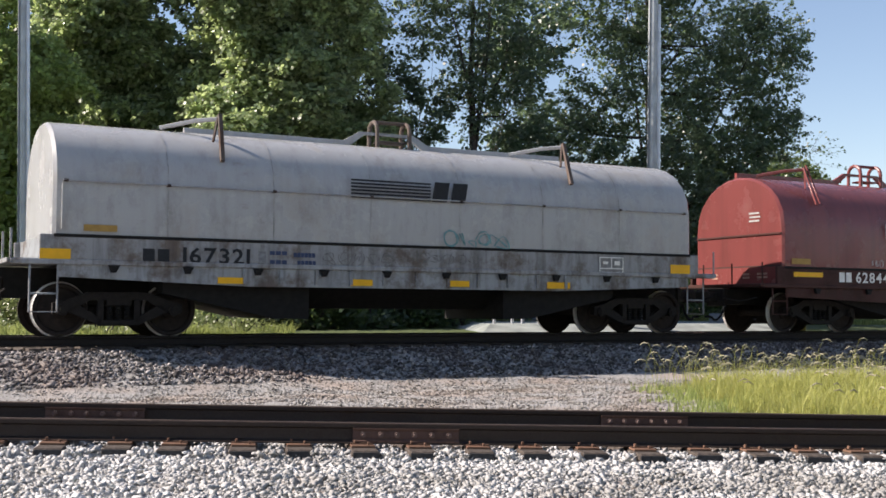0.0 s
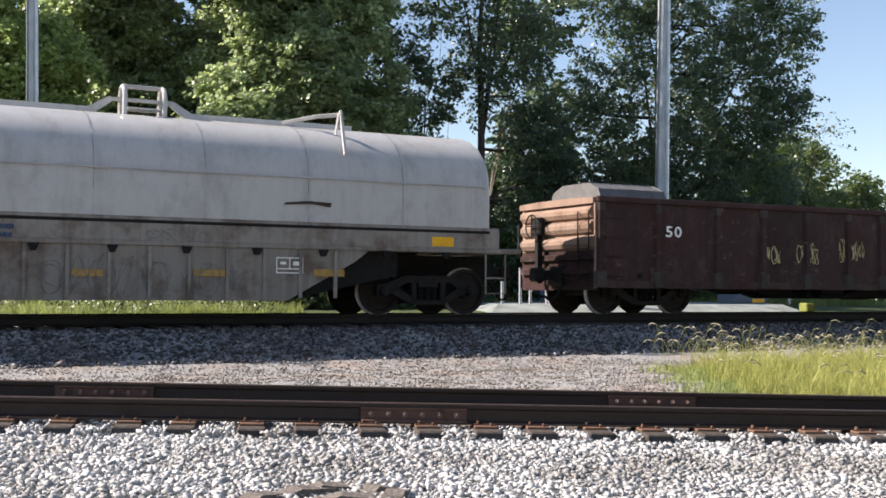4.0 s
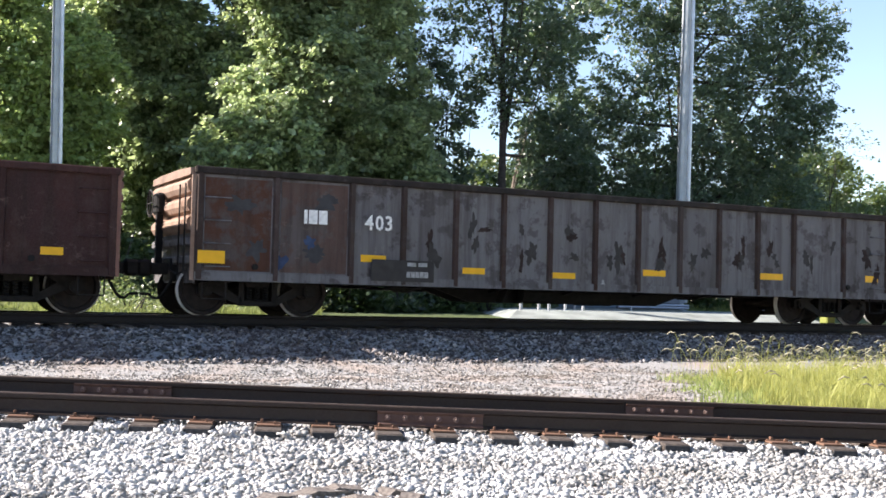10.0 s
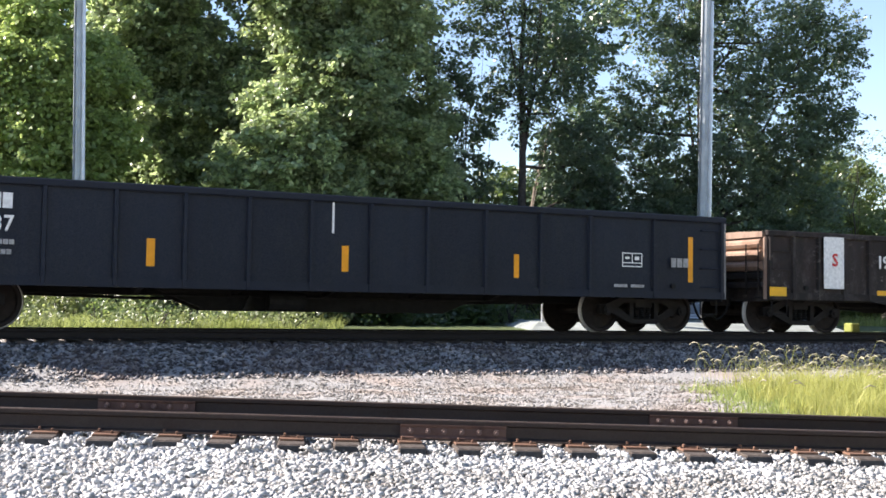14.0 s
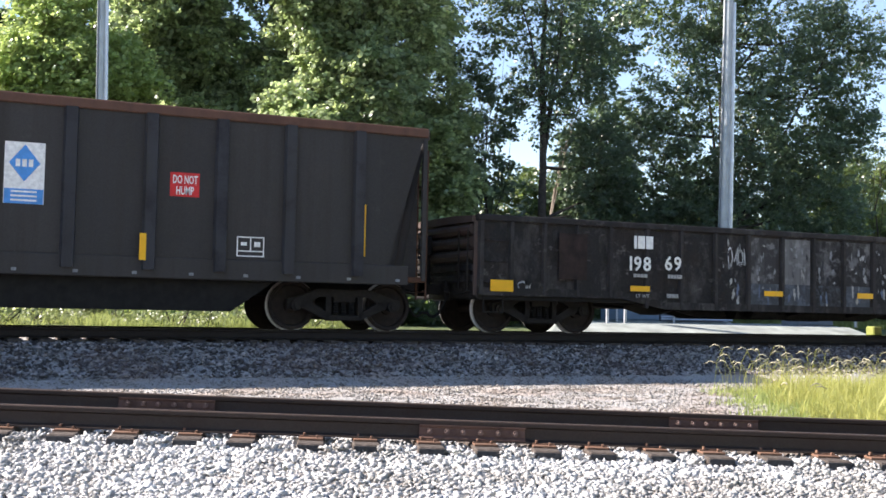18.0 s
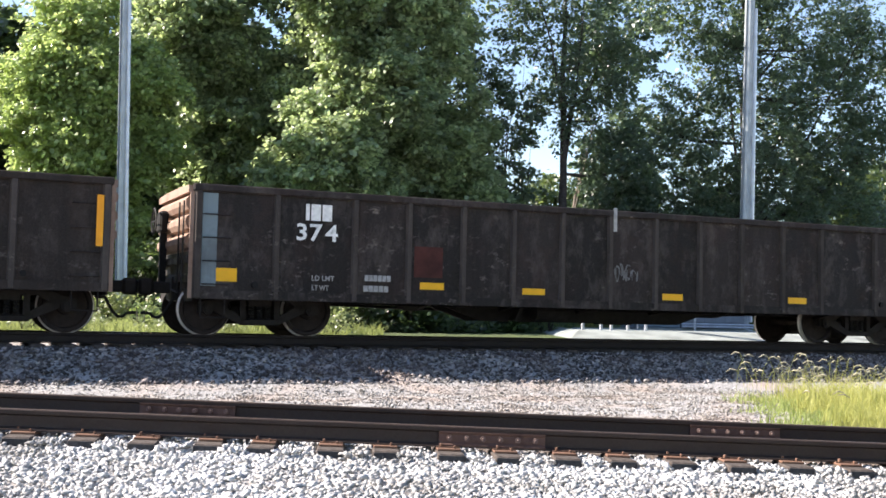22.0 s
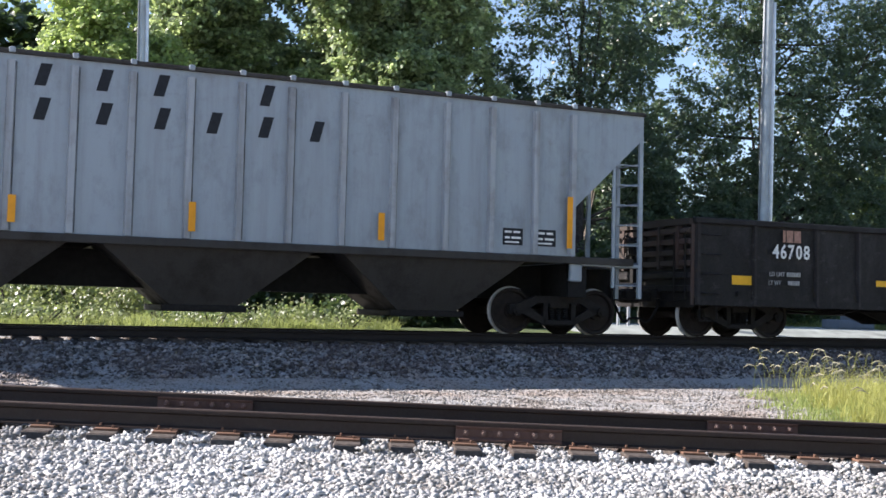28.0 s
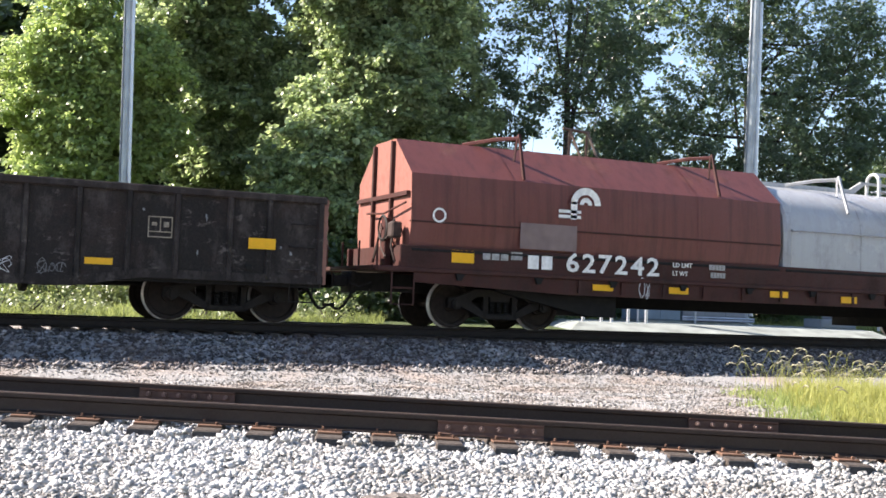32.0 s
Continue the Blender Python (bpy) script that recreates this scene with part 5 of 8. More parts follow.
    part("brake_cylinder", Shape().rod((0.12, -0.3, 1.9), (0.12, 0.35, 1.95), 0.16, 12).rod((0.12, -0.5, 1.9), (0.12, -0.3, 1.9), 0.06, 8).path([(0.1, -0.6, 1.1), (0.12, -0.35, 1.5), (0.12, -0.3, 1.85)], 0.03, 6), M_COIL, car)
    part("floor", Shape().box(0.45, 14.3, SIDE + 0.05, -SIDE - 0.05, B - 0.1, B), M_UNDER, car)
    part("centre_sill", Shape().box(0, L, -0.25, 0.25, 0.62, B - 0.1), M_UNDER, car)
    part("belly", Shape().prism([(2.4, 0.95), (12.4, 0.95), (11.5, 0.32), (3.2, 0.32)], "y", -1.3, 1.3), M_UNDER, car)
    add_truck(car, 0.9)
    add_truck(car, L - 1.39)
    CARS.append((car, 181.0))
    return car


def covered_hopper():
    car = new_car("covered_hopper_car", "pale grey covered hopper car with three bays and dark lettering")
    L, T, B = 17.25, 4.45, 1.52
    out = [(1.52, B), (15.7, B), (15.7, 2.5), (17.22, 3.95), (17.22, T), (0.03, T), (0.03, 3.95), (1.52, 2.5)]
    for k in (-1, 1):
        y0, y1 = (SIDE, SIDE + 0.04) if k < 0 else (-SIDE - 0.04, -SIDE)
        part("side_sheet", Shape().prism(out, "y", y0, y1), P_HOPPER, car)
        for x in (1.61, 2.47, 3.38, 4.31, 5.31, 6.29, 7.22, 8.19, 9.07, 9.96, 10.93, 11.9, 12.94, 13.87, 14.8, 15.61):
            yi, yq = (SIDE, SIDE - 0.085) if k < 0 else (-SIDE, -SIDE + 0.085)
            part("side_post", Shape().prism([(x - 0.07, yi), (x - 0.05, yq), (x + 0.05, yq), (x + 0.07, yi)], "z", B + 0.02, T - 0.16), P_HOPPER_POST, car)
            # thin dark strip along the right edge of each near post
            if k < 0:
                part("rust_seam", Shape().box(x + 0.07, x + 0.088, SIDE - 0.004, SIDE, B + 0.03, T - 0.17), P_HOPPER_SEAM, car)
            part("roof_cleat", Shape().box(x - 0.05, x + 0.05, min(yi, yq), max(yi, yq), T - 0.04, T + 0.05, 0.01), P_HOPPER, car)
        yo = (SIDE - 0.06, SIDE + 0.05) if k < 0 else (-SIDE - 0.05, -SIDE + 0.06)
        part("top_chord", Shape().box(0, L, yo[0], yo[1], T - 0.05, T + 0.02, 0.012), P_HOPPER_LOW, car)
        part("side_sill", Shape().box(0.25, L - 0.25, yo[0], yo[1], B - 0.13, B + 0.01, 0.012), P_HOPPER_LOW, car)
    part("roof", Shape().prism([(SIDE, T), (-0.8, T + 0.1), (0.8, T + 0.1), (-SIDE, T), (-SIDE, T - 0.04), (SIDE, T - 0.04)], "x", 0.02, L - 0.02), P_HOPPER, car)
    for i in range(8):
        part("roof_hatch", Shape().box(1.2 + 1.9 * i, 2.8 + 1.9 * i, -0.35, 0.35, T + 0.1, T + 0.2, 0.03), P_HOPPER, car)
    part("running_board", Shape().box(0.2, L - 0.2, -0.75, -0.45, T + 0.15, T + 0.19), P_HOPPER_LOW, car)
    for k, x in ((-1, 0.03), (1, L - 0.03)):
        d = -k
        part("slope_sheet", Shape().prism([(x, 3.95), (x + d * 1.5, 2.5), (x + d * 2.7, 1.4), (x + d * 2.75, 1.45), (x + d * 1.55, 2.55), (x + d * 0.06, 3.98), (x + d * 0.06, T), (x, T)], "y", SIDE + 0.04, -SIDE - 0.04), P_HOPPER, car)
        part("end_sheet", Shape().box(min(x + d * 1.52, x + d * 1.56), max(x + d * 1.52, x + d * 1.56), SIDE + 0.04, -SIDE - 0.04, B - 0.1, 2.5), P_HOPPER_LOW, car)
        part("end_platform", Shape().box(min(x, x + d * 1.5), max(x, x + d * 1.5), SIDE, -SIDE, 1.36, 1.42, 0.01), P_HOPPER, car)
        for y in (SIDE + 0.03, -0.6, 0.6, -SIDE - 0.03):
            part("end_post", Shape().box(min(x, x + d * 0.08), max(x, x + d * 0.08), y - 0.035, y + 0.035, 0.75, 3.97), P_HOPPER, car)
        for xx in (x + d * 0.62,):
            part("ladder_post", Shape().box(min(xx, xx + d * 0.06), max(xx, xx + d * 0.06), SIDE, SIDE + 0.05, 0.95, 3.35), P_HOPPER, car)
        for i in range(7):
            part("ladder_rung", Shape().rod((x + d * 0.04, SIDE + 0.02, 1.0 + 0.4 * i), (x + d * 0.66, SIDE + 0.02, 1.0 + 0.4 * i), 0.016, 5), P_HOPPER, car)
            part("ladder_rung", Shape().rod((x + d * 0.03, SIDE + 0.05, 1.05 + 0.4 * i), (x + d * 0.03, -0.6, 1.05 + 0.4 * i), 0.016, 5), P_HOPPER, car)
        part("bolster_web", Shape().box(min(x + d * 1.2, x + d * 1.6), max(x + d * 1.2, x + d * 1.6), -1.4, 1.4, 0.75, 1.4), M_UNDER, car)
        part("jacking_pad", Shape().box(min(x + d * 1.35, x + d * 1.6), max(x + d * 1.35, x + d * 1.6), SIDE, SIDE + 0.2, 1.05, 1.4, 0.02), P_HOPPER, car)
        end_gear(car, x, k)
    part("air_tank", Shape().rod((0.35, 0.1, 1.65), (1.25, 0.1, 1.65), 0.17, 12).path([(0.5, -0.4, 1.5), (0.9, -0.6, 1.7), (1.3, -0.8, 1.5)], 0.03, 6), P_HOPPER, car)
    part("centre_sill", Shape().box(0, L, -0.25, 0.25, 0.7, 1.35), M_UNDER, car)
    for a, b in ((2.6, 6.3), (6.8, 10.5), (11.0, 14.7)):
        c = (a + b) / 2
        v = [(x, y, z) for x, y, z in ((a, SIDE + 0.05, 1.42), (b, SIDE + 0.05, 1.42), (b, 1.45, 1.42), (a, 1.45, 1.42), (c - 0.6, -0.95, 0.42), (c + 0.6, -0.95, 0.42), (c + 0.6, 0.95, 0.42), (c - 0.6, 0.95, 0.42))]
        bay = part("hopper_bay", Shape().add(v, [(0, 1, 2, 3), (4, 7, 6, 5), (0, 4, 5, 1), (1, 5, 6, 2), (2, 6, 7, 3), (3, 7, 4, 0)]), P_HOPPER_LOW, car, "grimy grey hopper bay")
        part("outlet_gate", Shape().box(c - 0.75, c + 0.75, -1.0, 1.0, 0.3, 0.42, 0.015), M_STEEL_DARK, bay)
    add_truck(car, 1.43)
    add_truck(car, L - 1.62)
    CARS.append((car, 288.04))
    return car


FACE[0] = 0.028
car = coil_car(3.18, 13.36, P_GREY_SILL, "pale grey steel coil car with one arched hood", trucks=(1.2, 1.14))
h = hood(car, "arch", 0.0, 13.36, 1.69, 3.75, P_GREY, (2.88, 10.3), 6.8, "pale grey arched hood with rust streaks", bracing=P_BRACE, rig=P_BRACE)
stripes_logo(car, 5.3, 6.96, 7.77, 2.56, 2.94, M_BLACK)
mark(car, 0.05, 1.36, 0.49, 0.20, M_YELLOW)
mark(car, 13.05, 1.37, 0.53, 0.22, M_YELLOW)
mark(car, 3.02, 0.98, 0.46, 0.11, M_YELLOW)
mark(car, 5.53, 0.98, 0.46, 0.12, M_YELLOW)
mark(car, 7.58, 0.99, 0.50, 0.12, M_YELLOW)
mark(car, 9.91, 0.99, 0.55, 0.13, M_YELLOW)
mark(car, 0.77, 1.82, 0.55, 0.11, M_AMBER, name="label_plate")
lettering(car, "167321", 2.17, 1.27, 0.27, M_BLACK, width=1.20)
blocks(car, 1.48, 1.28, 0.22, (0.199, 0.199), 0.054, M_BLACK)
data_box(car, 10.92, 1.27, 0.61, 0.33, M_WHITE)
blocks(car, 3.74, 1.45, 0.07, (0.094, 0.094, 0.094), 0.019, M_NAVY)
blocks(car, 4.19, 1.42, 0.08, (0.061, 0.061, 0.061, 0.061, 0.061, 0.061), 0.010, M_NAVY)
blocks(car, 3.74, 1.29, 0.07, (0.094, 0.094, 0.094), 0.019, M_NAVY)
blocks(car, 4.26, 1.29, 0.07, (0.063, 0.063, 0.063, 0.063, 0.063), 0.011, M_NAVY)
scribble(car, 4.73, 1.28, 1.49, 0.30, M_SCRIBBLE["grey"], 24, 5, 0.02)
scribble(car, 6.64, 1.34, 1.42, 0.25, M_SCRIBBLE["grey"], 25, 5, 0.02)
scribble(car, 7.24, 1.69, 1.46, 0.37, M_SCRIBBLE["teal"], 26, 4, 0.05)
mark(car, 3.60, 1.41, 0.15, 0.20, M_GREYMARK, name="stencil_patch")

FACE[0] = 0.028
car = coil_car(19.24, 17.04, P_RED_SILL, "dull red steel coil car with two arched hoods", deck=1.1, low=0.7, trucks=(1.6, 1.56), mat_bulk=P_RED)
hood(car, "arch", 0.0, 8.42, 1.5, 3.7, P_RED, (1.16, 7.1), 4.3, "dull red arched hood with a dent", rod=False, seam=False, bracing=P_RED)
hood(car, "arch", 8.62, 17.04, 1.5, 3.7, P_RED, (9.81, 15.8), 13.15, "dull red arched hood", rod=False, seam=False, bracing=P_RED)
part("end_lap", Shape().box(-0.035, 0.0, -1.46, 1.46, 2.26, 2.31, 0.01), P_RED_SILL, car)
part("end_lap", Shape().box(-0.03, 0.0, -1.46, 1.46, 1.5, 1.56, 0.01), P_RED_SILL, car)
for ya, w in ((-1.1, 0.34), (-0.5, 0.22), (0.6, 0.2)):
    for zz in (1.26, 1.34):
        part("end_stencil", Shape().box(-0.114, -0.106, ya, ya + w, zz, zz + 0.045), M_PINKMARK, car)
stripes_logo(car, 3.28, 4.1, 4.93, 2.26, 2.63, M_WHITE)
stripes_logo(car, 12.02, 12.85, 13.65, 2.28, 2.65, M_WHITE)
part("warning_label", Shape().box(-0.012, -0.004, -0.75, -0.4, 2.6, 2.64).box(-0.012, -0.004, -0.78, -0.42, 2.69, 2.73).box(-0.012, -0.004, -0.75, -0.4, 2.78, 2.82), M_DIMWHITE, car)
mark(car, 0.75, 1.34, 0.91, 0.11, M_YELLOW)
mark(car, 3.87, 0.90, 0.46, 0.11, M_YELLOW)
mark(car, 7.79, 0.91, 0.47, 0.12, M_YELLOW)
mark(car, 8.96, 0.93, 0.49, 0.13, M_YELLOW)
mark(car, 13.14, 0.94, 0.51, 0.14, M_YELLOW)
mark(car, 15.34, 1.39, 0.95, 0.10, M_YELLOW)
mark(car, 0.53, 1.64, 0.58, 0.13, M_AMBER, name="label_plate")
mark(car, 9.19, 1.68, 0.58, 0.14, M_AMBER, name="label_plate")
lettering(car, "628448", 2.27, 1.18, 0.24, M_WHITE, width=1.33)
blocks(car, 1.73, 1.18, 0.23, (0.173, 0.173), 0.047, M_WHITE)
scribble(car, 4.94, 1.57, 2.17, 0.51, M_SCRIBBLE["white"], 30, 9, 0.055)
scribble(car, 2.79, 1.54, 0.42, 0.22, M_SCRIBBLE["white"], 31, 3, 0.02)
scribble(car, 4.33, 1.57, 0.40, 0.19, M_SCRIBBLE["white"], 32, 3, 0.02)
scribble(car, 7.24, 1.61, 0.84, 0.27, M_SCRIBBLE["white"], 33, 4, 0.015)
lettering(car, "LD LMT", 5.43, 1.33, 0.07, M_WHITE, width=0.45)
lettering(car, "LT WT", 6.30, 1.33, 0.08, M_WHITE, width=0.41)
blocks(car, 5.43, 1.20, 0.09, (0.063, 0.063, 0.063, 0.063, 0.063, 0.063), 0.010, M_WHITE)
blocks(car, 6.24, 1.19, 0.09, (0.078, 0.078, 0.078, 0.078, 0.078), 0.013, M_WHITE)
blocks(car, 7.30, 1.36, 0.07, (0.105, 0.105, 0.105, 0.105), 0.019, M_WHITE)
blot(car, 10.08, 1.31, 0.62, 0.2, M_DIMWHITE, 71, "paint_patch")
blot(car, 10.78, 1.3, 0.58, 0.19, M_DIMWHITE, 72, "paint_patch")
blocks(car, 11.22, 1.22, 0.18, (0.521, 0.521), 0.142, M_GREYMARK)
data_box(car, 11.94, 0.73, 0.93, 0.33, M_DIMWHITE)

FACE[0] = 0.028
car = coil_car(39.02, 13.34, P_WHITE_SILL, "dusty white steel coil car with a deep belly sill", gear=True, deck=1.28, belly=0.27, trucks=(1.28, 1.13))
hood(car, "arch", 0.0, 13.34, 1.62, 3.62, P_WHITE, (2.97, 10.28), 6.85, "dusty white arched hood")
part("label_frame", Shape().box(-0.012, -0.004, -1.0, -0.96, 2.85, 3.15).box(-0.012, -0.004, -0.6, -0.56, 2.85, 3.15).box(-0.012, -0.004, -0.96, -0.6, 3.11, 3.15).box(-0.012, -0.004, -0.96, -0.6, 2.85, 2.89).box(-0.012, -0.004, -0.85, -0.65, 2.7, 2.84), M_GREYMARK, car)
part("paint_scrape", Shape().prism([(9.05, 2.0), (9.6, 2.03), (9.95, 1.98), (9.98, 2.06), (9.5, 2.08), (9.1, 2.04)], "y", SIDE - 0.03, SIDE - 0.006), M_CLAMP, car, "rusty scrape in the paint")
mark(car, 0.17, 1.38, 0.32, 0.19, M_YELLOW)
mark(car, 12.28, 1.41, 0.47, 0.18, M_YELLOW)
mark(car, 3.85, 0.74, 0.47, 0.11, M_AMBER)
mark(car, 5.64, 0.73, 0.50, 0.12, M_AMBER)
mark(car, 7.71, 0.75, 0.55, 0.12, M_AMBER)
mark(car, 9.94, 0.78, 0.60, 0.13, M_AMBER)
mark(car, 0.93, 1.81, 0.59, 0.13, M_AMBER, name="label_plate")
lettering(car, "165723", 2.10, 1.26, 0.24, M_BLACK, width=1.11)
blocks(car, 1.47, 1.26, 0.24, (0.187, 0.187), 0.051, M_BLACK)
data_box(car, 8.92, 0.76, 0.51, 0.29, M_WHITE)
blocks(car, 3.55, 1.43, 0.07, (0.11, 0.11, 0.11), 0.023, M_NAVY)
blocks(car, 4.04, 1.42, 0.08, (0.076, 0.076, 0.076, 0.076, 0.076), 0.013, M_NAVY)
blocks(car, 3.55, 1.30, 0.07, (0.11, 0.11, 0.11), 0.023, M_NAVY)
blocks(car, 4.06, 1.29, 0.07, (0.068, 0.068, 0.068, 0.068, 0.068), 0.012, M_NAVY)
scribble(car, 4.84, 0.25, 3.49, 0.80, M_SCRIBBLE["grey"], 44, 8, 0.03)
scribble(car, 6.58, 1.26, 0.89, 0.29, M_SCRIBBLE["grey"], 45, 3, 0.02)

FACE[0] = 0.0
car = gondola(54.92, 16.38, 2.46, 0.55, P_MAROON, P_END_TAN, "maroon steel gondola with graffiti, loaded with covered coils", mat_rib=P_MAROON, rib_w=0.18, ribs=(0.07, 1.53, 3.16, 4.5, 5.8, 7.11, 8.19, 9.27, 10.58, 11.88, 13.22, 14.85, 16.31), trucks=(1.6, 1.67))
for x in POSTS:
    part("post_foot", Shape().prism([(x - 0.16, SIDE), (x - 0.11, SIDE - 0.082), (x + 0.11, SIDE - 0.082), (x + 0.16, SIDE)], "z", 0.57, 0.9), P_RIB, car)
    part("post_head", Shape().prism([(x - 0.11, SIDE), (x - 0.07, SIDE - 0.078), (x + 0.07, SIDE - 0.078), (x + 0.11, SIDE)], "z", 2.16, 2.32), P_RIB, car)
for a, b in ((0.45, 2.2), (11.05, 12.4), (14.0, 15.35)):
    prof = [(-0.95, 1.3), (-0.95, 2.5), (-0.86, 2.68), (-0.5, 2.82), (0.5, 2.82), (0.86, 2.68), (0.95, 2.5), (0.95, 1.3)]
    cover = part("coil_cover", Shape().prism(prof, "x", a, b), M_COIL, car, "dusty grey angular metal coil cover")
    for y, z in ((-0.955, 2.5), (-0.865, 2.685), (-0.5, 2.825)):
        part("cover_seam", Shape().rod((a, y, z), (b, y, z), 0.012, 5), M_SEAM, cover)
    for x in (a + 0.02, b - 0.02):
        part("cover_rim", Shape().prism([(y * 1.015, 1.3 + (z - 1.3) * 1.01) for y, z in prof], "x", x - 0.025, x + 0.025), M_COIL, cover)
part("paper_label", Shape().box(11.1, 11.4, -0.97, -0.955, 2.5, 2.66), M_WHITE, car)
mark(car, 15.19, 1.22, 0.50, 0.23, M_YELLOW)
mark(car, 11.13, 0.81, 0.47, 0.11, M_YELLOW)
data_box(car, 12.14, 1.41, 0.46, 0.32, M_WHITE)
scribble(car, 10.54, 1.17, 1.16, 0.50, M_SCRIBBLE["blue"], 43, 6, 0.035)
scribble(car, 13.58, 1.16, 1.19, 0.77, M_SCRIBBLE["white"], 44, 7, 0.03)
scribble(car, 8.76, 1.07, 1.04, 0.69, M_SCRIBBLE["gold"], 45, 5, 0.04)
scribble(car, 13.58, 2.05, 0.84, 0.16, M_SCRIBBLE["white"], 46, 5, 0.018)
lettering(car, "50", 1.70, 1.65, 0.23, M_WHITE, width=0.43)
blocks(car, 13.70, 0.73, 0.09, (0.085, 0.085, 0.085, 0.085, 0.085), 0.014, M_DIMWHITE)
scribble(car, 4.42, 1.08, 0.62, 0.46, M_SCRIBBLE["gold"], 49, 4, 0.035)
scribble(car, 5.50, 1.12, 0.65, 0.52, M_SCRIBBLE["gold"], 50, 4, 0.035)
scribble(car, 6.83, 1.17, 0.80, 0.59, M_SCRIBBLE["gold"], 51, 5, 0.035)
blocks(car, 4.11, 0.25, 0.09, (0.061, 0.061, 0.061, 0.061, 0.061), 0.010, M_YELLOW)

FACE[0] = 0.0
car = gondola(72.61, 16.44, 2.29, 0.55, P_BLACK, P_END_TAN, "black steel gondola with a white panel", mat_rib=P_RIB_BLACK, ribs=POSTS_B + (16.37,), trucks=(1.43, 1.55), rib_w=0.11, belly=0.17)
mark(car, 1.81, 1.56, 0.61, 1.24, M_WHITE, name="painted_panel")
lettering(car, "S", 1.74, 1.63, 0.25, M_RED, y=SIDE - 0.088, width=0.16)
blocks(car, 3.15, 1.83, 0.28, (0.066, 0.173, 0.173), 0.028, M_WHITE)
lettering(car, "196", 3.07, 1.40, 0.28, M_WHITE, width=0.58)
lettering(car, "44", 3.98, 1.43, 0.28, M_WHITE, width=0.42)
mark(car, 3.41, 0.96, 0.54, 0.11, M_YELLOW)
mark(car, 6.76, 0.94, 0.54, 0.11, M_YELLOW)
mark(car, 9.36, 0.93, 0.48, 0.12, M_YELLOW)
mark(car, 12.81, 0.94, 0.55, 0.13, M_YELLOW)
mark(car, 16.06, 0.93, 0.50, 0.18, M_YELLOW)
mark(car, 0.25, 0.94, 0.48, 0.22, M_YELLOW)
mark(car, 0.84, 0.94, 0.26, 0.13, M_GREYMARK, name="label_plate")
data_box(car, 11.75, 1.12, 0.53, 0.42, M_GREYMARK)
scribble(car, 4.75, 0.99, 0.60, 0.44, M_SCRIBBLE["grey"], 63, 4, 0.03)
scribble(car, 5.65, 1.02, 0.57, 0.50, M_SCRIBBLE["grey"], 64, 4, 0.03)

FACE[0] = 0.0
car = gondola(90.35, 16.94, 2.46, 0.64, P_BROWN, P_END_RED, "brown steel gondola with a red ribbed end", ribs=POSTS_C + (16.87,), trucks=(1.47, 1.5), end="grid")
blot(car, 8.05, 1.84, 0.5, 0.36, M_SCRIBBLE["red"], 12, "paint_blot", 0.4)
blot(car, 7.97, 1.7, 0.36, 0.24, M_SCRIBBLE["red"], 15, "paint_blot", 0.5)
blot(car, 7.95, 1.56, 0.2, 0.22, M_SCRIBBLE["red"], 19, "paint_blot")
mark(car, 0.53, 0.99, 0.66, 0.11, M_YELLOW)
mark(car, 4.78, 0.99, 0.48, 0.12, M_YELLOW)
mark(car, 7.10, 0.99, 0.48, 0.13, M_YELLOW)
mark(car, 9.42, 1.00, 0.47, 0.14, M_YELLOW)
mark(car, 11.76, 1.00, 0.48, 0.14, M_YELLOW)
lettering(car, "3189", 1.84, 1.51, 0.26, M_FADEGOLD, width=0.80)
blocks(car, 1.99, 1.95, 0.26, (0.068, 0.18, 0.18), 0.029, M_DIMWHITE)
mark(car, 15.92, 1.03, 0.36, 0.13, M_YELLOW)
data_box(car, 14.40, 1.11, 0.52, 0.42, M_DIMWHITE)

FACE[0] = 0.0
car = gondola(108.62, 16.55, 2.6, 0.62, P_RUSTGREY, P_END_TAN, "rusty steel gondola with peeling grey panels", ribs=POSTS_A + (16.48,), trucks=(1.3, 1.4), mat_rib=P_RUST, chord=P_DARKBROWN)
for a, b in ((0.16, 1.36), (1.54, 2.81)):
    part("rust_panel", Shape().box(a, b, SIDE - 0.0065, SIDE, 0.8, 2.42), P_RUSTORANGE, car, "orange rusted panel")
mark(car, 0.28, 1.03, 0.48, 0.22, M_YELLOW)
mark(car, 3.35, 1.11, 0.50, 0.13, M_YELLOW)
mark(car, 5.46, 0.95, 0.49, 0.12, M_YELLOW)
mark(car, 7.52, 0.92, 0.54, 0.12, M_YELLOW)
mark(car, 9.75, 1.04, 0.58, 0.13, M_YELLOW)
mark(car, 12.95, 1.06, 0.65, 0.14, M_YELLOW)
mark(car, 15.99, 1.09, 0.40, 0.15, M_YELLOW)
blocks(car, 1.95, 1.69, 0.25, (0.062, 0.164, 0.164), 0.027, M_WHITE, y=SIDE - 0.084)
lettering(car, "403", 3.13, 1.64, 0.27, M_WHITE, width=0.55, y=SIDE - 0.084)
blocks(car, 4.01, 0.99, 0.07, (0.181, 0.181), 0.049, M_DIMWHITE, y=SIDE - 0.084)
blocks(car, 4.00, 0.78, 0.11, (0.079, 0.079, 0.079, 0.079, 0.079), 0.013, M_DIMWHITE, y=SIDE - 0.084)
mark(car, 3.93, 0.90, 1.28, 0.40, M_DARKPANEL, name="painted_panel")
arrow(car, 8.46, 0.68, 0.86, M_DIMWHITE, 0.14)
rb = random.Random(301)
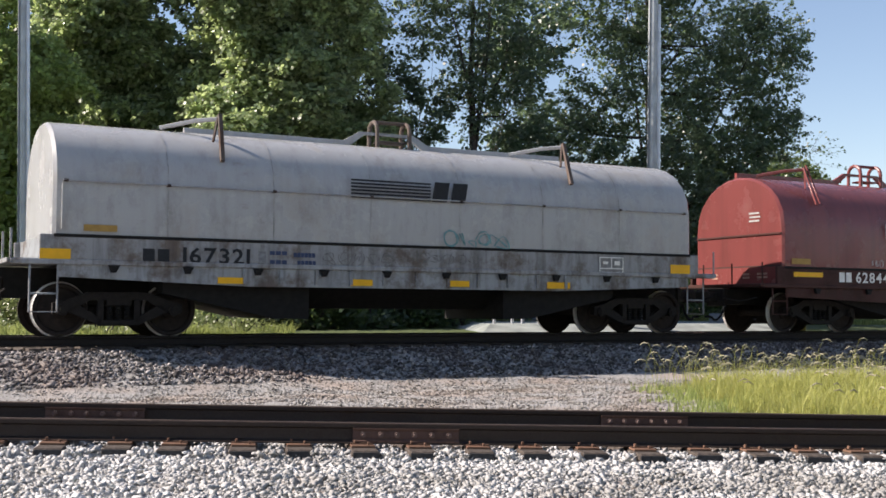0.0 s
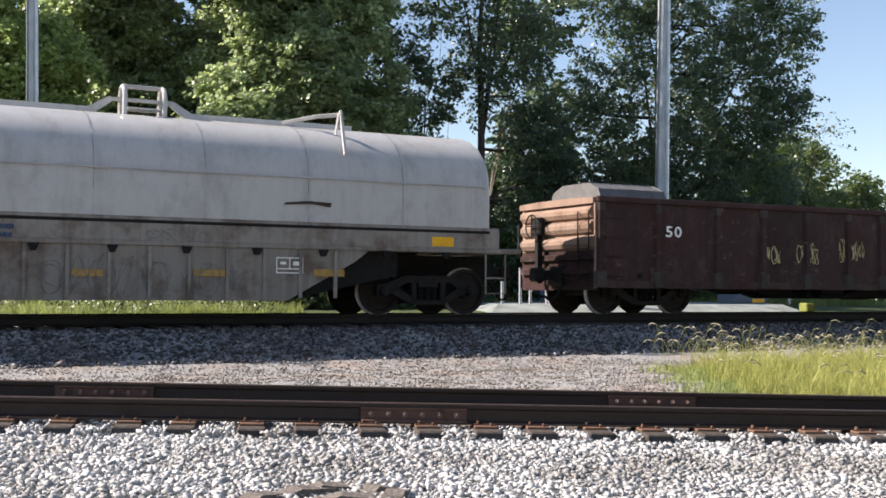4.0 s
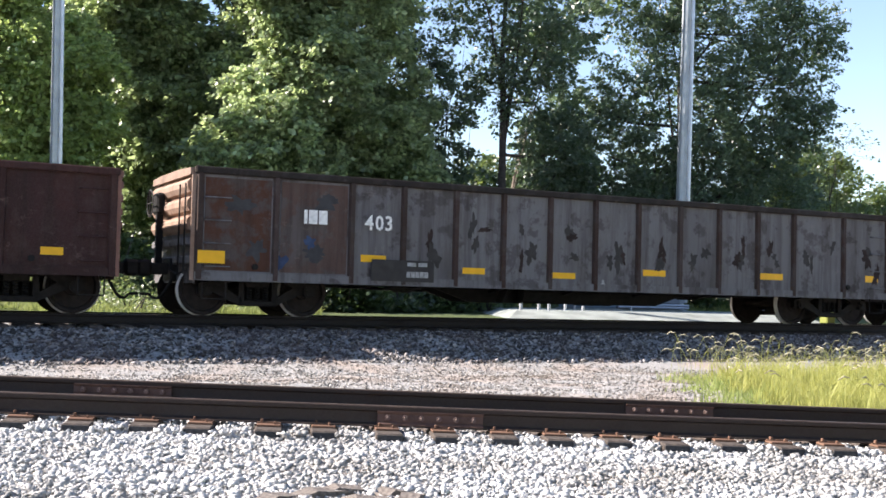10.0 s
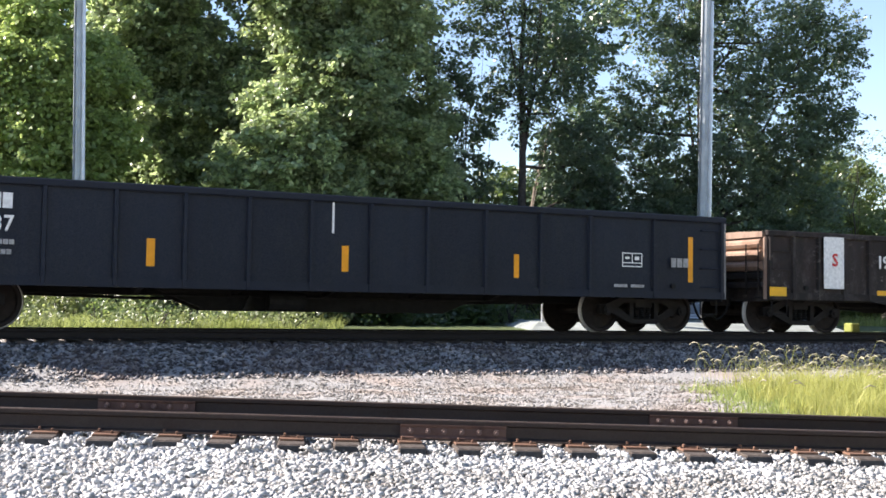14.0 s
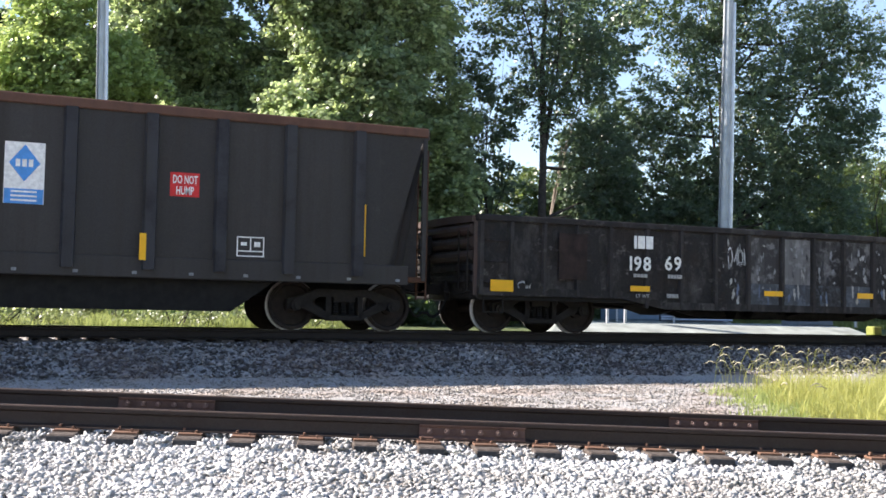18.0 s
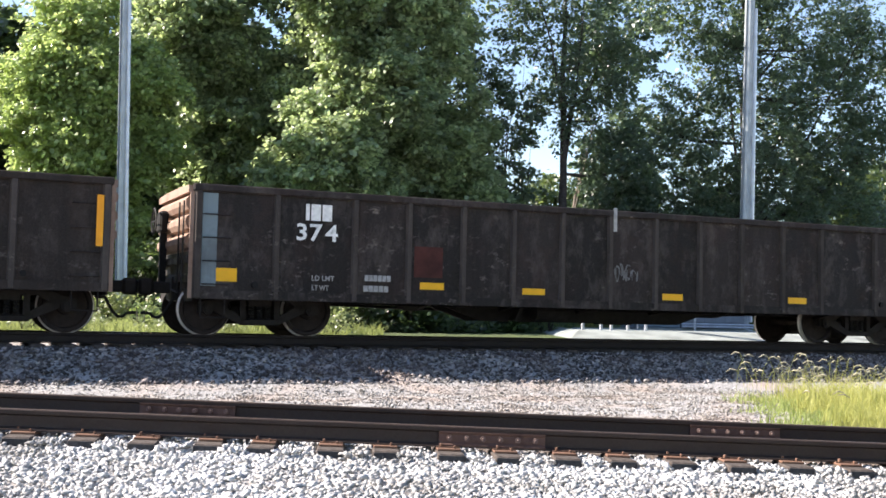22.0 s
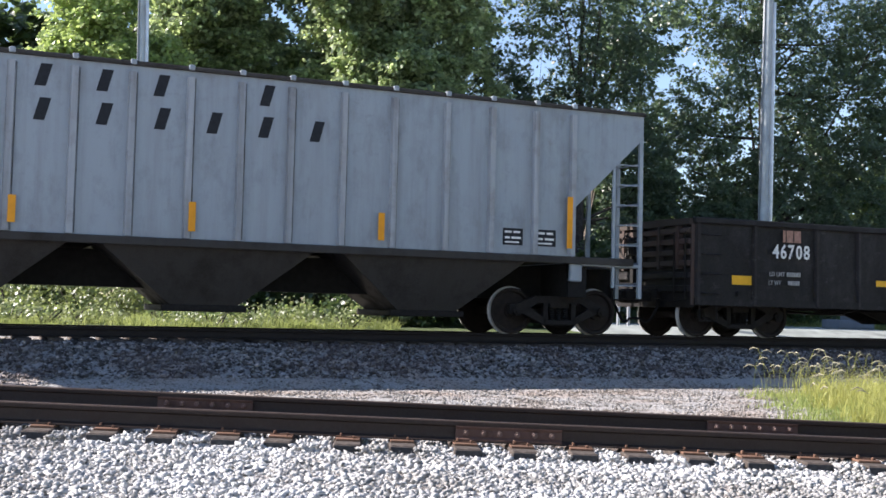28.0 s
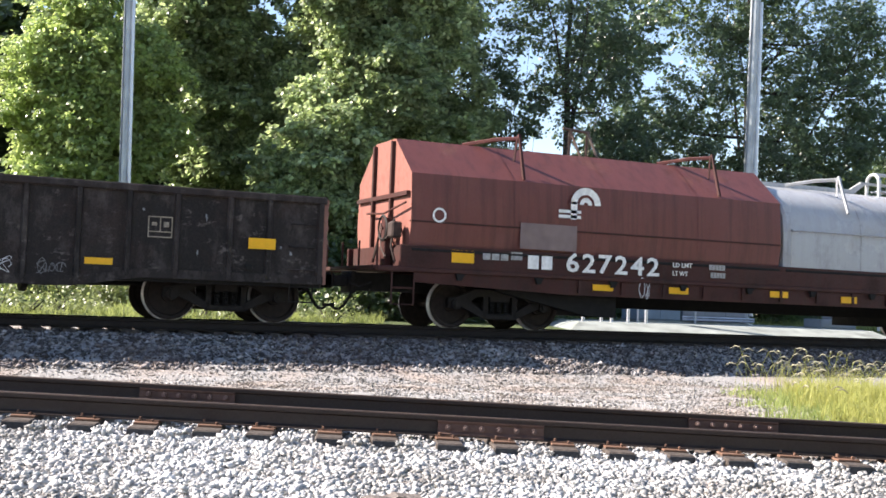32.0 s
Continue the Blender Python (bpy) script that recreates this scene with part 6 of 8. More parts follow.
for a, b in zip(POSTS[3:-1], POSTS[4:]):
    for _ in range(3):
        w, h = rb.uniform(0.2, 0.55), rb.uniform(0.2, 0.7)
        blot(car, rb.uniform(a + 0.12 + w * 0.55, b - 0.12 - w * 0.55) if b - a > w * 1.1 + 0.24 else (a + b) / 2, rb.uniform(1.15, 1.85), w * 0.8, h, rb.choice((M_RUSTPANEL, M_DARKPANEL, M_DARKPANEL)), rb.randint(0, 9999), "bare_patch")
for x, z, w, h in ((0.8, 1.95, 0.7, 0.5), (1.1, 1.2, 0.5, 0.5), (2.2, 1.15, 0.8, 0.35), (2.4, 2.1, 0.7, 0.4)):
    blot(car, x, z, w, h, M_SLATE, int(x * 100), "grey_patch")
for x, z in ((1.55, 0.95), (2.1, 1.35)):
    blot(car, x, z, 0.35, 0.4, M_SPRAYBLUE, int(x * 90), "blue_patch")

FACE[0] = 0.0
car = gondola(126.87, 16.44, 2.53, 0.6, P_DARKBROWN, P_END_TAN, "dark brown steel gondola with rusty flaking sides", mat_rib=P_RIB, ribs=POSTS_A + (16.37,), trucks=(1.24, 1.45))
mark(car, 0.28, 1.06, 0.48, 0.22, M_YELLOW)
mark(car, 3.41, 0.80, 0.48, 0.12, M_YELLOW)
mark(car, 6.35, 1.04, 0.46, 0.12, M_YELLOW)
mark(car, 9.87, 1.04, 0.52, 0.12, M_YELLOW)
mark(car, 12.97, 1.07, 0.47, 0.13, M_YELLOW)
mark(car, 16.03, 1.07, 0.39, 0.18, M_YELLOW)
blocks(car, 1.74, 1.89, 0.24, (0.092, 0.196, 0.196), 0.045, M_FADEGOLD)
lettering(car, "482", 1.65, 1.51, 0.24, M_FADEGOLD, width=0.82)
mark(car, 2.03, 0.93, 1.24, 0.36, M_NAVYPANEL, name="painted_panel", y=SIDE - 0.074)
lettering(car, "LD LMT", 1.49, 0.99, 0.09, M_DIMWHITE, width=0.37)
lettering(car, "LT WT", 1.50, 0.81, 0.09, M_DIMWHITE, width=0.30)
blocks(car, 1.96, 0.99, 0.10, (0.073, 0.073, 0.073, 0.073, 0.073, 0.073), 0.012, M_DIMWHITE)
blocks(car, 2.02, 0.80, 0.10, (0.074, 0.074, 0.074, 0.074, 0.074), 0.013, M_DIMWHITE)
data_box(car, 12.78, 1.29, 0.52, 0.36, M_DIMWHITE)
mark(car, 8.23, 2.19, 0.06, 0.71, M_DIMWHITE, name="paint_run")
arrow(car, 7.76, 0.7, 1.1, M_DIMWHITE)
scribble(car, 5.26, 0.83, 0.33, 0.16, M_SCRIBBLE["white"], 95, 2, 0.02)

FACE[0] = 0.0
car = gondola(144.77, 16.94, 2.47, 0.72, P_BLUE, P_END_GREY, "clean dark blue steel gondola with orange strips", ribs=POSTS_C + (16.87,), trucks=(1.48, 1.73), end="grid", rib_w=0.1)
mark(car, 0.80, 1.56, 0.11, 0.96, M_ORANGE)
mark(car, 4.83, 1.32, 0.14, 0.47, M_ORANGE)
mark(car, 8.33, 1.32, 0.13, 0.47, M_ORANGE)
mark(car, 11.89, 1.29, 0.11, 0.46, M_ORANGE)
mark(car, 16.07, 1.54, 0.12, 0.95, M_ORANGE)
blocks(car, 2.20, 1.95, 0.25, (0.057, 0.15, 0.15), 0.024, M_WHITE)
lettering(car, "937", 2.14, 1.59, 0.25, M_WHITE, width=0.50)
blocks(car, 2.12, 1.37, 0.08, (0.077, 0.077, 0.077, 0.077, 0.077, 0.077), 0.013, M_DIMWHITE)
blocks(car, 2.10, 1.21, 0.08, (0.075, 0.075, 0.075, 0.075, 0.075, 0.075), 0.012, M_DIMWHITE)
blocks(car, 2.02, 0.99, 0.03, (0.402,), 0.000, M_DIMWHITE)
data_box(car, 14.35, 1.35, 0.49, 0.29, M_WHITE)
mark(car, 8.09, 2.11, 0.04, 0.67, M_WHITE, name="paint_run")
blocks(car, 14.11, 0.93, 0.06, (0.322, 0.322), 0.088, M_DIMWHITE)
blocks(car, 15.52, 1.37, 0.19, (0.127, 0.127, 0.127), 0.026, M_DIMWHITE)

FACE[0] = 0.0
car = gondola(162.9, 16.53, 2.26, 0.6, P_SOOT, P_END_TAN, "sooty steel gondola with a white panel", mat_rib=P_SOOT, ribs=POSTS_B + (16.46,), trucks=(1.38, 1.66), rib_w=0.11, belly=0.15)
mark(car, 1.86, 1.59, 0.59, 1.16, M_WHITE, name="painted_panel")
lettering(car, "S", 1.79, 1.52, 0.28, M_RED, y=SIDE - 0.088, width=0.17)
blocks(car, 3.50, 1.85, 0.24, (0.078, 0.203, 0.203), 0.106, M_WHITE)
lettering(car, "190", 3.22, 1.51, 0.28, M_WHITE, width=0.59)
lettering(car, "25", 4.02, 1.51, 0.28, M_WHITE, width=0.43)
mark(car, 0.25, 0.92, 0.47, 0.20, M_YELLOW)
mark(car, 3.45, 0.94, 0.44, 0.11, M_YELLOW)
mark(car, 6.81, 0.94, 0.46, 0.11, M_YELLOW)
mark(car, 12.76, 0.94, 0.47, 0.11, M_YELLOW)
mark(car, 16.03, 0.90, 0.45, 0.20, M_YELLOW)
data_box(car, 12.56, 1.16, 0.53, 0.33, M_DIMWHITE)
blocks(car, 15.07, 1.26, 0.06, (0.139, 0.139, 0.139, 0.139), 0.025, M_GREYMARK)
blocks(car, 15.08, 1.14, 0.06, (0.144, 0.144, 0.144, 0.144), 0.026, M_GREYMARK)
mark(car, 13.67, 0.85, 0.22, 0.05, M_DIMWHITE, name="label_plate")

FACE[0] = 0.0
car = tub_car()
POSTS[:] = []
lettering(car, "1674", 1.17, 2.11, 0.29, M_WHITE, width=0.88)
blocks(car, 1.17, 2.59, 0.31, (0.22, 0.2, 0.2, 0.22), 0.04, M_WHITE)
blocks(car, 1.18, 1.81, 0.07, (0.2, 0.2, 0.3), 0.04, M_DIMWHITE)
blocks(car, 1.23, 1.64, 0.07, (0.1, 0.2, 0.32), 0.04, M_DIMWHITE)
for a, w in ((3.93, 0.54), (10.34, 0.5)):
    sign = mark(car, a + w / 2, 2.47, w, 0.41, M_RED, name="warning_sign")
    lettering(sign, "DO NOT", a + 0.04, 2.49, 0.14, M_WHITE, y=SIDE - 0.014, width=w - 0.08)
    lettering(sign, "HUMP", a + 0.1, 2.3, 0.14, M_WHITE, y=SIDE - 0.014, width=w - 0.2)
placard = mark(car, 8.0, 2.5, 0.62, 1.0, M_WHITE, name="placard")
part("diamond", Shape().prism([(8.0, 2.36), (8.24, 2.66), (8.0, 2.96), (7.76, 2.66)], "y", SIDE - 0.016, SIDE - 0.009), M_BLUE, placard)
mark(placard, 8.0, 2.12, 0.6, 0.24, M_BLUE, y=SIDE - 0.016, name="placard_foot")
blocks(placard, 7.86, 2.6, 0.12, (0.07, 0.07, 0.07), 0.03, M_WHITE, y=SIDE - 0.022)
for z in (2.18, 2.11, 2.04):
    blocks(placard, 7.8, z, 0.03, (0.4,), 0.0, M_WHITE, y=SIDE - 0.022)
data_box(car, 11.52, 1.28, 0.49, 0.35, M_WHITE)
for x, z in ((4.78, 1.4), (7.33, 1.38), (9.9, 1.38)):
    mark(car, x, z, 0.11, 0.45, M_YELLOW, y=SIDE - 0.108)
mark(car, 13.85, 1.84, 0.1, 0.95, M_YELLOW, y=SIDE - 0.01)

FACE[0] = 0.0
car = gondola(197.18, 16.8, 2.27, 0.52, P_BLACK, P_END_DARK, "black steel gondola with peeling painted lettering", mat_rib=P_RIB_BLACK, ribs=POSTS_B + (16.73,), trucks=(1.65, 1.5), rib_w=0.11, belly=0.2)
for a, b in zip(POSTS[8:12], POSTS[9:13]):
    part("peeling_panel", Shape().box(a + 0.075, b - 0.075, SIDE - 0.0066, SIDE, 1.12, 2.1), P_PEEL, car, "peeling white and grey painted panel")
    part("peeling_panel", Shape().box(a + 0.075, b - 0.075, SIDE - 0.0066, SIDE, 0.66, 1.12), P_PEEL_BLUE, car, "peeling blue-grey painted panel")
for a, b in zip(POSTS[12:18], POSTS[13:19]):
    part("speckled_panel", Shape().box(a + 0.075, b - 0.075, SIDE - 0.0066, SIDE, 0.75, 2.1), P_SPECKLE, car)
blocks(car, 3.49, 1.74, 0.26, (0.064, 0.169, 0.169), 0.027, M_WHITE)
lettering(car, "198", 3.39, 1.30, 0.28, M_WHITE, width=0.51)
lettering(car, "69", 4.24, 1.33, 0.28, M_WHITE, width=0.41)
mark(car, 3.65, 0.93, 0.47, 0.11, M_YELLOW)
mark(car, 7.06, 0.91, 0.50, 0.11, M_YELLOW)
mark(car, 9.65, 0.92, 0.46, 0.12, M_YELLOW)
mark(car, 13.12, 0.93, 0.53, 0.12, M_YELLOW)
mark(car, 16.36, 0.88, 0.41, 0.17, M_YELLOW)
mark(car, 0.50, 0.91, 0.49, 0.22, M_YELLOW)
scribble(car, 5.89, 1.42, 0.53, 0.49, M_SCRIBBLE["white"], 129, 4, 0.025)
lettering(car, "LT WT", 3.54, 0.75, 0.07, M_DIMWHITE, width=0.32)
blocks(car, 4.30, 0.76, 0.08, (0.05, 0.05, 0.05, 0.05, 0.05), 0.008, M_DIMWHITE)
blocks(car, 3.48, 1.16, 0.07, (0.074, 0.074, 0.074, 0.074), 0.013, M_DIMWHITE)
blocks(car, 4.32, 1.16, 0.08, (0.061, 0.061, 0.061, 0.061, 0.061), 0.010, M_DIMWHITE)
mark(car, 2.07, 1.52, 0.64, 0.91, M_RUSTPANEL, name="rust_panel")
scribble(car, 0.88, 0.77, 0.40, 0.27, M_SCRIBBLE["white"], 135, 2, 0.03)
rb = random.Random(302)
for a, b in zip(POSTS[7:18], POSTS[8:19]):
    for _ in range(12 if a < 11 else 6):
        w, h = rb.uniform(0.03, 0.13), rb.uniform(0.05, 0.4) * rb.uniform(0.4, 1.0)
        blot(car, rb.uniform(a + 0.1 + w / 2, b - 0.1 - w / 2), rb.uniform(0.95, 2.0), w, h, rb.choice((M_DIMWHITE, M_GREYMARK, M_GREYMARK, M_BLACK)), rb.randint(0, 9999), "paint_flake")
    for _ in range(3 if a < 11 else 0):
        blot(car, rb.uniform(a + 0.2, b - 0.2), rb.uniform(0.72, 1.0), 0.1, 0.34, rb.choice((M_BLUEFLAKE, M_DIMWHITE)), rb.randint(0, 9999), "paint_flake")

FACE[0] = 0.0
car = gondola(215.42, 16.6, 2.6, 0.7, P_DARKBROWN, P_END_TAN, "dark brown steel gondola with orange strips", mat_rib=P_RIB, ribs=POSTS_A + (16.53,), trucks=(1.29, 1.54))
mark(car, -0.03, 1.64, 0.11, 0.92, M_ORANGE)
mark(car, 2.88, 1.54, 0.11, 0.47, M_ORANGE)
mark(car, 6.11, 1.61, 0.11, 0.48, M_ORANGE)
mark(car, 8.23, 1.63, 0.12, 0.47, M_ORANGE)
mark(car, 10.33, 1.62, 0.13, 0.49, M_ORANGE)
mark(car, 13.61, 1.63, 0.12, 0.49, M_ORANGE)
mark(car, 16.42, 1.87, 0.11, 0.85, M_ORANGE)
mark(car, 2.03, 2.01, 1.05, 0.90, M_NAVYPANEL, name="painted_panel")
blocks(car, 1.92, 2.03, 0.26, (0.069, 0.182, 0.182), 0.030, M_WHITE, y=SIDE - 0.084)
lettering(car, "3081", 1.84, 1.75, 0.24, M_WHITE, width=0.66, y=SIDE - 0.084)
lettering(car, "LD LMT", 2.25, 1.11, 0.10, M_DIMWHITE, width=0.41, y=SIDE - 0.084)
lettering(car, "LT WT", 2.25, 0.93, 0.10, M_DIMWHITE, width=0.34, y=SIDE - 0.084)
blocks(car, 3.09, 1.08, 0.11, (0.077, 0.077, 0.077, 0.077, 0.077), 0.013, M_DIMWHITE, y=SIDE - 0.084)
blocks(car, 3.15, 0.93, 0.10, (0.086, 0.086, 0.086, 0.086), 0.016, M_DIMWHITE, y=SIDE - 0.084)
blocks(car, 4.04, 0.93, 0.09, (0.096, 0.096, 0.096, 0.096, 0.096), 0.016, M_DIMWHITE, y=SIDE - 0.084)

FACE[0] = 0.0
car = gondola(233.4, 16.6, 2.6, 0.63, P_SOOT, P_END_TAN, "sooty brown steel gondola with a pale corner post", ribs=POSTS_A + (16.53,), trucks=(1.31, 1.57), mat_rib=P_RIB)
part("corner_panel", Shape().box(0.0, 0.4, SIDE - 0.012, SIDE - 0.004, 0.85, 2.45), paint("pale_blue_corner", (0.2, 0.27, 0.3), (0.12, 0.14, 0.15), 0.5), car, "pale blue painted corner")
mark(car, 0.52, 1.05, 0.49, 0.23, M_YELLOW)
mark(car, 4.43, 0.97, 0.48, 0.13, M_YELLOW)
mark(car, 6.56, 0.93, 0.49, 0.12, M_YELLOW)
mark(car, 9.75, 0.91, 0.49, 0.13, M_YELLOW)
mark(car, 12.94, 0.92, 0.49, 0.13, M_YELLOW)
mark(car, 16.11, 0.98, 0.41, 0.21, M_YELLOW)
blocks(car, 1.95, 2.06, 0.29, (0.068, 0.178, 0.178), 0.029, M_WHITE)
lettering(car, "374", 1.79, 1.71, 0.29, M_WHITE, width=0.76)
lettering(car, "LD LMT", 2.08, 1.00, 0.09, M_DIMWHITE, width=0.42)
lettering(car, "LT WT", 2.09, 0.83, 0.09, M_DIMWHITE, width=0.31)
blocks(car, 3.08, 1.02, 0.11, (0.073, 0.073, 0.073, 0.073, 0.073, 0.073), 0.012, M_DIMWHITE)
blocks(car, 3.06, 0.83, 0.11, (0.084, 0.084, 0.084, 0.084, 0.084), 0.014, M_DIMWHITE)
mark(car, 8.33, 2.41, 0.08, 0.47, M_DIMWHITE, name="paint_run")
mark(car, 4.35, 1.41, 0.57, 0.57, M_OXIDE, name="rust_panel")
scribble(car, 8.36, 1.17, 0.54, 0.39, M_SCRIBBLE["grey"], 154, 4, 0.05)

FACE[0] = 0.0
car = gondola(251.44, 16.78, 2.47, 0.7, P_BLACK_PLAIN, P_END_TAN, "black steel gondola with a slatted pale end", mat_rib=P_RIB_BLACK, ribs=POSTS_C + (16.71,), trucks=(1.5, 1.68), end="grid", rib_w=0.1)
mark(car, 1.03, 1.30, 0.48, 0.11, M_YELLOW)
mark(car, 3.54, 0.88, 0.45, 0.11, M_YELLOW)
mark(car, 7.07, 0.86, 0.45, 0.11, M_YELLOW)
mark(car, 9.37, 0.89, 0.49, 0.12, M_YELLOW)
mark(car, 12.89, 0.90, 0.47, 0.13, M_YELLOW)
mark(car, 15.74, 1.23, 0.45, 0.22, M_YELLOW)
blocks(car, 2.04, 1.93, 0.27, (0.071, 0.186, 0.186), 0.030, M_WHITE)
lettering(car, "46713", 1.82, 1.58, 0.27, M_WHITE, width=0.88)
lettering(car, "LD LMT", 1.78, 1.30, 0.08, M_DIMWHITE, width=0.30)
blocks(car, 2.15, 1.30, 0.08, (0.054, 0.054, 0.054, 0.054, 0.054), 0.009, M_DIMWHITE)
lettering(car, "LT WT", 1.78, 1.15, 0.08, M_DIMWHITE, width=0.28)
blocks(car, 2.15, 1.15, 0.08, (0.051, 0.051, 0.051, 0.051, 0.051), 0.009, M_DIMWHITE)
scribble(car, 4.41, 0.92, 0.67, 0.90, M_SCRIBBLE["pink"], 162, 3, 0.03)
scribble(car, 5.55, 0.86, 0.70, 1.02, M_SCRIBBLE["pink"], 163, 3, 0.03)
scribble(car, 6.74, 1.11, 0.67, 0.83, M_SCRIBBLE["pink"], 164, 3, 0.03)
scribble(car, 0.64, 0.97, 0.57, 0.78, M_SCRIBBLE["teal"], 165, 4, 0.03)

FACE[0] = 0.0
car = gondola(269.5, 17.0, 2.4, 0.62, P_BLACK_PLAIN, P_END_GREY, "black steel gondola with rusted panels and a slatted end", mat_rib=P_RIB_BLACK, ribs=POSTS_C + (16.93,), trucks=(1.39, 1.6), end="grid", rib_w=0.1)
for a in (4.4, 5.9, 7.4, 11.0):
    part("rust_panel", Shape().box(a, a + 0.8, SIDE - 0.0065, SIDE, 1.0, 2.2), M_RUSTPANEL, car, "dull rusted panel")
mark(car, 0.24, 0.91, 0.48, 0.23, M_YELLOW)
mark(car, 3.55, 0.85, 0.47, 0.11, M_YELLOW)
mark(car, 7.07, 0.84, 0.46, 0.12, M_YELLOW)
mark(car, 9.40, 0.85, 0.45, 0.12, M_YELLOW)
mark(car, 12.87, 0.91, 0.47, 0.13, M_YELLOW)
blocks(car, 1.85, 1.90, 0.26, (0.076, 0.2, 0.2), 0.033, M_WHITE)
lettering(car, "46725", 1.84, 1.44, 0.25, M_WHITE, width=0.99)
lettering(car, "LD LMT", 1.77, 0.93, 0.09, M_WHITE, width=0.37)
lettering(car, "LT WT", 1.78, 0.75, 0.09, M_WHITE, width=0.30)
blocks(car, 2.18, 0.92, 0.09, (0.051, 0.051, 0.051, 0.051, 0.051, 0.051), 0.008, M_WHITE)
blocks(car, 2.20, 0.75, 0.09, (0.055, 0.055, 0.055, 0.055, 0.055), 0.009, M_WHITE)
data_box(car, 14.01, 1.45, 0.53, 0.34, M_WHITE)

FACE[0] = 0.0
car = covered_hopper()
POSTS[:] = []
for x in (2.03, 2.93, 3.88, 4.86, 5.79, 6.76, 7.69, 9.51):
    letter_bar(car, x, 3.92, 0.3, 0.37, M_BLACK)
for x in (3.88, 4.83, 5.79, 6.77, 7.72, 8.6, 9.5, 10.43):
    letter_bar(car, x, 3.36, 0.3, 0.37, M_BLACK)
blocks(car, 2.7, 2.65, 0.24, (0.24, 0.22), 0.04, M_BLACK)
blocks(car, 3.5, 2.65, 0.24, (0.27, 0.25), 0.04, M_BLACK)
lettering(car, "95", 2.76, 2.2, 0.24, M_BLACK, width=0.45)
lettering(car, "39", 3.48, 2.2, 0.24, M_BLACK, width=0.42)
lettering(car, "LD LMT", 2.66, 1.82, 0.09, M_NAVY, width=0.5)
lettering(car, "LT WT", 2.66, 1.72, 0.09, M_NAVY, width=0.42)
blocks(car, 3.42, 1.8, 0.09, (0.09, 0.09, 0.09, 0.09, 0.09), 0.025, M_NAVY)
blocks(car, 3.42, 1.69, 0.09, (0.09, 0.09, 0.09, 0.09), 0.025, M_NAVY)
for x, z, h in ((1.62, 2.18, 0.96), (5.4, 1.89, 0.44), (8.27, 1.91, 0.5), (11.67, 1.91, 0.5), (15.53, 2.18, 1.0)):
    mark(car, x, z, 0.12, h, M_ORANGE, y=SIDE - 0.094)
for x in (2.08, 14.35, 15.06):
    panel = mark(car, x, 1.86, 0.42, 0.32, M_BLACK, name="stencil_panel")
    blocks(panel, x - 0.17, 1.93, 0.04, (0.14, 0.14), 0.04, M_WHITE, y=SIDE - 0.014)
    blocks(panel, x - 0.17, 1.82, 0.04, (0.1, 0.2), 0.04, M_WHITE, y=SIDE - 0.014)
    blocks(panel, x - 0.17, 1.74, 0.03, (0.3,), 0.04, M_WHITE, y=SIDE - 0.014)

FACE[0] = 0.0
car = gondola(306.51, 16.99, 2.46, 0.66, P_BLACK_PLAIN, P_END_DARK, "black steel gondola with small white graffiti", mat_rib=P_RIB_BLACK, ribs=POSTS_C + (16.92,), trucks=(1.5, 1.7), end="grid", rib_w=0.1)
mark(car, 1.17, 1.20, 0.49, 0.19, M_YELLOW)
mark(car, 4.98, 1.24, 0.47, 0.13, M_YELLOW)
mark(car, 7.21, 1.15, 0.49, 0.12, M_YELLOW)
mark(car, 15.58, 1.34, 0.48, 0.20, M_YELLOW)
mark(car, 8.43, 1.13, 0.49, 0.11, M_ORANGE)
mark(car, 11.95, 1.14, 0.46, 0.11, M_ORANGE)
blocks(car, 2.16, 2.03, 0.25, (0.065, 0.171, 0.171), 0.028, M_PINKMARK)
lettering(car, "46708", 1.89, 1.69, 0.29, M_WHITE, width=0.97)
lettering(car, "LD LMT", 1.81, 1.31, 0.09, M_DIMWHITE, width=0.40)
lettering(car, "LT WT", 1.79, 1.13, 0.09, M_DIMWHITE, width=0.32)
blocks(car, 2.26, 1.31, 0.09, (0.053, 0.053, 0.053, 0.053, 0.053, 0.053), 0.009, M_DIMWHITE)
blocks(car, 2.30, 1.13, 0.09, (0.052, 0.052, 0.052, 0.052, 0.052), 0.009, M_DIMWHITE)
scribble(car, 7.97, 1.27, 0.89, 0.81, M_SCRIBBLE["white"], 192, 7, 0.02)
mark(car, 9.08, 1.98, 0.05, 0.67, M_DIMWHITE, name="paint_run")
data_box(car, 13.97, 1.09, 0.41, 0.30, M_WHITE)
mark(car, 13.05, 0.87, 0.25, 0.09, M_DIMWHITE, name="label_plate")
scribble(car, 8.09, 1.81, 0.74, 0.28, M_SCRIBBLE["white"], 196, 3, 0.03)
arrow(car, 8.57, 0.72, 0.9, M_DIMWHITE, 0.1)

FACE[0] = 0.0
car = gondola(324.73, 16.7, 2.27, 0.53, P_SOOT, P_END_RED, "sooty steel gondola with faded gold numbers", mat_rib=P_SOOT, ribs=POSTS_B + (16.63,), trucks=(1.39, 1.6), rib_w=0.11, belly=0.18)
mark(car, 1.05, 1.29, 0.47, 0.20, M_YELLOW)
mark(car, 3.49, 0.95, 0.47, 0.12, M_YELLOW)
mark(car, 6.89, 0.92, 0.49, 0.11, M_YELLOW)
mark(car, 9.49, 0.93, 0.48, 0.12, M_YELLOW)
mark(car, 12.85, 0.95, 0.45, 0.11, M_YELLOW)
mark(car, 15.57, 1.38, 0.48, 0.19, M_YELLOW)
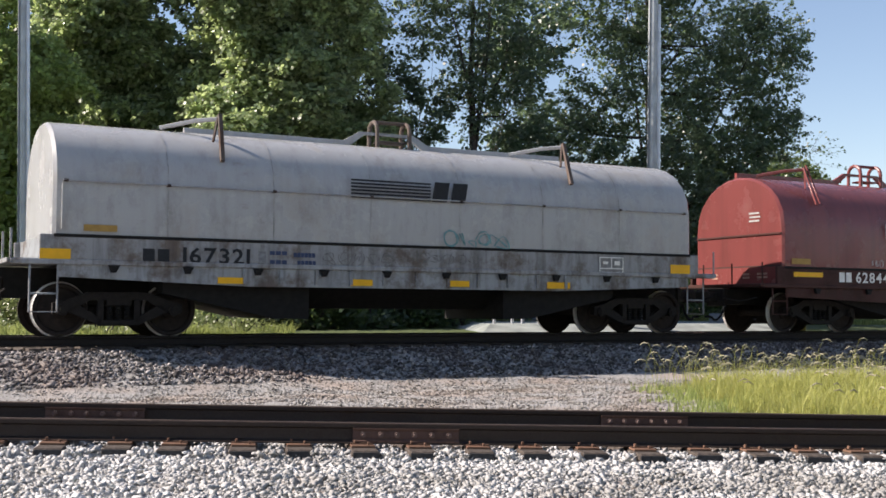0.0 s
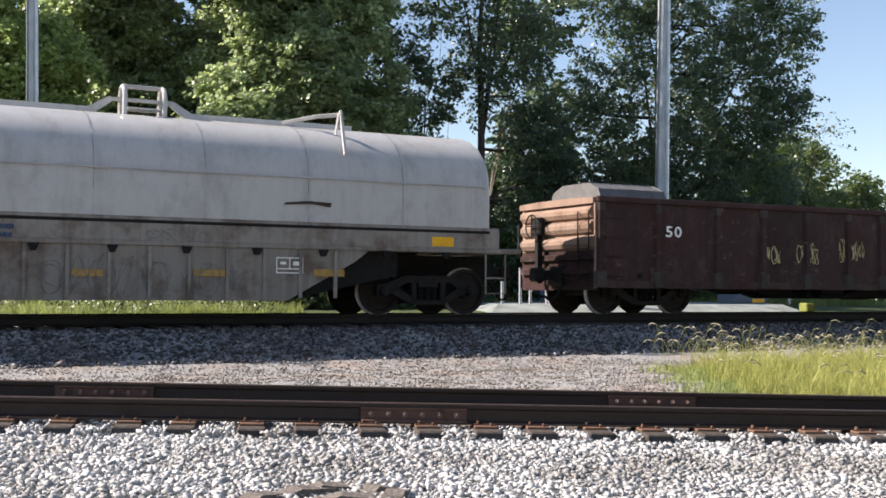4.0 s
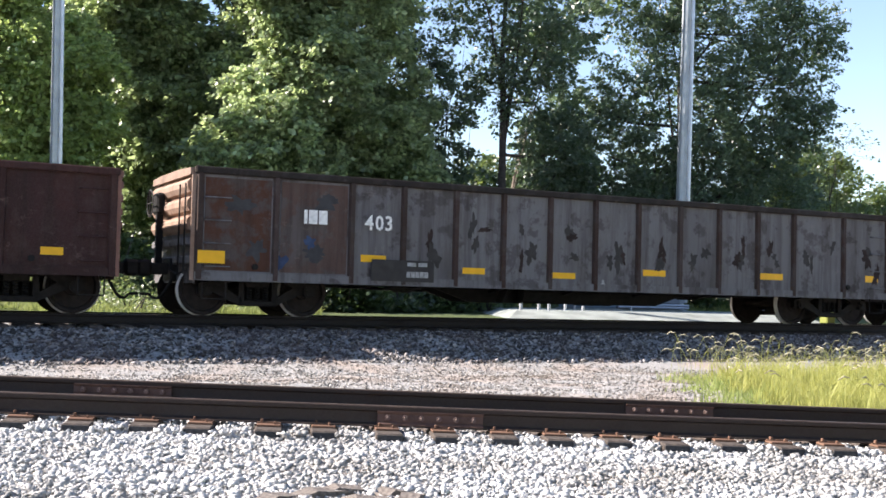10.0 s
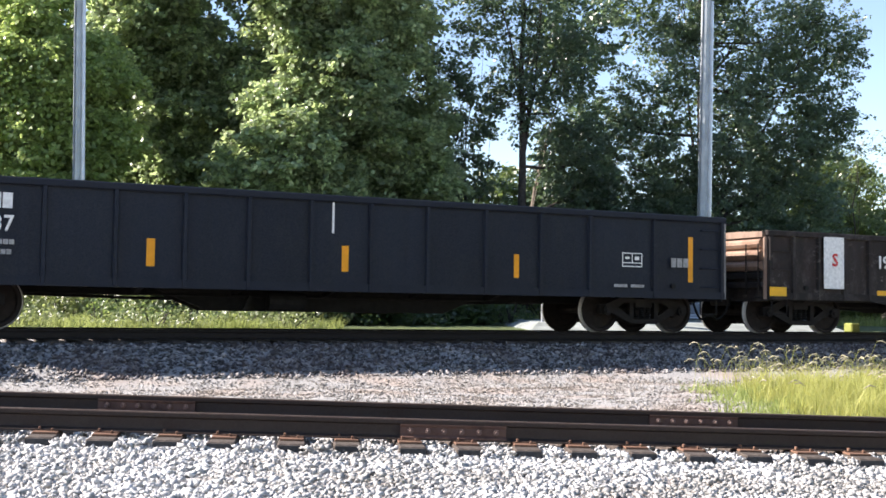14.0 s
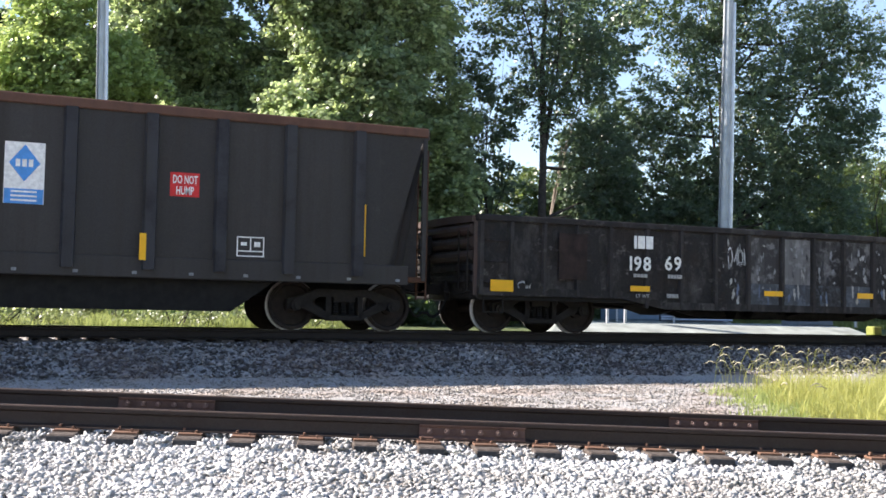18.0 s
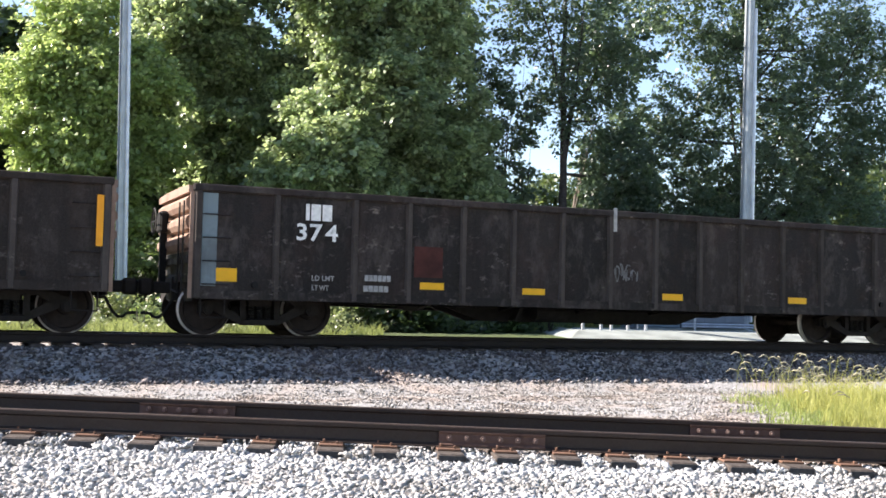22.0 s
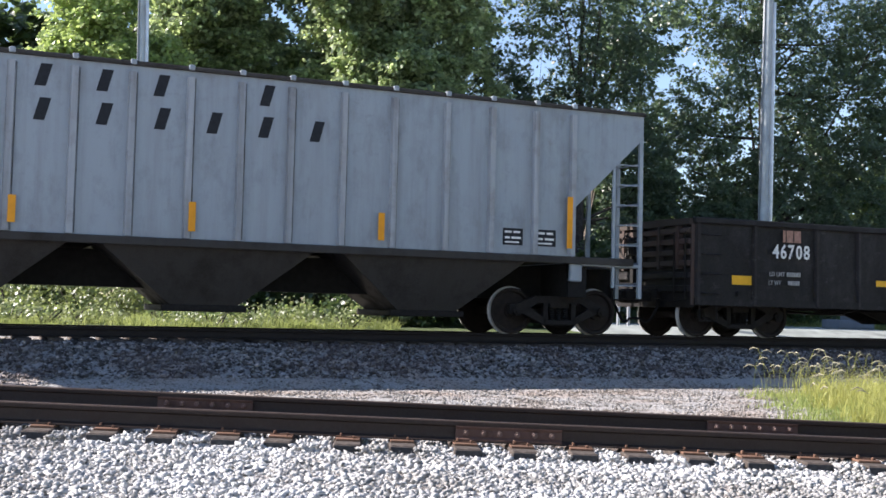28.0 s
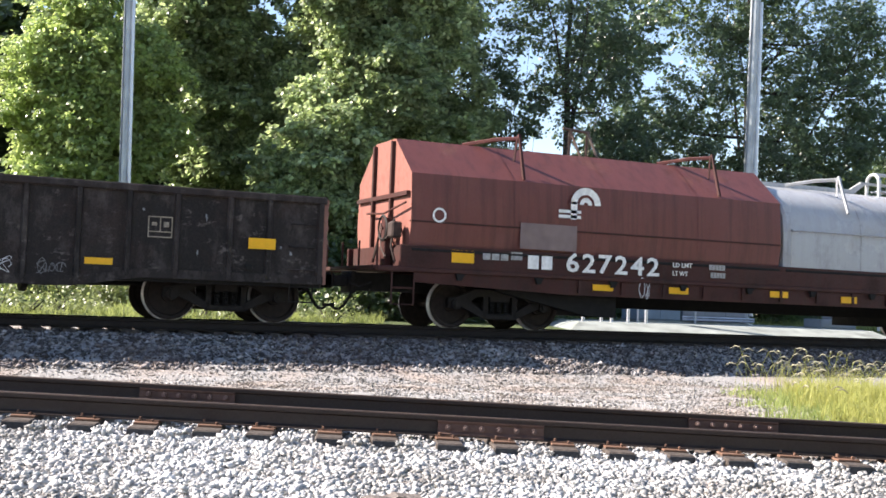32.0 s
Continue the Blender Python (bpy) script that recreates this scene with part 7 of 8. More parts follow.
blocks(car, 1.71, 1.84, 0.25, (0.064, 0.168, 0.168), 0.027, M_FADEGOLD)
lettering(car, "503", 1.68, 1.40, 0.23, M_GREYMARK, width=0.48)
lettering(car, "77", 2.48, 1.38, 0.24, M_PINKMARK, width=0.40)
lettering(car, "LD LMT", 4.17, 0.83, 0.08, M_DIMWHITE, width=0.35)
lettering(car, "LT WT", 4.17, 0.66, 0.08, M_DIMWHITE, width=0.27)
blocks(car, 4.90, 0.82, 0.11, (0.058, 0.058, 0.058, 0.058, 0.058, 0.058), 0.009, M_WHITE)
blocks(car, 4.93, 0.64, 0.11, (0.069, 0.069, 0.069, 0.069, 0.069), 0.012, M_WHITE)
lettering(car, "RET", 9.26, 0.62, 0.18, M_WHITE, width=0.39)
arrow(car, 10.38, 0.55, 0.9, M_WHITE, 0.22)
arrow(car, 9.76, 0.6, 0.8, M_WHITE, 0.12)
mark(car, 2.64, 0.89, 0.33, 0.19, M_DIMWHITE, name="label_plate")
mark(car, 2.64, 0.89, 0.28, 0.13, M_BLACK, name="label_plate")
data_box(car, 13.62, 1.39, 0.41, 0.36, M_FADEGOLD)
scribble(car, 10.01, 0.63, 0.67, 0.33, M_SCRIBBLE["grey"], 209, 3, 0.03)
scribble(car, 10.93, 0.68, 0.57, 0.31, M_SCRIBBLE["white"], 210, 3, 0.025)
scribble(car, 11.89, 0.68, 0.46, 0.28, M_SCRIBBLE["grey"], 211, 3, 0.03)
mark(car, 4.41, 1.57, 0.59, 0.44, M_SLATE, name="painted_panel")
rb = random.Random(303)
for _ in range(22):
    blot(car, rb.choice(POSTS[1:-1]) + rb.uniform(0.2, 0.6), rb.uniform(0.8, 1.9), rb.uniform(0.03, 0.1), rb.uniform(0.05, 0.16), M_GREYMARK, rb.randint(0, 9999), "paint_flake")

FACE[0] = 0.028
car = coil_car(343.1, 17.0, P_RED_SILL, "red steel coil car with angular red and arched grey hoods", gear=True, deck=1.1, low=0.72, trucks=(2.1, 2.1))
h = hood(car, "angle", 0.0, 8.5, 1.45, 3.6, P_ROSE, (2.35, 6.95), None, "faded red angular hood", rod=False, ridge=False, mat_end=P_ROSE_END, seam=P_ROSE, bracing=P_RED_SILL)
for y in (-0.5, 0.5):
    part("end_stiffener", Shape().box(-0.07, 0.0, y - 0.04, y + 0.04, 1.47, 3.55), P_RED_SILL, h)
part("end_stiffener", Shape().box(-0.075, 0.0, SIDE + 0.1, -SIDE - 0.1, 2.45, 2.53), P_RED_SILL, h)
for dx in (0.0, 0.42):
    part("hood_frame_leg", Shape().path([(4.3 + dx, -0.2, 3.58), (4.12 + dx, 0.0, 4.22)], 0.03, 5), P_BRACE, h)
    part("hood_frame_leg", Shape().path([(4.3 + dx, 0.35, 3.58), (4.12 + dx, 0.0, 4.22)], 0.03, 5), P_BRACE, h)
part("hood_frame_bar", Shape().path([(3.95, 0.0, 4.24), (4.6, 0.0, 4.2)], 0.035, 5), P_BRACE, h)
part("hood_crease", Shape().box(0.0, 8.5, SIDE - 0.012, SIDE + 0.1, 1.95, 1.985, 0.005), P_RED_SILL, h)
part("end_rail", Shape().path([(-0.12, -1.5, 2.3), (-0.14, -0.4, 2.15), (-0.12, 0.6, 2.2)], 0.02, 6), P_RED_SILL, h)
part("logo_arch", Shape().add([(3.67 + r * math.cos(t), SIDE - 0.03, 2.5 + r * math.sin(t)) for t in [math.pi * i / 12 for i in range(13)] for r in (0.2, 0.34)], [(2 * i, 2 * i + 1, 2 * i + 3, 2 * i + 2) for i in range(12)]), M_WHITE, car, "white arched emblem")
part("logo_hub", Shape().add([(3.67 + r * math.cos(t), SIDE - 0.031, 2.5 + r * math.sin(t)) for t in [math.pi * i / 12 for i in range(13)] for r in (0.05, 0.14)], [(2 * i, 2 * i + 1, 2 * i + 3, 2 * i + 2) for i in range(12)]), M_WHITE, car)
part("logo_bar", Shape().box(3.07, 3.57, SIDE - 0.03, SIDE - 0.025, 2.32, 2.38).box(3.07, 3.57, SIDE - 0.03, SIDE - 0.025, 2.22, 2.28).box(3.34, 3.48, SIDE - 0.03, SIDE - 0.025, 2.2, 2.55), M_WHITE, car)
part("round_emblem", Shape().add([(0.55 + r * math.cos(t), SIDE - 0.03, 2.1 + r * math.sin(t)) for t in [math.pi * i / 10 for i in range(21)] for r in (0.1, 0.14)], [(2 * i, 2 * i + 1, 2 * i + 3, 2 * i + 2) for i in range(20)]), M_WHITE, car)
hood(car, "arch", 8.6, 17.0, 1.45, 3.4, P_GREY, (10.4, 15.4), 12.8, "pale grey arched hood")
mark(car, 1.06, 1.35, 0.46, 0.23, M_YELLOW)
mark(car, 4.12, 0.89, 0.47, 0.12, M_YELLOW)
mark(car, 5.91, 0.90, 0.47, 0.13, M_YELLOW)
mark(car, 8.46, 0.92, 0.48, 0.13, M_YELLOW)
mark(car, 10.37, 0.87, 0.44, 0.14, M_YELLOW)
lettering(car, "627242", 3.27, 1.18, 0.36, M_WHITE, width=2.15)
blocks(car, 2.43, 1.19, 0.26, (0.233, 0.233), 0.064, M_WHITE)
mark(car, 2.87, 1.82, 1.24, 0.50, M_OXIDEGREY, name="painted_panel")
blocks(car, 1.47, 1.32, 0.12, (0.157, 0.157, 0.157), 0.032, M_DIMWHITE)
mark(car, 2.19, 1.42, 0.24, 0.15, M_DIMWHITE, name="label_plate")
lettering(car, "LD LMT", 5.74, 1.38, 0.09, M_WHITE, width=0.47)
lettering(car, "LT WT", 5.74, 1.21, 0.09, M_WHITE, width=0.37)
blocks(car, 6.64, 1.36, 0.11, (0.07, 0.07, 0.07, 0.07, 0.07), 0.012, M_DIMWHITE)
blocks(car, 6.68, 1.20, 0.11, (0.065, 0.065, 0.065, 0.065, 0.065), 0.011, M_DIMWHITE)
scribble(car, 4.96, 0.70, 0.27, 0.43, M_SCRIBBLE["white"], 214, 2, 0.03)


# ---- beyond the train ----
M_POLE = plain("dull_galvanised_pole", (0.36, 0.39, 0.4), 0.5, 0.4, 0.2, 2, 0.05)
M_GALV = plain("galvanised_steel", (0.5, 0.52, 0.55), 0.42, 0.75, 0.14, 3, 0.05)
M_CONCRETE = plain("pale_concrete", (0.26, 0.285, 0.265), 0.9, 0, 0.35, 1.6, 0.4)
M_BLUECAB = plain("blue_grey_cabinet_steel", (0.16, 0.22, 0.27), 0.45, 0.1, 0.12, 3, 0.05)
M_CABINET = plain("grey_cabinet_steel", (0.2, 0.22, 0.24), 0.45, 0.1, 0.12, 3, 0.05)
M_BARK = plain("grey_brown_bark", (0.052, 0.045, 0.04), 0.95, 0, 0.45, 9, 1.0)
M_PALEBARK = plain("pale_bark", (0.2, 0.17, 0.14), 0.95, 0, 0.35, 9, 1.0)


def steel_pole(x, y, radius, height, lean, label, base=None, guard=None):
    z = float(ground_z(x, y)) if base is None else base
    n = 12
    s = Shape()
    prof = [(radius * 1.6, 0.0), (radius * 1.6, 0.05), (radius * 1.02, 0.06), (radius, 0.1), (radius * 0.75, height)]
    s.lathe(prof, n, "z")
    ob = part("steel_pole", s, M_POLE, at=pose(x, y, z, 0, lean, 0))
    part("conduit", Shape().rod((radius * 0.75, -radius * 0.85, 0.3), (radius * (0.6 if guard is None else 0.68), -radius * 0.68, guard or height - 0.5), radius * 0.42, 8, radius * 0.36), M_GALV, ob, "bright galvanised conduit strapped to the pole")
    for k in range(6):
        a = math.pi * k / 3
        part("anchor_bolt", Shape().rod((radius * 1.4 * math.cos(a), radius * 1.4 * math.sin(a), 0.05), (radius * 1.4 * math.cos(a), radius * 1.4 * math.sin(a), 0.16), 0.025, 6), M_STEEL_DARK, ob)
    part("conduit", Shape().rod((-radius * 1.05, -0.05, 0.1), (-radius * 0.85, -0.05, height * 0.9), 0.028, 6), M_CABINET, ob)
    return tagged(ob, label, "pole", "poles behind the track")


steel_pole(4.6, 33.0, 0.14, 16, -1.15, "tall galvanised steel pole standing in grass")
steel_pole(25.74, 33.0, 0.205, 18, 1.0, "tall galvanised steel pole on a concrete slab", 0.89, 11.4)


def make_pad():
    z = 0.89
    foot, top = [(13.9, 24.5), (24.6, 24.5), (33.0, 36.0), (18.4, 36.0)], [(15.1, 26.0), (24.9, 26.0), (31.6, 34.8), (19.2, 34.8)]
    pad = part("slab", Shape().add([(x, y, 0.6) for x, y in foot] + [(x, y, z) for x, y in top], [(0, 1, 5, 4), (1, 2, 6, 5), (2, 3, 7, 6), (3, 0, 4, 7), (4, 5, 6, 7), (3, 2, 1, 0)]), M_CONCRETE)
    tagged(pad, "pale concrete equipment slab behind the track", "pavement", kind="structure")
    blue = tagged(part("equipment_cabinet", Shape().box(-0.8, 0.8, -0.5, 0.5, 0.06, 0.78, 0.03), M_BLUECAB, at=pose(20.93, 31.5, z)), "blue-grey steel equipment cabinet on the slab", "cabinet")
    part("plinth", Shape().box(-0.84, 0.84, -0.54, 0.54, 0.0, 0.06), M_CONCRETE, blue)
    for xa in (-0.77, 0.01):
        part("cabinet_door", Shape().box(xa, xa + 0.76, -0.52, -0.5, 0.1, 0.74, 0.008), M_BLUECAB, blue)
    low = tagged(part("equipment_cabinet", Shape().box(-1.25, 1.25, -0.45, 0.45, 0.06, 0.6, 0.03), M_CABINET, at=pose(23.15, 31.6, z)), "long low grey steel cabinet with pipes along its front", "cabinet")
    part("plinth", Shape().box(-1.3, 1.3, -0.5, 0.5, 0.0, 0.06), M_CONCRETE, low)
    for i in range(3):
        part("cabinet_door", Shape().box(-1.2 + 0.81 * i, -0.42 + 0.81 * i, -0.47, -0.45, 0.26, 0.56, 0.008), M_CABINET, low)
    for zz in (0.12, 0.2):
        part("pipe", Shape().rod((-1.35, -0.56, zz), (1.5, -0.56, zz), 0.035, 8), M_GALV, low)
    small = tagged(part("equipment_cabinet", Shape().box(-0.75, 0.75, -0.4, 0.4, 0.0, 0.3, 0.02), M_CABINET, at=pose(26.9, 30.0, z)), "small stepped grey steel cabinet on the slab", "cabinet")
    part("upper_box", Shape().box(0.0, 0.75, -0.38, 0.38, 0.3, 0.68, 0.02), M_CABINET, small)
    part("cabinet_door", Shape().box(-0.7, 0.7, -0.42, -0.4, 0.04, 0.27, 0.008), M_CABINET, small)
    for x, y, h in ((15.8, 27.0, 0.95), (16.55, 27.3, 0.95), (16.75, 27.1, 0.95), (17.85, 28.0, 1.1), (18.45, 28.0, 1.1), (25.2, 32.4, 0.6), (26.1, 27.0, 0.9)):
        p = tagged(part("post", Shape().rod((0, 0, 0), (0, 0, h), 0.045, 8), M_GALV, at=pose(x, y, z)), "short galvanised post on the slab", "post", "posts on the slab")
        part("cap", Shape().rod((0, 0, h), (0, 0, h + 0.03), 0.055, 8), M_GALV, p)
    loop = [(19.2, 29.6, z), (19.2, 29.6, z + 0.55), (19.3, 29.6, z + 0.68), (21.4, 29.9, z + 0.68), (21.5, 29.9, z + 0.55), (21.5, 29.9, z)]
    tagged(part("pipe_rail", Shape().path(loop, 0.03, 8), M_GALV), "galvanised pipe rail on the slab", "rail")
    tagged(part("marker_block", Shape().box(-0.16, 0.16, -0.16, 0.16, 0, 0.26, 0.03), plain("yellow_green_plastic", (0.2, 0.215, 0.05), 0.6, 0, 0.15, 5, 0), at=pose(24.6, 24.75, float(ground_z(24.6, 24.75)))), "yellow-green plastic marker block in grass", "marker")


make_pad()


def leaves(points, size, rng, flat=0.55, facing=None, tips=None, slim=0.4):
    """Leaf blades as folded diamonds at the given points: verts and faces."""
    n = len(points)
    d = rng.normal(size=(n, 3)) * (1, 1, 0.5)
    d[:, 2] -= 0.35
    if tips is not None:
        d = d * 0.6 + tips
    up = rng.normal(size=(n, 3)) * flat + ((-0.35, -0.3, 1) if facing is None else facing)
    up /= np.linalg.norm(up, axis=1)[:, None] + 1e-6
    d -= up * (d * up).sum(1)[:, None] * 0.8
    d /= np.linalg.norm(d, axis=1)[:, None] + 1e-6
    w = np.cross(d, up)
    w /= np.linalg.norm(w, axis=1)[:, None] + 1e-6
    nrm = np.cross(w, d)
    s = (size * rng.uniform(0.55, 1.4, n))[:, None]
    v = np.stack([points - d * s * 0.5, points + w * s * slim - nrm * s * 0.08, points + d * s * 0.5 - nrm * s * 0.12, points - w * s * slim - nrm * s * 0.08], 1)
    return v.reshape(-1, 3), np.arange(n * 4).reshape(n, 4)


def unit(rng, n):
    u = rng.normal(size=(n, 3))
    return u / np.linalg.norm(u, axis=1)[:, None]


def clump_points(rng, blobs, per, girth):
    """Leaves in domed clumps that hang over one another: points, blade facings and tips."""
    pts, face, tips = [], [], []
    for cx, cy, cz, rx, ry, rz, n in blobs:
        u = unit(rng, n)
        c = np.array([cx, cy, cz]) + u * (rng.uniform(0.3, 1.0, n) ** 0.45)[:, None] * (rx, ry, rz)
        r = rng.uniform(girth[0], girth[1], n)
        stretch = rng.uniform(0.75, 1.35, (n, 3))
        k = rng.poisson(per * (r / np.mean(girth)) ** 2)
        rep = np.repeat(np.arange(n), k)
        v = unit(rng, len(rep))
        v[:, 2] = v[:, 2] * 0.8 + 0.3
        skew = unit(rng, n)[rep] * (0.3 + 0.5 * rng.uniform(0, 1, len(rep)) ** 2)[:, None]
        pts.append(c[rep] + (v + skew) * (r[rep] * rng.uniform(0.35, 1.0, len(rep)) ** 0.5)[:, None] * stretch[rep])
        face.append(v * 0.6 + (-0.5, -0.3, 0.5))
        tips.append(v * (1, 1, 0.7) + (0, 0, 0.1))
    return np.concatenate(pts), np.concatenate(face), np.concatenate(tips)


def spray_points(rng, blobs, per, reach=(0.6, 1.4)):
    """Leaves along outreaching twigs: points, blade facings, tips, and the twigs as rows of two ends."""
    pts, face, tips, twigs = [], [], [], []
    for cx, cy, cz, rx, ry, rz, n in blobs:
        u = unit(rng, n)
        c = np.array([cx, cy, cz]) + u * (rng.uniform(0.15, 1.0, n) ** 0.45)[:, None] * (rx, ry, rz) * 0.92
        a = u * (1.0, 0.7, 0.45) + rng.normal(size=(n, 3)) * 0.3 + (0, 0, 0.3)
        a /= np.linalg.norm(a, axis=1)[:, None]
        ln = rng.uniform(reach[0], reach[1], n)
        k = rng.poisson(per * ln / np.mean(reach))
        rep = np.repeat(np.arange(n), k)
        t = rng.uniform(0, 1, len(rep))
        off = rng.normal(size=(len(rep), 3)) * (0.13, 0.13, 0.08) * (1.3 - 0.8 * t)[:, None] * 1.3
        p = c[rep] + a[rep] * (ln[rep] * (t - 0.25))[:, None] + off
        p[:, 2] -= 0.18 * ln[rep] * t ** 2
        pts.append(p)
        face.append(off * 2.0 + (-0.4, -0.25, 0.8))
        tips.append(a[rep] * 0.8 + off * 3 + (0, 0, -0.25))
        twigs.append(np.stack([c - a * (ln * 0.45)[:, None], c + a * (ln * 0.6)[:, None] - np.stack([0 * ln, 0 * ln, 0.1 * ln], 1)], 1))
    return np.concatenate(pts), np.concatenate(face), np.concatenate(tips), np.concatenate(twigs)


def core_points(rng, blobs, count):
    """Points deep inside a crown, for dark leaves that paint its inner shade."""
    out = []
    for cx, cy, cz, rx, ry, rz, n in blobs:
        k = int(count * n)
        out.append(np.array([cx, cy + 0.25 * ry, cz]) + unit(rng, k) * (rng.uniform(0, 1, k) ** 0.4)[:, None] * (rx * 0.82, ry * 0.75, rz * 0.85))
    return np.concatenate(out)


def crown_points(rng, blobs, per):
    """Points of leaves: each crown mass carries lobes, each lobe carries flat sprays, each spray its leaves."""
    out = []
    for cx, cy, cz, rx, ry, rz, clusters in blobs:
        lobes = max(4, clusters // 13)
        u = rng.normal(size=(lobes, 3))
        u /= np.linalg.norm(u, axis=1)[:, None]
        lc = np.array([cx, cy, cz]) + u * (rng.uniform(0.3, 1.0, lobes) ** 0.5)[:, None] * (rx, ry, rz)
        lr = rng.uniform(0.2, 0.38, lobes) * min(rx, rz) + 0.25
        pick = rng.integers(0, lobes, clusters)
        u = rng.normal(size=(clusters, 3))
        u /= np.linalg.norm(u, axis=1)[:, None]
        c = lc[pick] + u * (rng.uniform(0.35, 1.0, clusters) ** 0.4 * lr[pick])[:, None] * (1.25, 1.1, 0.85)
        rad = rng.uniform(0.16, 0.4, clusters)
        k = rng.poisson(per, clusters)
        rep = np.repeat(np.arange(clusters), k)
        droop = rng.normal(size=(len(rep), 3)) * (rad[rep, None] * (1.0, 1.0, 0.42))
        droop[:, 2] -= 0.35 * (droop[:, 0] ** 2 + droop[:, 1] ** 2) / rad[rep]
        out.append(c[rep] + droop)
    return np.concatenate(out)


def tree(x, y, height, radius, blobs, per, leaf, size, seed, label, bark=None, lean=(0, 0), limbs=True, style="far", core=0.0, girth=(0.2, 0.46), reach=(0.6, 1.4), out=1.3):
    rng = np.random.default_rng(seed)
    rg = random.Random(seed)
    z0 = float(ground_z(x, y)) - 0.1
    pts = []
    for i in range(9):
        t = i / 8
        pts.append((x + lean[0] * t + rg.uniform(-0.12, 0.12) * t * 2, y + lean[1] * t + rg.uniform(-0.1, 0.1) * t, z0 + height * t))
    s = Shape()
    for i, (p, q) in enumerate(zip(pts, pts[1:])):
        s.rod(p, q, radius * (1.25 if i == 0 else 1 - i / 8.5), 9, radius * (1 - (i + 1) / 8.5))
    trunk = part("trunk", s, bark or M_BARK, smooth=True)
    ob = tagged(new("tree"), label, "tree", "trees behind the track")
    trunk.parent = ob
    if limbs:
        for b in blobs:
            for _ in range(3):
                k = rg.randint(2, 6)
                p = Vector(pts[k])
                q = Vector((b[0] + rg.uniform(-0.7, 0.7) * b[3], b[1] + rg.uniform(-0.6, 0.6) * b[4], max(p.z + 0.5, b[2] + rg.uniform(-0.3, 0.8) * b[5])))
                m = p.lerp(q, 0.5) + Vector((rg.uniform(-0.3, 0.3), rg.uniform(-0.3, 0.3), -0.25))
                r = radius * 0.42 * (1 - k / 10)
                part("limb", Shape().rod(p, m, r, 6, r * 0.6).rod(m, q, r * 0.6, 6, r * 0.15), bark or M_BARK, ob)
    if style == "clump":
        # boughs that stand out from the crown's face, with dark hollows between them
        boughs = []
        for b in blobs:
            for _ in range(max(3, b[6] // 8)):
                a, r = rg.uniform(0, 2 * math.pi), math.sqrt(rg.random())
                w = rg.uniform(0.3, 0.62)
                boughs.append((b[0] + b[3] * 0.95 * r * math.cos(a), b[1] - b[4] * (1.02 - 0.35 * r * r) - rg.uniform(0.0, out), b[2] + b[5] * 0.95 * r * math.sin(a), w, w, w * 0.7, round(26 * w)))
        p, face, tips = clump_points(rng, [(*b[:6], int(b[6] * 0.3)) for b in blobs] + [(*b[:6], b[6] // 3) for b in boughs], per, girth)
        q = spray_points(rng, [(*b[:6], int(b[6] * 0.5)) for b in blobs] + boughs, 52, (0.5, 1.1))
        p, face, tips = np.concatenate([p, q[0]]), np.concatenate([face, q[1]]), np.concatenate([tips, q[2]])
        v, f = leaves(p, size * 0.98, rng, 0.75, face, tips, 0.34)
    elif style == "spray":
        p, face, tips, twigs = spray_points(rng, blobs, per, reach)
        v, f = leaves(p, size, rng, 0.7, face, tips)
        side = np.array([(0.008, 0, 0.004), (-0.004, 0.006, 0.004), (-0.004, -0.006, -0.008)])
        tv = np.concatenate([twigs[:, :1] + side, twigs[:, 1:] + side * 0.4], 1)
        part("twigwork", mesh_np("twigwork", tv.reshape(-1, 3), copies_np(tv[0], [(0, 1, 4, 3), (1, 2, 5, 4), (2, 0, 3, 5)], len(tv)), bark or M_BARK), None, ob)["kind"] = "stuff"
    else:
        v, f = leaves(crown_points(rng, blobs, per), size, rng)
    part("crown", mesh_np("crown", v, f, leaf), None, ob)
    # core leaves coloured dark, as the shade between the lit clumps
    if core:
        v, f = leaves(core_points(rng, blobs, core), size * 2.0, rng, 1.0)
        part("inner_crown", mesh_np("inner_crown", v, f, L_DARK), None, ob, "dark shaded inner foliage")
    return ob


L_BRIGHT = leaf_mat("bright_green_leaves", (0.13, 0.19, 0.06), (0.44, 0.54, 0.2), (0.6, 0.74, 0.23))
L_MID = leaf_mat("maple_leaves", (0.03, 0.055, 0.026), (0.54, 0.65, 0.34), (0.66, 0.8, 0.34), skew=1.35)
# darkened so undergrowth, rear trees and crown cores carry shade in their colour
L_DARK = leaf_mat("shade_dark_leaves", (0.025, 0.05, 0.02), (0.09, 0.135, 0.05), (0.18, 0.26, 0.07))
L_COOL = leaf_mat("bluish_green_leaves", (0.022, 0.046, 0.03), (0.15, 0.215, 0.13), (0.24, 0.34, 0.15), skew=1.2)
L_WEED = leaf_mat("weed_leaves", (0.045, 0.08, 0.025), (0.17, 0.24, 0.08), (0.3, 0.4, 0.1))
L_PALEWEED = leaf_mat("pale_weed_leaves", (0.1, 0.14, 0.05), (0.34, 0.38, 0.17), (0.42, 0.48, 0.16))
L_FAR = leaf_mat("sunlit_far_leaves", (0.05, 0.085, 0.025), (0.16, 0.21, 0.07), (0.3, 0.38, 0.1))

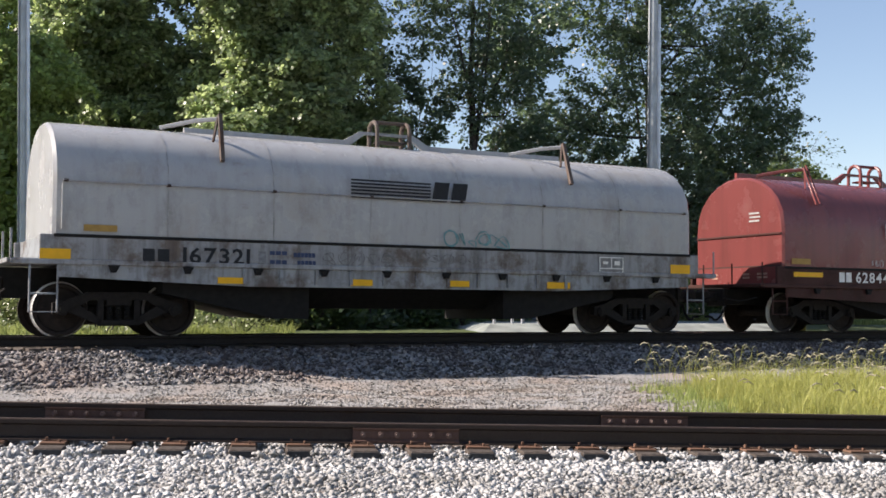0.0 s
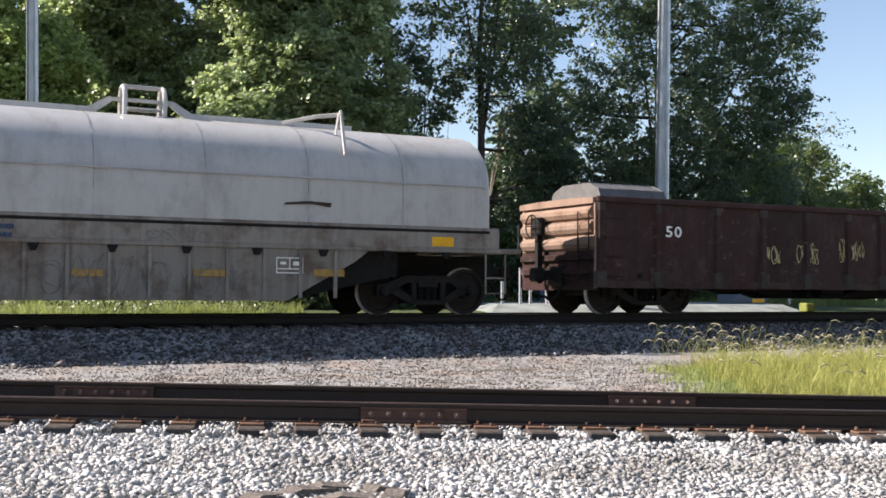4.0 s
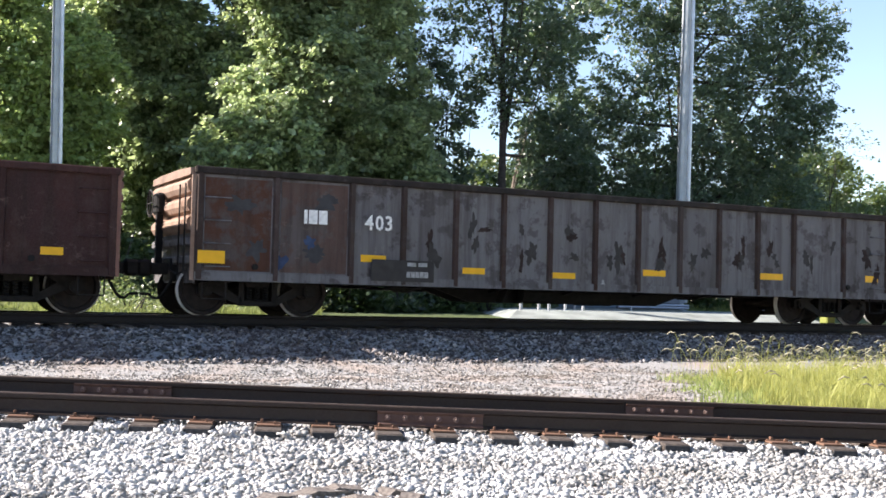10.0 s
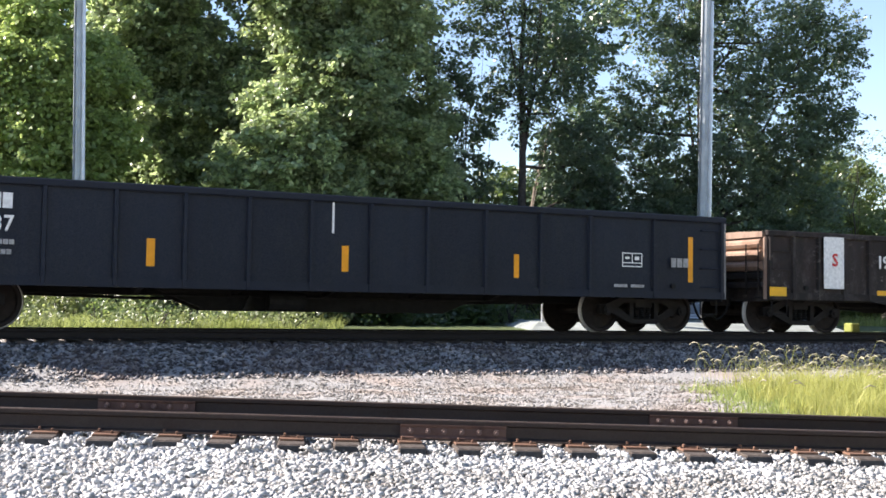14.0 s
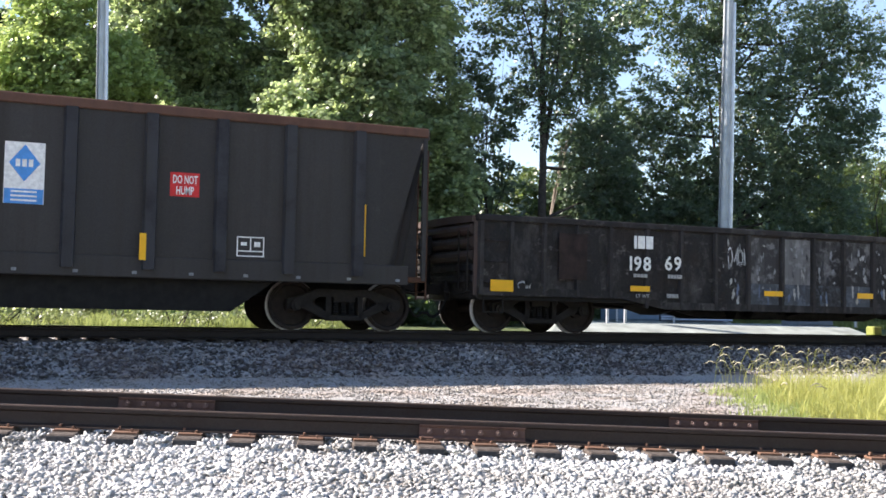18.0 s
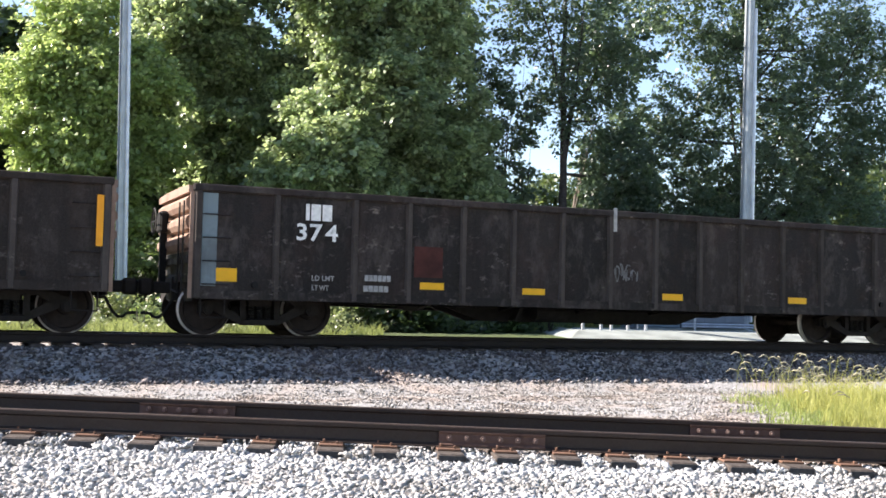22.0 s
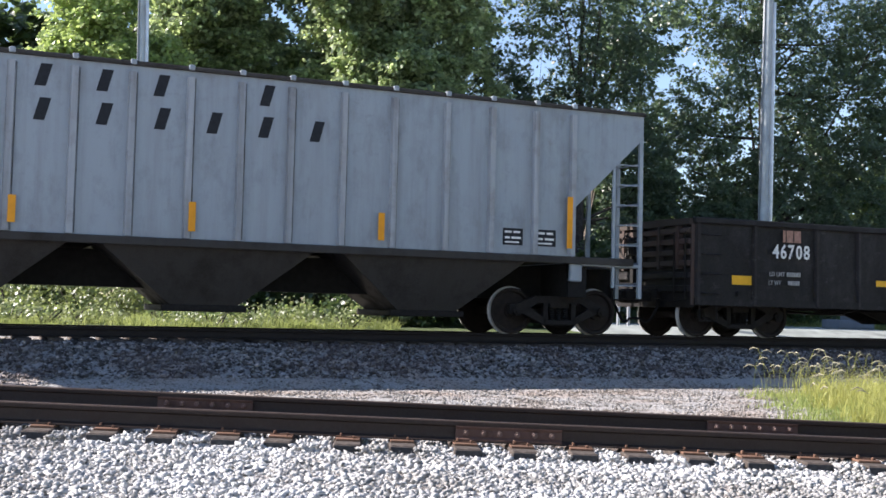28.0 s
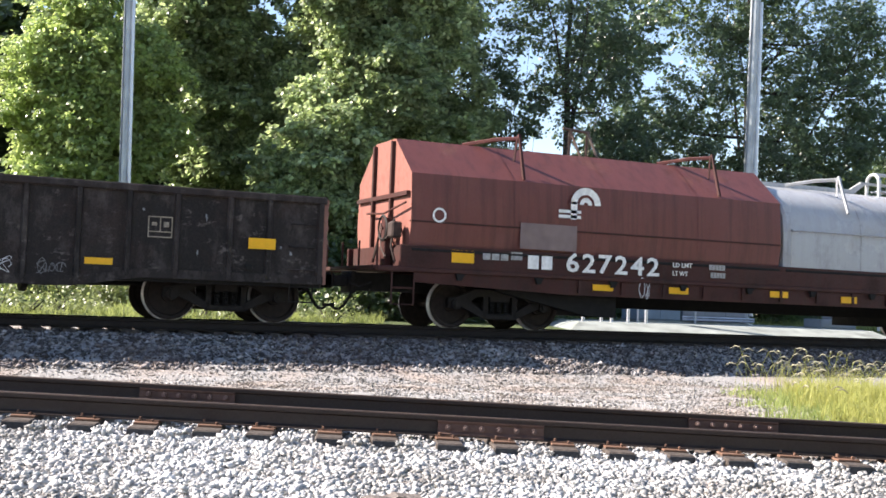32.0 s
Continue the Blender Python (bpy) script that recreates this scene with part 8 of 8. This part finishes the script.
tree(3.7, 36.4, 9.4, 0.15, [(3.9, 36.0, 6.0, 2.3, 1.7, 2.9, 330), (3.4, 36.1, 9.3, 1.3, 1.2, 1.6, 110), (5.5, 35.8, 7.0, 1.1, 1.0, 2.2, 95), (2.2, 36.0, 7.0, 1.0, 1.0, 1.7, 80), (3.4, 35.7, 3.4, 2.1, 1.3, 1.3, 130)], 80, L_BRIGHT, 0.15, 101, "young bright green tree beside a steel pole", style="clump", core=3.0, girth=(0.18, 0.4), out=0.1)
tree(7.88, 41.53, 12.6, 0.27, [(7.88, 41.32, 9.07, 2.66, 2.13, 4.05, 410), (7.46, 41.53, 12.91, 2.77, 2.13, 1.92, 183), (9.16, 40.68, 4.81, 2.13, 1.70, 2.34, 183), (8.84, 39.41, 6.73, 1.28, 1.06, 1.81, 97), (7.35, 39.62, 10.35, 1.49, 1.06, 1.70, 97)], 84, L_MID, 0.18, 102, "tall leafy maple in full summer leaf", style="clump", core=1.2)
tree(12.4, 37.2, 12.5, 0.28, [(12.4, 36.8, 8.8, 2.8, 2.0, 3.6, 420), (12.2, 37.0, 12.0, 3.2, 2.2, 1.8, 230), (10.6, 35.4, 4.8, 1.9, 1.4, 2.2, 170), (12.0, 35.0, 7.4, 1.2, 1.0, 1.8, 80), (15.3, 37.4, 6.8, 1.8, 1.6, 3.4, 210), (16.4, 38.2, 5.6, 1.2, 1.2, 2.6, 110), (13.6, 35.6, 3.6, 2.2, 1.4, 1.7, 130), (15.4, 37.6, 11.6, 1.2, 1.4, 1.6, 50)], 84, L_MID, 0.172, 103, "tall leafy maple in full summer leaf", style="clump", core=1.2)
tree(16.3, 38.0, 12.8, 0.1, [(16.4, 38.0, 12.4, 1.2, 1.0, 1.4, 50), (16.8, 38.0, 9.0, 1.2, 0.9, 1.6, 60)], 34, L_COOL, 0.14, 117, "slender sapling with thin foliage", style="spray")
tree(18.6, 37.2, 9.4, 0.07, [(18.6, 37.2, 8.4, 1.3, 0.9, 1.4, 85), (18.4, 37.2, 6.0, 1.2, 0.8, 1.1, 60), (17.6, 37.3, 9.8, 0.9, 0.7, 0.9, 40), (19.3, 37.3, 11.4, 1.1, 0.8, 1.2, 45)], 34, L_COOL, 0.14, 104, "slender sapling with thin foliage", style="spray", reach=(0.4, 0.9))
tree(20.75, 37.0, 15.5, 0.21, [(20.4, 37.0, 13.4, 2.7, 1.8, 1.8, 190), (22.0, 37.1, 10.4, 1.4, 1.3, 2.2, 110), (20.6, 37.0, 9.6, 0.9, 1.0, 2.0, 50), (22.9, 36.9, 6.8, 1.3, 1.3, 2.0, 150), (23.4, 37.2, 4.4, 1.8, 1.3, 1.7, 140)], 46, L_COOL, 0.13, 105, "tall thin-crowned tree with a bare lower trunk", style="spray", core=0.4)
tree(20.4, 37.6, 10.2, 0.1, [(23.0, 37.6, 11.0, 1.0, 1.0, 1.4, 40)], 34, L_COOL, 0.15, 106, "slim leaning pale-barked tree", M_PALEBARK, (2.6, 0), style="spray")
tree(28.6, 36.8, 15, 0.26, [(28.2, 36.6, 8.6, 3.8, 2.4, 4.2, 400), (27.2, 36.8, 13.6, 3.4, 2.2, 2.4, 210), (32.2, 36.8, 9.4, 2.8, 1.9, 3.4, 230), (31.4, 36.8, 13.6, 3.2, 1.9, 2.4, 180), (35.0, 36.9, 12.4, 2.2, 1.5, 2.2, 140), (35.0, 36.9, 9.0, 1.5, 1.3, 1.7, 100), (25.3, 36.8, 6.4, 1.8, 1.6, 3.4, 160), (29.0, 36.2, 4.6, 4.2, 1.7, 2.2, 230), (33.4, 36.8, 5.4, 2.2, 1.5, 2.2, 170)], 54, L_COOL, 0.13, 107, "broad leafy tree with feathery branch tips", style="spray", core=0.8)
tree(37.5, 41.0, 7.5, 0.14, [(37.4, 41.0, 6.6, 2.1, 1.8, 2.2, 170), (36.2, 40.6, 3.6, 2.4, 1.6, 1.8, 120)], 55, L_FAR, 0.19, 108, "small sunlit tree at the edge of the wood")
tree(42.0, 43.0, 8.4, 0.14, [(41.8, 43.0, 7.2, 2.2, 1.8, 2.6, 190), (43.4, 43.4, 4.4, 2.6, 1.6, 2.4, 150)], 55, L_FAR, 0.19, 114, "small sunlit tree at the edge of the wood")
tree(19.4, 42.0, 5.2, 0.08, [(19.2, 42.0, 5.4, 1.3, 1.2, 1.5, 90), (20.9, 42.0, 4.6, 1.5, 1.2, 1.3, 90), (22.4, 42.0, 4.2, 1.2, 1.2, 1.2, 60)], 46, L_FAR, 0.16, 118, "small sunlit tree at the edge of the wood")
tree(34.6, 40.0, 6.4, 0.13, [(34.6, 40.0, 4.8, 2.2, 1.7, 2.0, 150), (33.2, 40.2, 3.0, 2.2, 1.5, 1.8, 120)], 55, L_COOL, 0.19, 115, "small dark tree at the edge of the wood")
tree(47.0, 45.0, 7.8, 0.13, [(46.8, 45.0, 6.4, 2.6, 1.8, 2.6, 190), (49.6, 46.0, 5.2, 2.8, 1.8, 2.8, 170)], 50, L_FAR, 0.2, 116, "small sunlit tree at the edge of the wood")
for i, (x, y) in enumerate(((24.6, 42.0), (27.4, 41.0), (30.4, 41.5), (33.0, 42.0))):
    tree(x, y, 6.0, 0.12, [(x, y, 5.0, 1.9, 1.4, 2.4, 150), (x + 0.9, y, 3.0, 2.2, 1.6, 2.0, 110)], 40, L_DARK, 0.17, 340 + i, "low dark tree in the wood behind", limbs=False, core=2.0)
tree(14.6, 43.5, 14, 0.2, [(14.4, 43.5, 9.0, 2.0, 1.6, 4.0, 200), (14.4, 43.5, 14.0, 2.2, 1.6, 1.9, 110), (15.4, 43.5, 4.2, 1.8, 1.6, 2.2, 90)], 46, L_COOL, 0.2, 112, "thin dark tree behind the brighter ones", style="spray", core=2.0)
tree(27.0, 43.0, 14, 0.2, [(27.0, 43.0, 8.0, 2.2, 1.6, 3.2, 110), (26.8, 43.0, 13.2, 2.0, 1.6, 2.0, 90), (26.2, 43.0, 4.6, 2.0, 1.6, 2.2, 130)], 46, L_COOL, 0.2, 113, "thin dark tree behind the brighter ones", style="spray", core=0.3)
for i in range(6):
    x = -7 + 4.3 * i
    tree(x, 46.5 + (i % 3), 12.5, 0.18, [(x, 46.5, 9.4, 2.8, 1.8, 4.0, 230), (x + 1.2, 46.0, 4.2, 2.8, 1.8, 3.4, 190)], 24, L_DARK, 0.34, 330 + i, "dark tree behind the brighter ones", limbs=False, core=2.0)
tree(38.6, 38.6, 8.6, 0.06, [(39.4, 38.6, 8.4, 1.7, 0.8, 1.0, 26), (38.0, 38.6, 6.8, 1.4, 0.7, 0.8, 26)], 8, L_COOL, 0.13, 110, "nearly bare slender branches against the sky", style="spray", reach=(0.8, 1.6))


def thicket(name, spots, leaf, size, per, seed, label, category="bush", group="bushes under the trees"):
    for i, (x, y, r, h, n) in enumerate(spots):
        rng = np.random.default_rng(seed + i)
        rg = random.Random(seed + i)
        z = float(ground_z(x, y))
        ob = tagged(new(name), label, category, group)
        for _ in range(5):
            part("stem", Shape().rod((x + rg.uniform(-0.2, 0.2), y + rg.uniform(-0.2, 0.2), z - 0.1), (x + rg.uniform(-0.6, 0.6) * r, y + rg.uniform(-0.5, 0.5) * r, z + h * rg.uniform(0.5, 0.9)), 0.035, 5, 0.01), M_BARK, ob)
        v, f = leaves(crown_points(rng, [(x, y, z + h * 0.5, r, r * 0.7, h * 0.55, n)], per), size, rng)
        v[:, 2] = np.maximum(v[:, 2], z + 0.02)
        part("foliage", mesh_np("foliage", v, f, leaf), None, ob)


rg = random.Random(5)
thicket("bush", [(6.2 + 1.25 * i + rg.uniform(-0.4, 0.4), 32.6 + rg.uniform(-0.6, 1.0), rg.uniform(1.0, 1.6), rg.uniform(1.3, 2.6), 46) for i in range(10)], L_DARK, 0.15, 48, 200, "leafy undergrowth coloured dark as tree shade at the wood's edge")
thicket("bush", [(19.0 + 2.1 * i + rg.uniform(-0.4, 0.4), 36.0 + rg.uniform(-0.5, 1.5), rg.uniform(1.6, 2.3), rg.uniform(1.6, 3.4), 60) for i in range(11)], L_DARK, 0.17, 46, 240, "leafy undergrowth coloured dark as tree shade at the wood's edge")
thicket("bush", [(-1.5 + 1.9 * i + rg.uniform(-0.4, 0.4), 36.5 + rg.uniform(-0.5, 1.5), rg.uniform(1.5, 2.1), rg.uniform(2.2, 3.6), 50) for i in range(11)], L_DARK, 0.17, 44, 280, "leafy undergrowth coloured dark as tree shade at the wood's edge")
thicket("bush", [(0.2 + 0.95 * i + rg.uniform(-0.3, 0.3), 31.4 + rg.uniform(-0.6, 1.2), rg.uniform(0.6, 1.0), rg.uniform(0.5, 1.1), 40) for i in range(7)], L_PALEWEED, 0.09, 44, 620, "sunlit leafy weeds growing tall at the wood's edge")
for i in range(22):
    x = -14 + 5.2 * i + rg.uniform(-1.5, 1.5)
    y = (62 if x < 40 else 54) + rg.uniform(-5, 10)
    h = rg.uniform(9.0, 12.0) if x < 8 else rg.uniform(7.6, 10.4)
    tree(x, y, h * 0.8, 0.16, [(x, y, h * 0.62, 3.3, 2.4, h * 0.36, 120), (x + rg.uniform(-1.5, 1.5), y, h * 0.35, 3.4, 2.2, h * 0.3, 80)], 22, L_FAR, 0.37, 300 + i, "sunlit tree in the wood behind", limbs=False)

for i, (x, y, h) in enumerate(((28.0, 60.0, 9.6), (30.4, 62.0, 10.4), (32.6, 60.0, 9.8), (35.0, 61.0, 9.4), (24.0, 58.0, 8.4))):
    tree(x, y, h * 0.8, 0.16, [(x, y, h * 0.62, 2.2, 2.0, h * 0.36, 190), (x, y, h * 0.35, 2.8, 2.2, h * 0.3, 120)], 34, L_FAR, 0.28, 360 + i, "sunlit tree in the wood behind", limbs=False)

# unseen trees added behind the viewer to keep sky light off the car sides
for i in range(11):
    x, y = 7 + 4.4 * i + rg.uniform(-1.2, 1.2), -9 - 0.25 * i + rg.uniform(-2, 2)
    h = rg.uniform(10, 14)
    tree(x, y, h * 0.8, 0.18, [(x, y, h * 0.6, 3.6, 2.6, h * 0.38, 110), (x + rg.uniform(-1.5, 1.5), y, h * 0.3, 3.6, 2.4, h * 0.28, 70)], 18, L_MID, 0.45, 400 + i, "unseen leafy tree added on the near side to block light", limbs=False)
thicket("bush", [(10.0 + 1.1 * i + rg.uniform(-0.4, 0.4), 28.6 + 0.28 * i + rg.uniform(-1.0, 1.5), rg.uniform(0.9, 1.4), rg.uniform(0.9, 1.8), 46) for i in range(7)], L_DARK, 0.13, 46, 560, "leafy undergrowth coloured dark as tree shade at the wood's edge")
thicket("weed", [(x, 25.3 + rg.uniform(0, 2.2), rg.uniform(0.3, 0.6), rg.uniform(0.22, 0.45), 20) for x in (0.4, 1.1, 1.7, 2.4, 3.0, 4.7, 5.2, 5.9, 6.5, 7.1, 7.7, 8.4, 9.0)], L_PALEWEED, 0.07, 40, 580, "pale leafy weeds growing beside the track", "weed", "weeds in the verge")
thicket("weed", [((0.0 if i < 4 else 1.4) + 0.85 * i + rg.uniform(-0.3, 0.3), 28.6 + rg.uniform(-1.0, 2.6), rg.uniform(0.4, 0.85), rg.uniform(0.25, 0.6), 22) for i in range(10)], L_WEED, 0.09, 40, 520, "leafy green weeds growing in the verge", "weed", "weeds in the verge")


# grass
def blades(name, xy, height, width, material, seed, label, lean=0.35):
    rng = np.random.default_rng(seed)
    n = len(xy)
    z = ground_z(xy[:, 0], xy[:, 1]) - 0.02
    p = np.stack([xy[:, 0], xy[:, 1], z], 1)
    h = rng.uniform(height[0], height[1], n) * rng.uniform(0.7, 1.15, n) * (0.85 + 0.5 * np.sin(xy[:, 0] * 3.7 + np.sin(xy[:, 1] * 5.1) * 1.5) * np.sin(xy[:, 1] * 4.3 + xy[:, 0] * 1.9))
    a = rng.uniform(0, 2 * np.pi, n)
    d = np.stack([np.cos(a), np.sin(a), np.zeros(n)], 1)
    s = np.stack([-np.sin(a), np.cos(a), np.zeros(n)], 1) * (width * rng.uniform(0.6, 1.4, n))[:, None]
    b = (rng.uniform(0.1, 1.3, n) ** 1.5 * lean * h)[:, None]
    up = np.array([0, 0, 1.0])
    m = p + up * (h * 0.55)[:, None] + d * b * 0.35
    t = p + up * h[:, None] + d * b * 1.15
    v = np.stack([p - s, p + s, m + s * 0.75, m - s * 0.75, t], 1).reshape(-1, 3)
    k = (np.arange(n) * 5)[:, None]
    tri = np.concatenate([k + np.array([[0, 1, 2]]), k + np.array([[0, 2, 3]]), k + np.array([[3, 2, 4]])])
    return tagged(new(name, mesh_np(name, v, tri, material)), label, "grass", kind="stuff")


G_SUN = leaf_mat("dry_yellow_green_grass", (0.22, 0.24, 0.05), (0.62, 0.6, 0.24), (0.62, 0.62, 0.2), 0.7, gloss=0.3)
G_GREEN = leaf_mat("fresh_green_grass", (0.1, 0.14, 0.04), (0.42, 0.45, 0.18), (0.4, 0.46, 0.14), 0.7, gloss=0.3)
G_PALE = leaf_mat("short_green_grass", (0.14, 0.2, 0.05), (0.42, 0.46, 0.18), (0.5, 0.56, 0.17), 0.7, gloss=0.3)
rng = np.random.default_rng(41)
q = np.stack([rng.uniform(-4, 16.5, 64000), 24.2 + 8.5 * rng.uniform(0, 1, 64000) ** 1.6], 1)
q = q[np.sin(q[:, 0] * 2.1 + np.sin(q[:, 1] * 1.7)) + np.sin(q[:, 1] * 2.6 + q[:, 0]) + rng.normal(0, 0.45, len(q)) > 0.0]
blades("verge_grass", q[(q[:, 0] < 9.3 + np.sin(q[:, 1]) * 0.6)], (0.05, 0.3), 0.007, G_GREEN, 42, "uncut green verge grass behind the track", 1.2)
q = np.stack([rng.uniform(16, 40, 12000), rng.uniform(33.8, 38, 12000)], 1)
blades("verge_grass", q, (0.2, 0.5), 0.012, G_GREEN, 43, "uncut green verge grass behind the slab")


def patch_points(rng, n, thin):
    a, b = rng.uniform(4.6, 15.0, n), rng.uniform(2.1, 8.6, n)
    edge = 4.95 + 0.22 * np.maximum(b - 3.6, 0) + 0.55 * np.maximum(2.9 - b, 0) + 0.25 * np.sin(b * 3.1) + 0.15 * np.sin(b * 7.7)
    keep = (a > edge) & (rng.uniform(0, 1, n) < np.clip((a - edge) / thin + 0.12, 0, 1)) & (b < 8.3 + 0.2 * np.sin(a * 3))
    return np.outer(a[keep], ALONG) + np.outer(NEAR_OFF + b[keep], ACROSS), a[keep] - edge[keep]


xy, inside = patch_points(rng, 80000, 1.4)
short = inside < 0.9
blades("wild_grass", xy[short], (0.05, 0.22), 0.006, G_PALE, 44, "short yellow-green wild grass at the gravel's edge", 0.9)
blades("wild_grass", xy[~short], (0.1, 0.48), 0.0055, G_SUN, 45, "tall yellow-green wild grass between the tracks", 0.85)


def foxtails(count, seed):
    """Arching stems with nodding seed heads, joined as one stand."""
    rg = random.Random(seed)
    rng = np.random.default_rng(seed)
    xy, inside = patch_points(rng, count * 9, 0.4)
    sel = [i for i in range(len(xy)) if (0.25 < inside[i] < 6.0) and rg.random() < (0.9 if float(xy[i] @ ACROSS) - NEAR_OFF > 5.2 else 0.12)][:count]
    stems, heads = Shape(), Shape()
    for i in sel:
        x, y = xy[i]
        z = float(ground_z(x, y))
        h, a = rg.uniform(0.32, 0.55) + 0.3 * rg.random() ** 2, rg.uniform(-0.9, 3.6)
        dx, dy = math.cos(a) * 0.16, math.sin(a) * 0.16
        p = [Vector((x, y, z)), Vector((x + dx * 0.3, y + dy * 0.3, z + h * 0.7)), Vector((x + dx * 0.9, y + dy * 0.9, z + h))]
        stems.rod(p[0], p[1], 0.003, 3).rod(p[1], p[2], 0.0025, 3)
        e = p[2] + Vector((dx * 0.45, dy * 0.45, 0.015))
        g = e + Vector((dx * 0.45, dy * 0.45, -0.045))
        heads.rod(p[2], e, 0.005, 5, 0.011).rod(e, g, 0.011, 5, 0.003)
    ob = tagged(part("foxtail_grass", heads, plain("straw_seed_head", (0.3, 0.275, 0.19), 0.9, 0, 0.2, 20, 0)), "nodding straw-coloured foxtail seed heads", "grass", kind="stuff")
    part("stem_stand", stems, G_SUN, ob)


foxtails(260, 46)

M_SCRAP = plain("splintered_grey_wood", (0.17, 0.145, 0.125), 0.9, 0, 0.5, 30, 0.9)

# pieces of old broken tie lying in the pale ballast
for a, b, w, turn in ((0.15, -2.5, 0.5, 12), (0.42, -2.68, 0.42, -18), (-0.12, -2.68, 0.36, 30), (0.75, -2.55, 0.26, 50), (0.3, -2.38, 0.34, -6), (0.62, -2.42, 0.22, 24)):
    x, y, z = near_at(a, b, 0)
    s = Shape().prism([(-w / 2, 0), (-w * 0.42, 0.03), (-w * 0.3, 0.025), (-w * 0.05, 0.055), (w * 0.1, 0.045), (w * 0.45, 0.035), (w / 2, 0.0)], "y", -0.07, 0.06)
    tagged(part("wood_scrap", s, M_SCRAP, at=pose(x, y, float(ground_z(x, y)) + 0.01, 4, 0, turn)), "splintered grey-brown scrap of tie wood on the stones", "wood scrap", "scraps of broken tie")


def run_at(t):
    """Metres that the train has run by t seconds: a smooth curve through RUN."""
    k = min(int(t / 2), len(RUN) - 2)
    u = t / 2 - k
    g = lambda i: (RUN[min(i + 1, len(RUN) - 1)] - RUN[max(i - 1, 0)]) / (min(i + 1, len(RUN) - 1) - max(i - 1, 0))
    a, b, c, d = RUN[k], RUN[k + 1], g(k), g(k + 1)
    return a * (1 + 2 * u) * (1 - u) ** 2 + c * u * (1 - u) ** 2 + b * u * u * (3 - 2 * u) + d * u * u * (u - 1)


def motions():
    for car, x0 in CARS:
        walk(car, [(t, pose(x0 - run_at(t), TRACK_Y, RAIL_TOP)) for t in range(0, 33)])
    # every wheelset rolls without slipping; those at the same place on their trucks share one set of keys
    for x in (-0.94, 0.94):
        same = [w for t in TRUCKS_USED for w in t.children if w.name.startswith("wheelset") and abs(w.location.x - x) < 0.1]
        walk(same[0], [(k / FPS, pose(x, 0, WHEEL_R, 0, -math.degrees(run_at(k / FPS) / WHEEL_R) % 360, 0)) for k in range(32 * FPS + 1)])
        keys = same[0].animation_data
        for w in same[1:]:
            w.rotation_mode = "QUATERNION"
            own = w.animation_data_create()
            own.action = keys.action
            own.action_slot = keys.action_slot


motions()
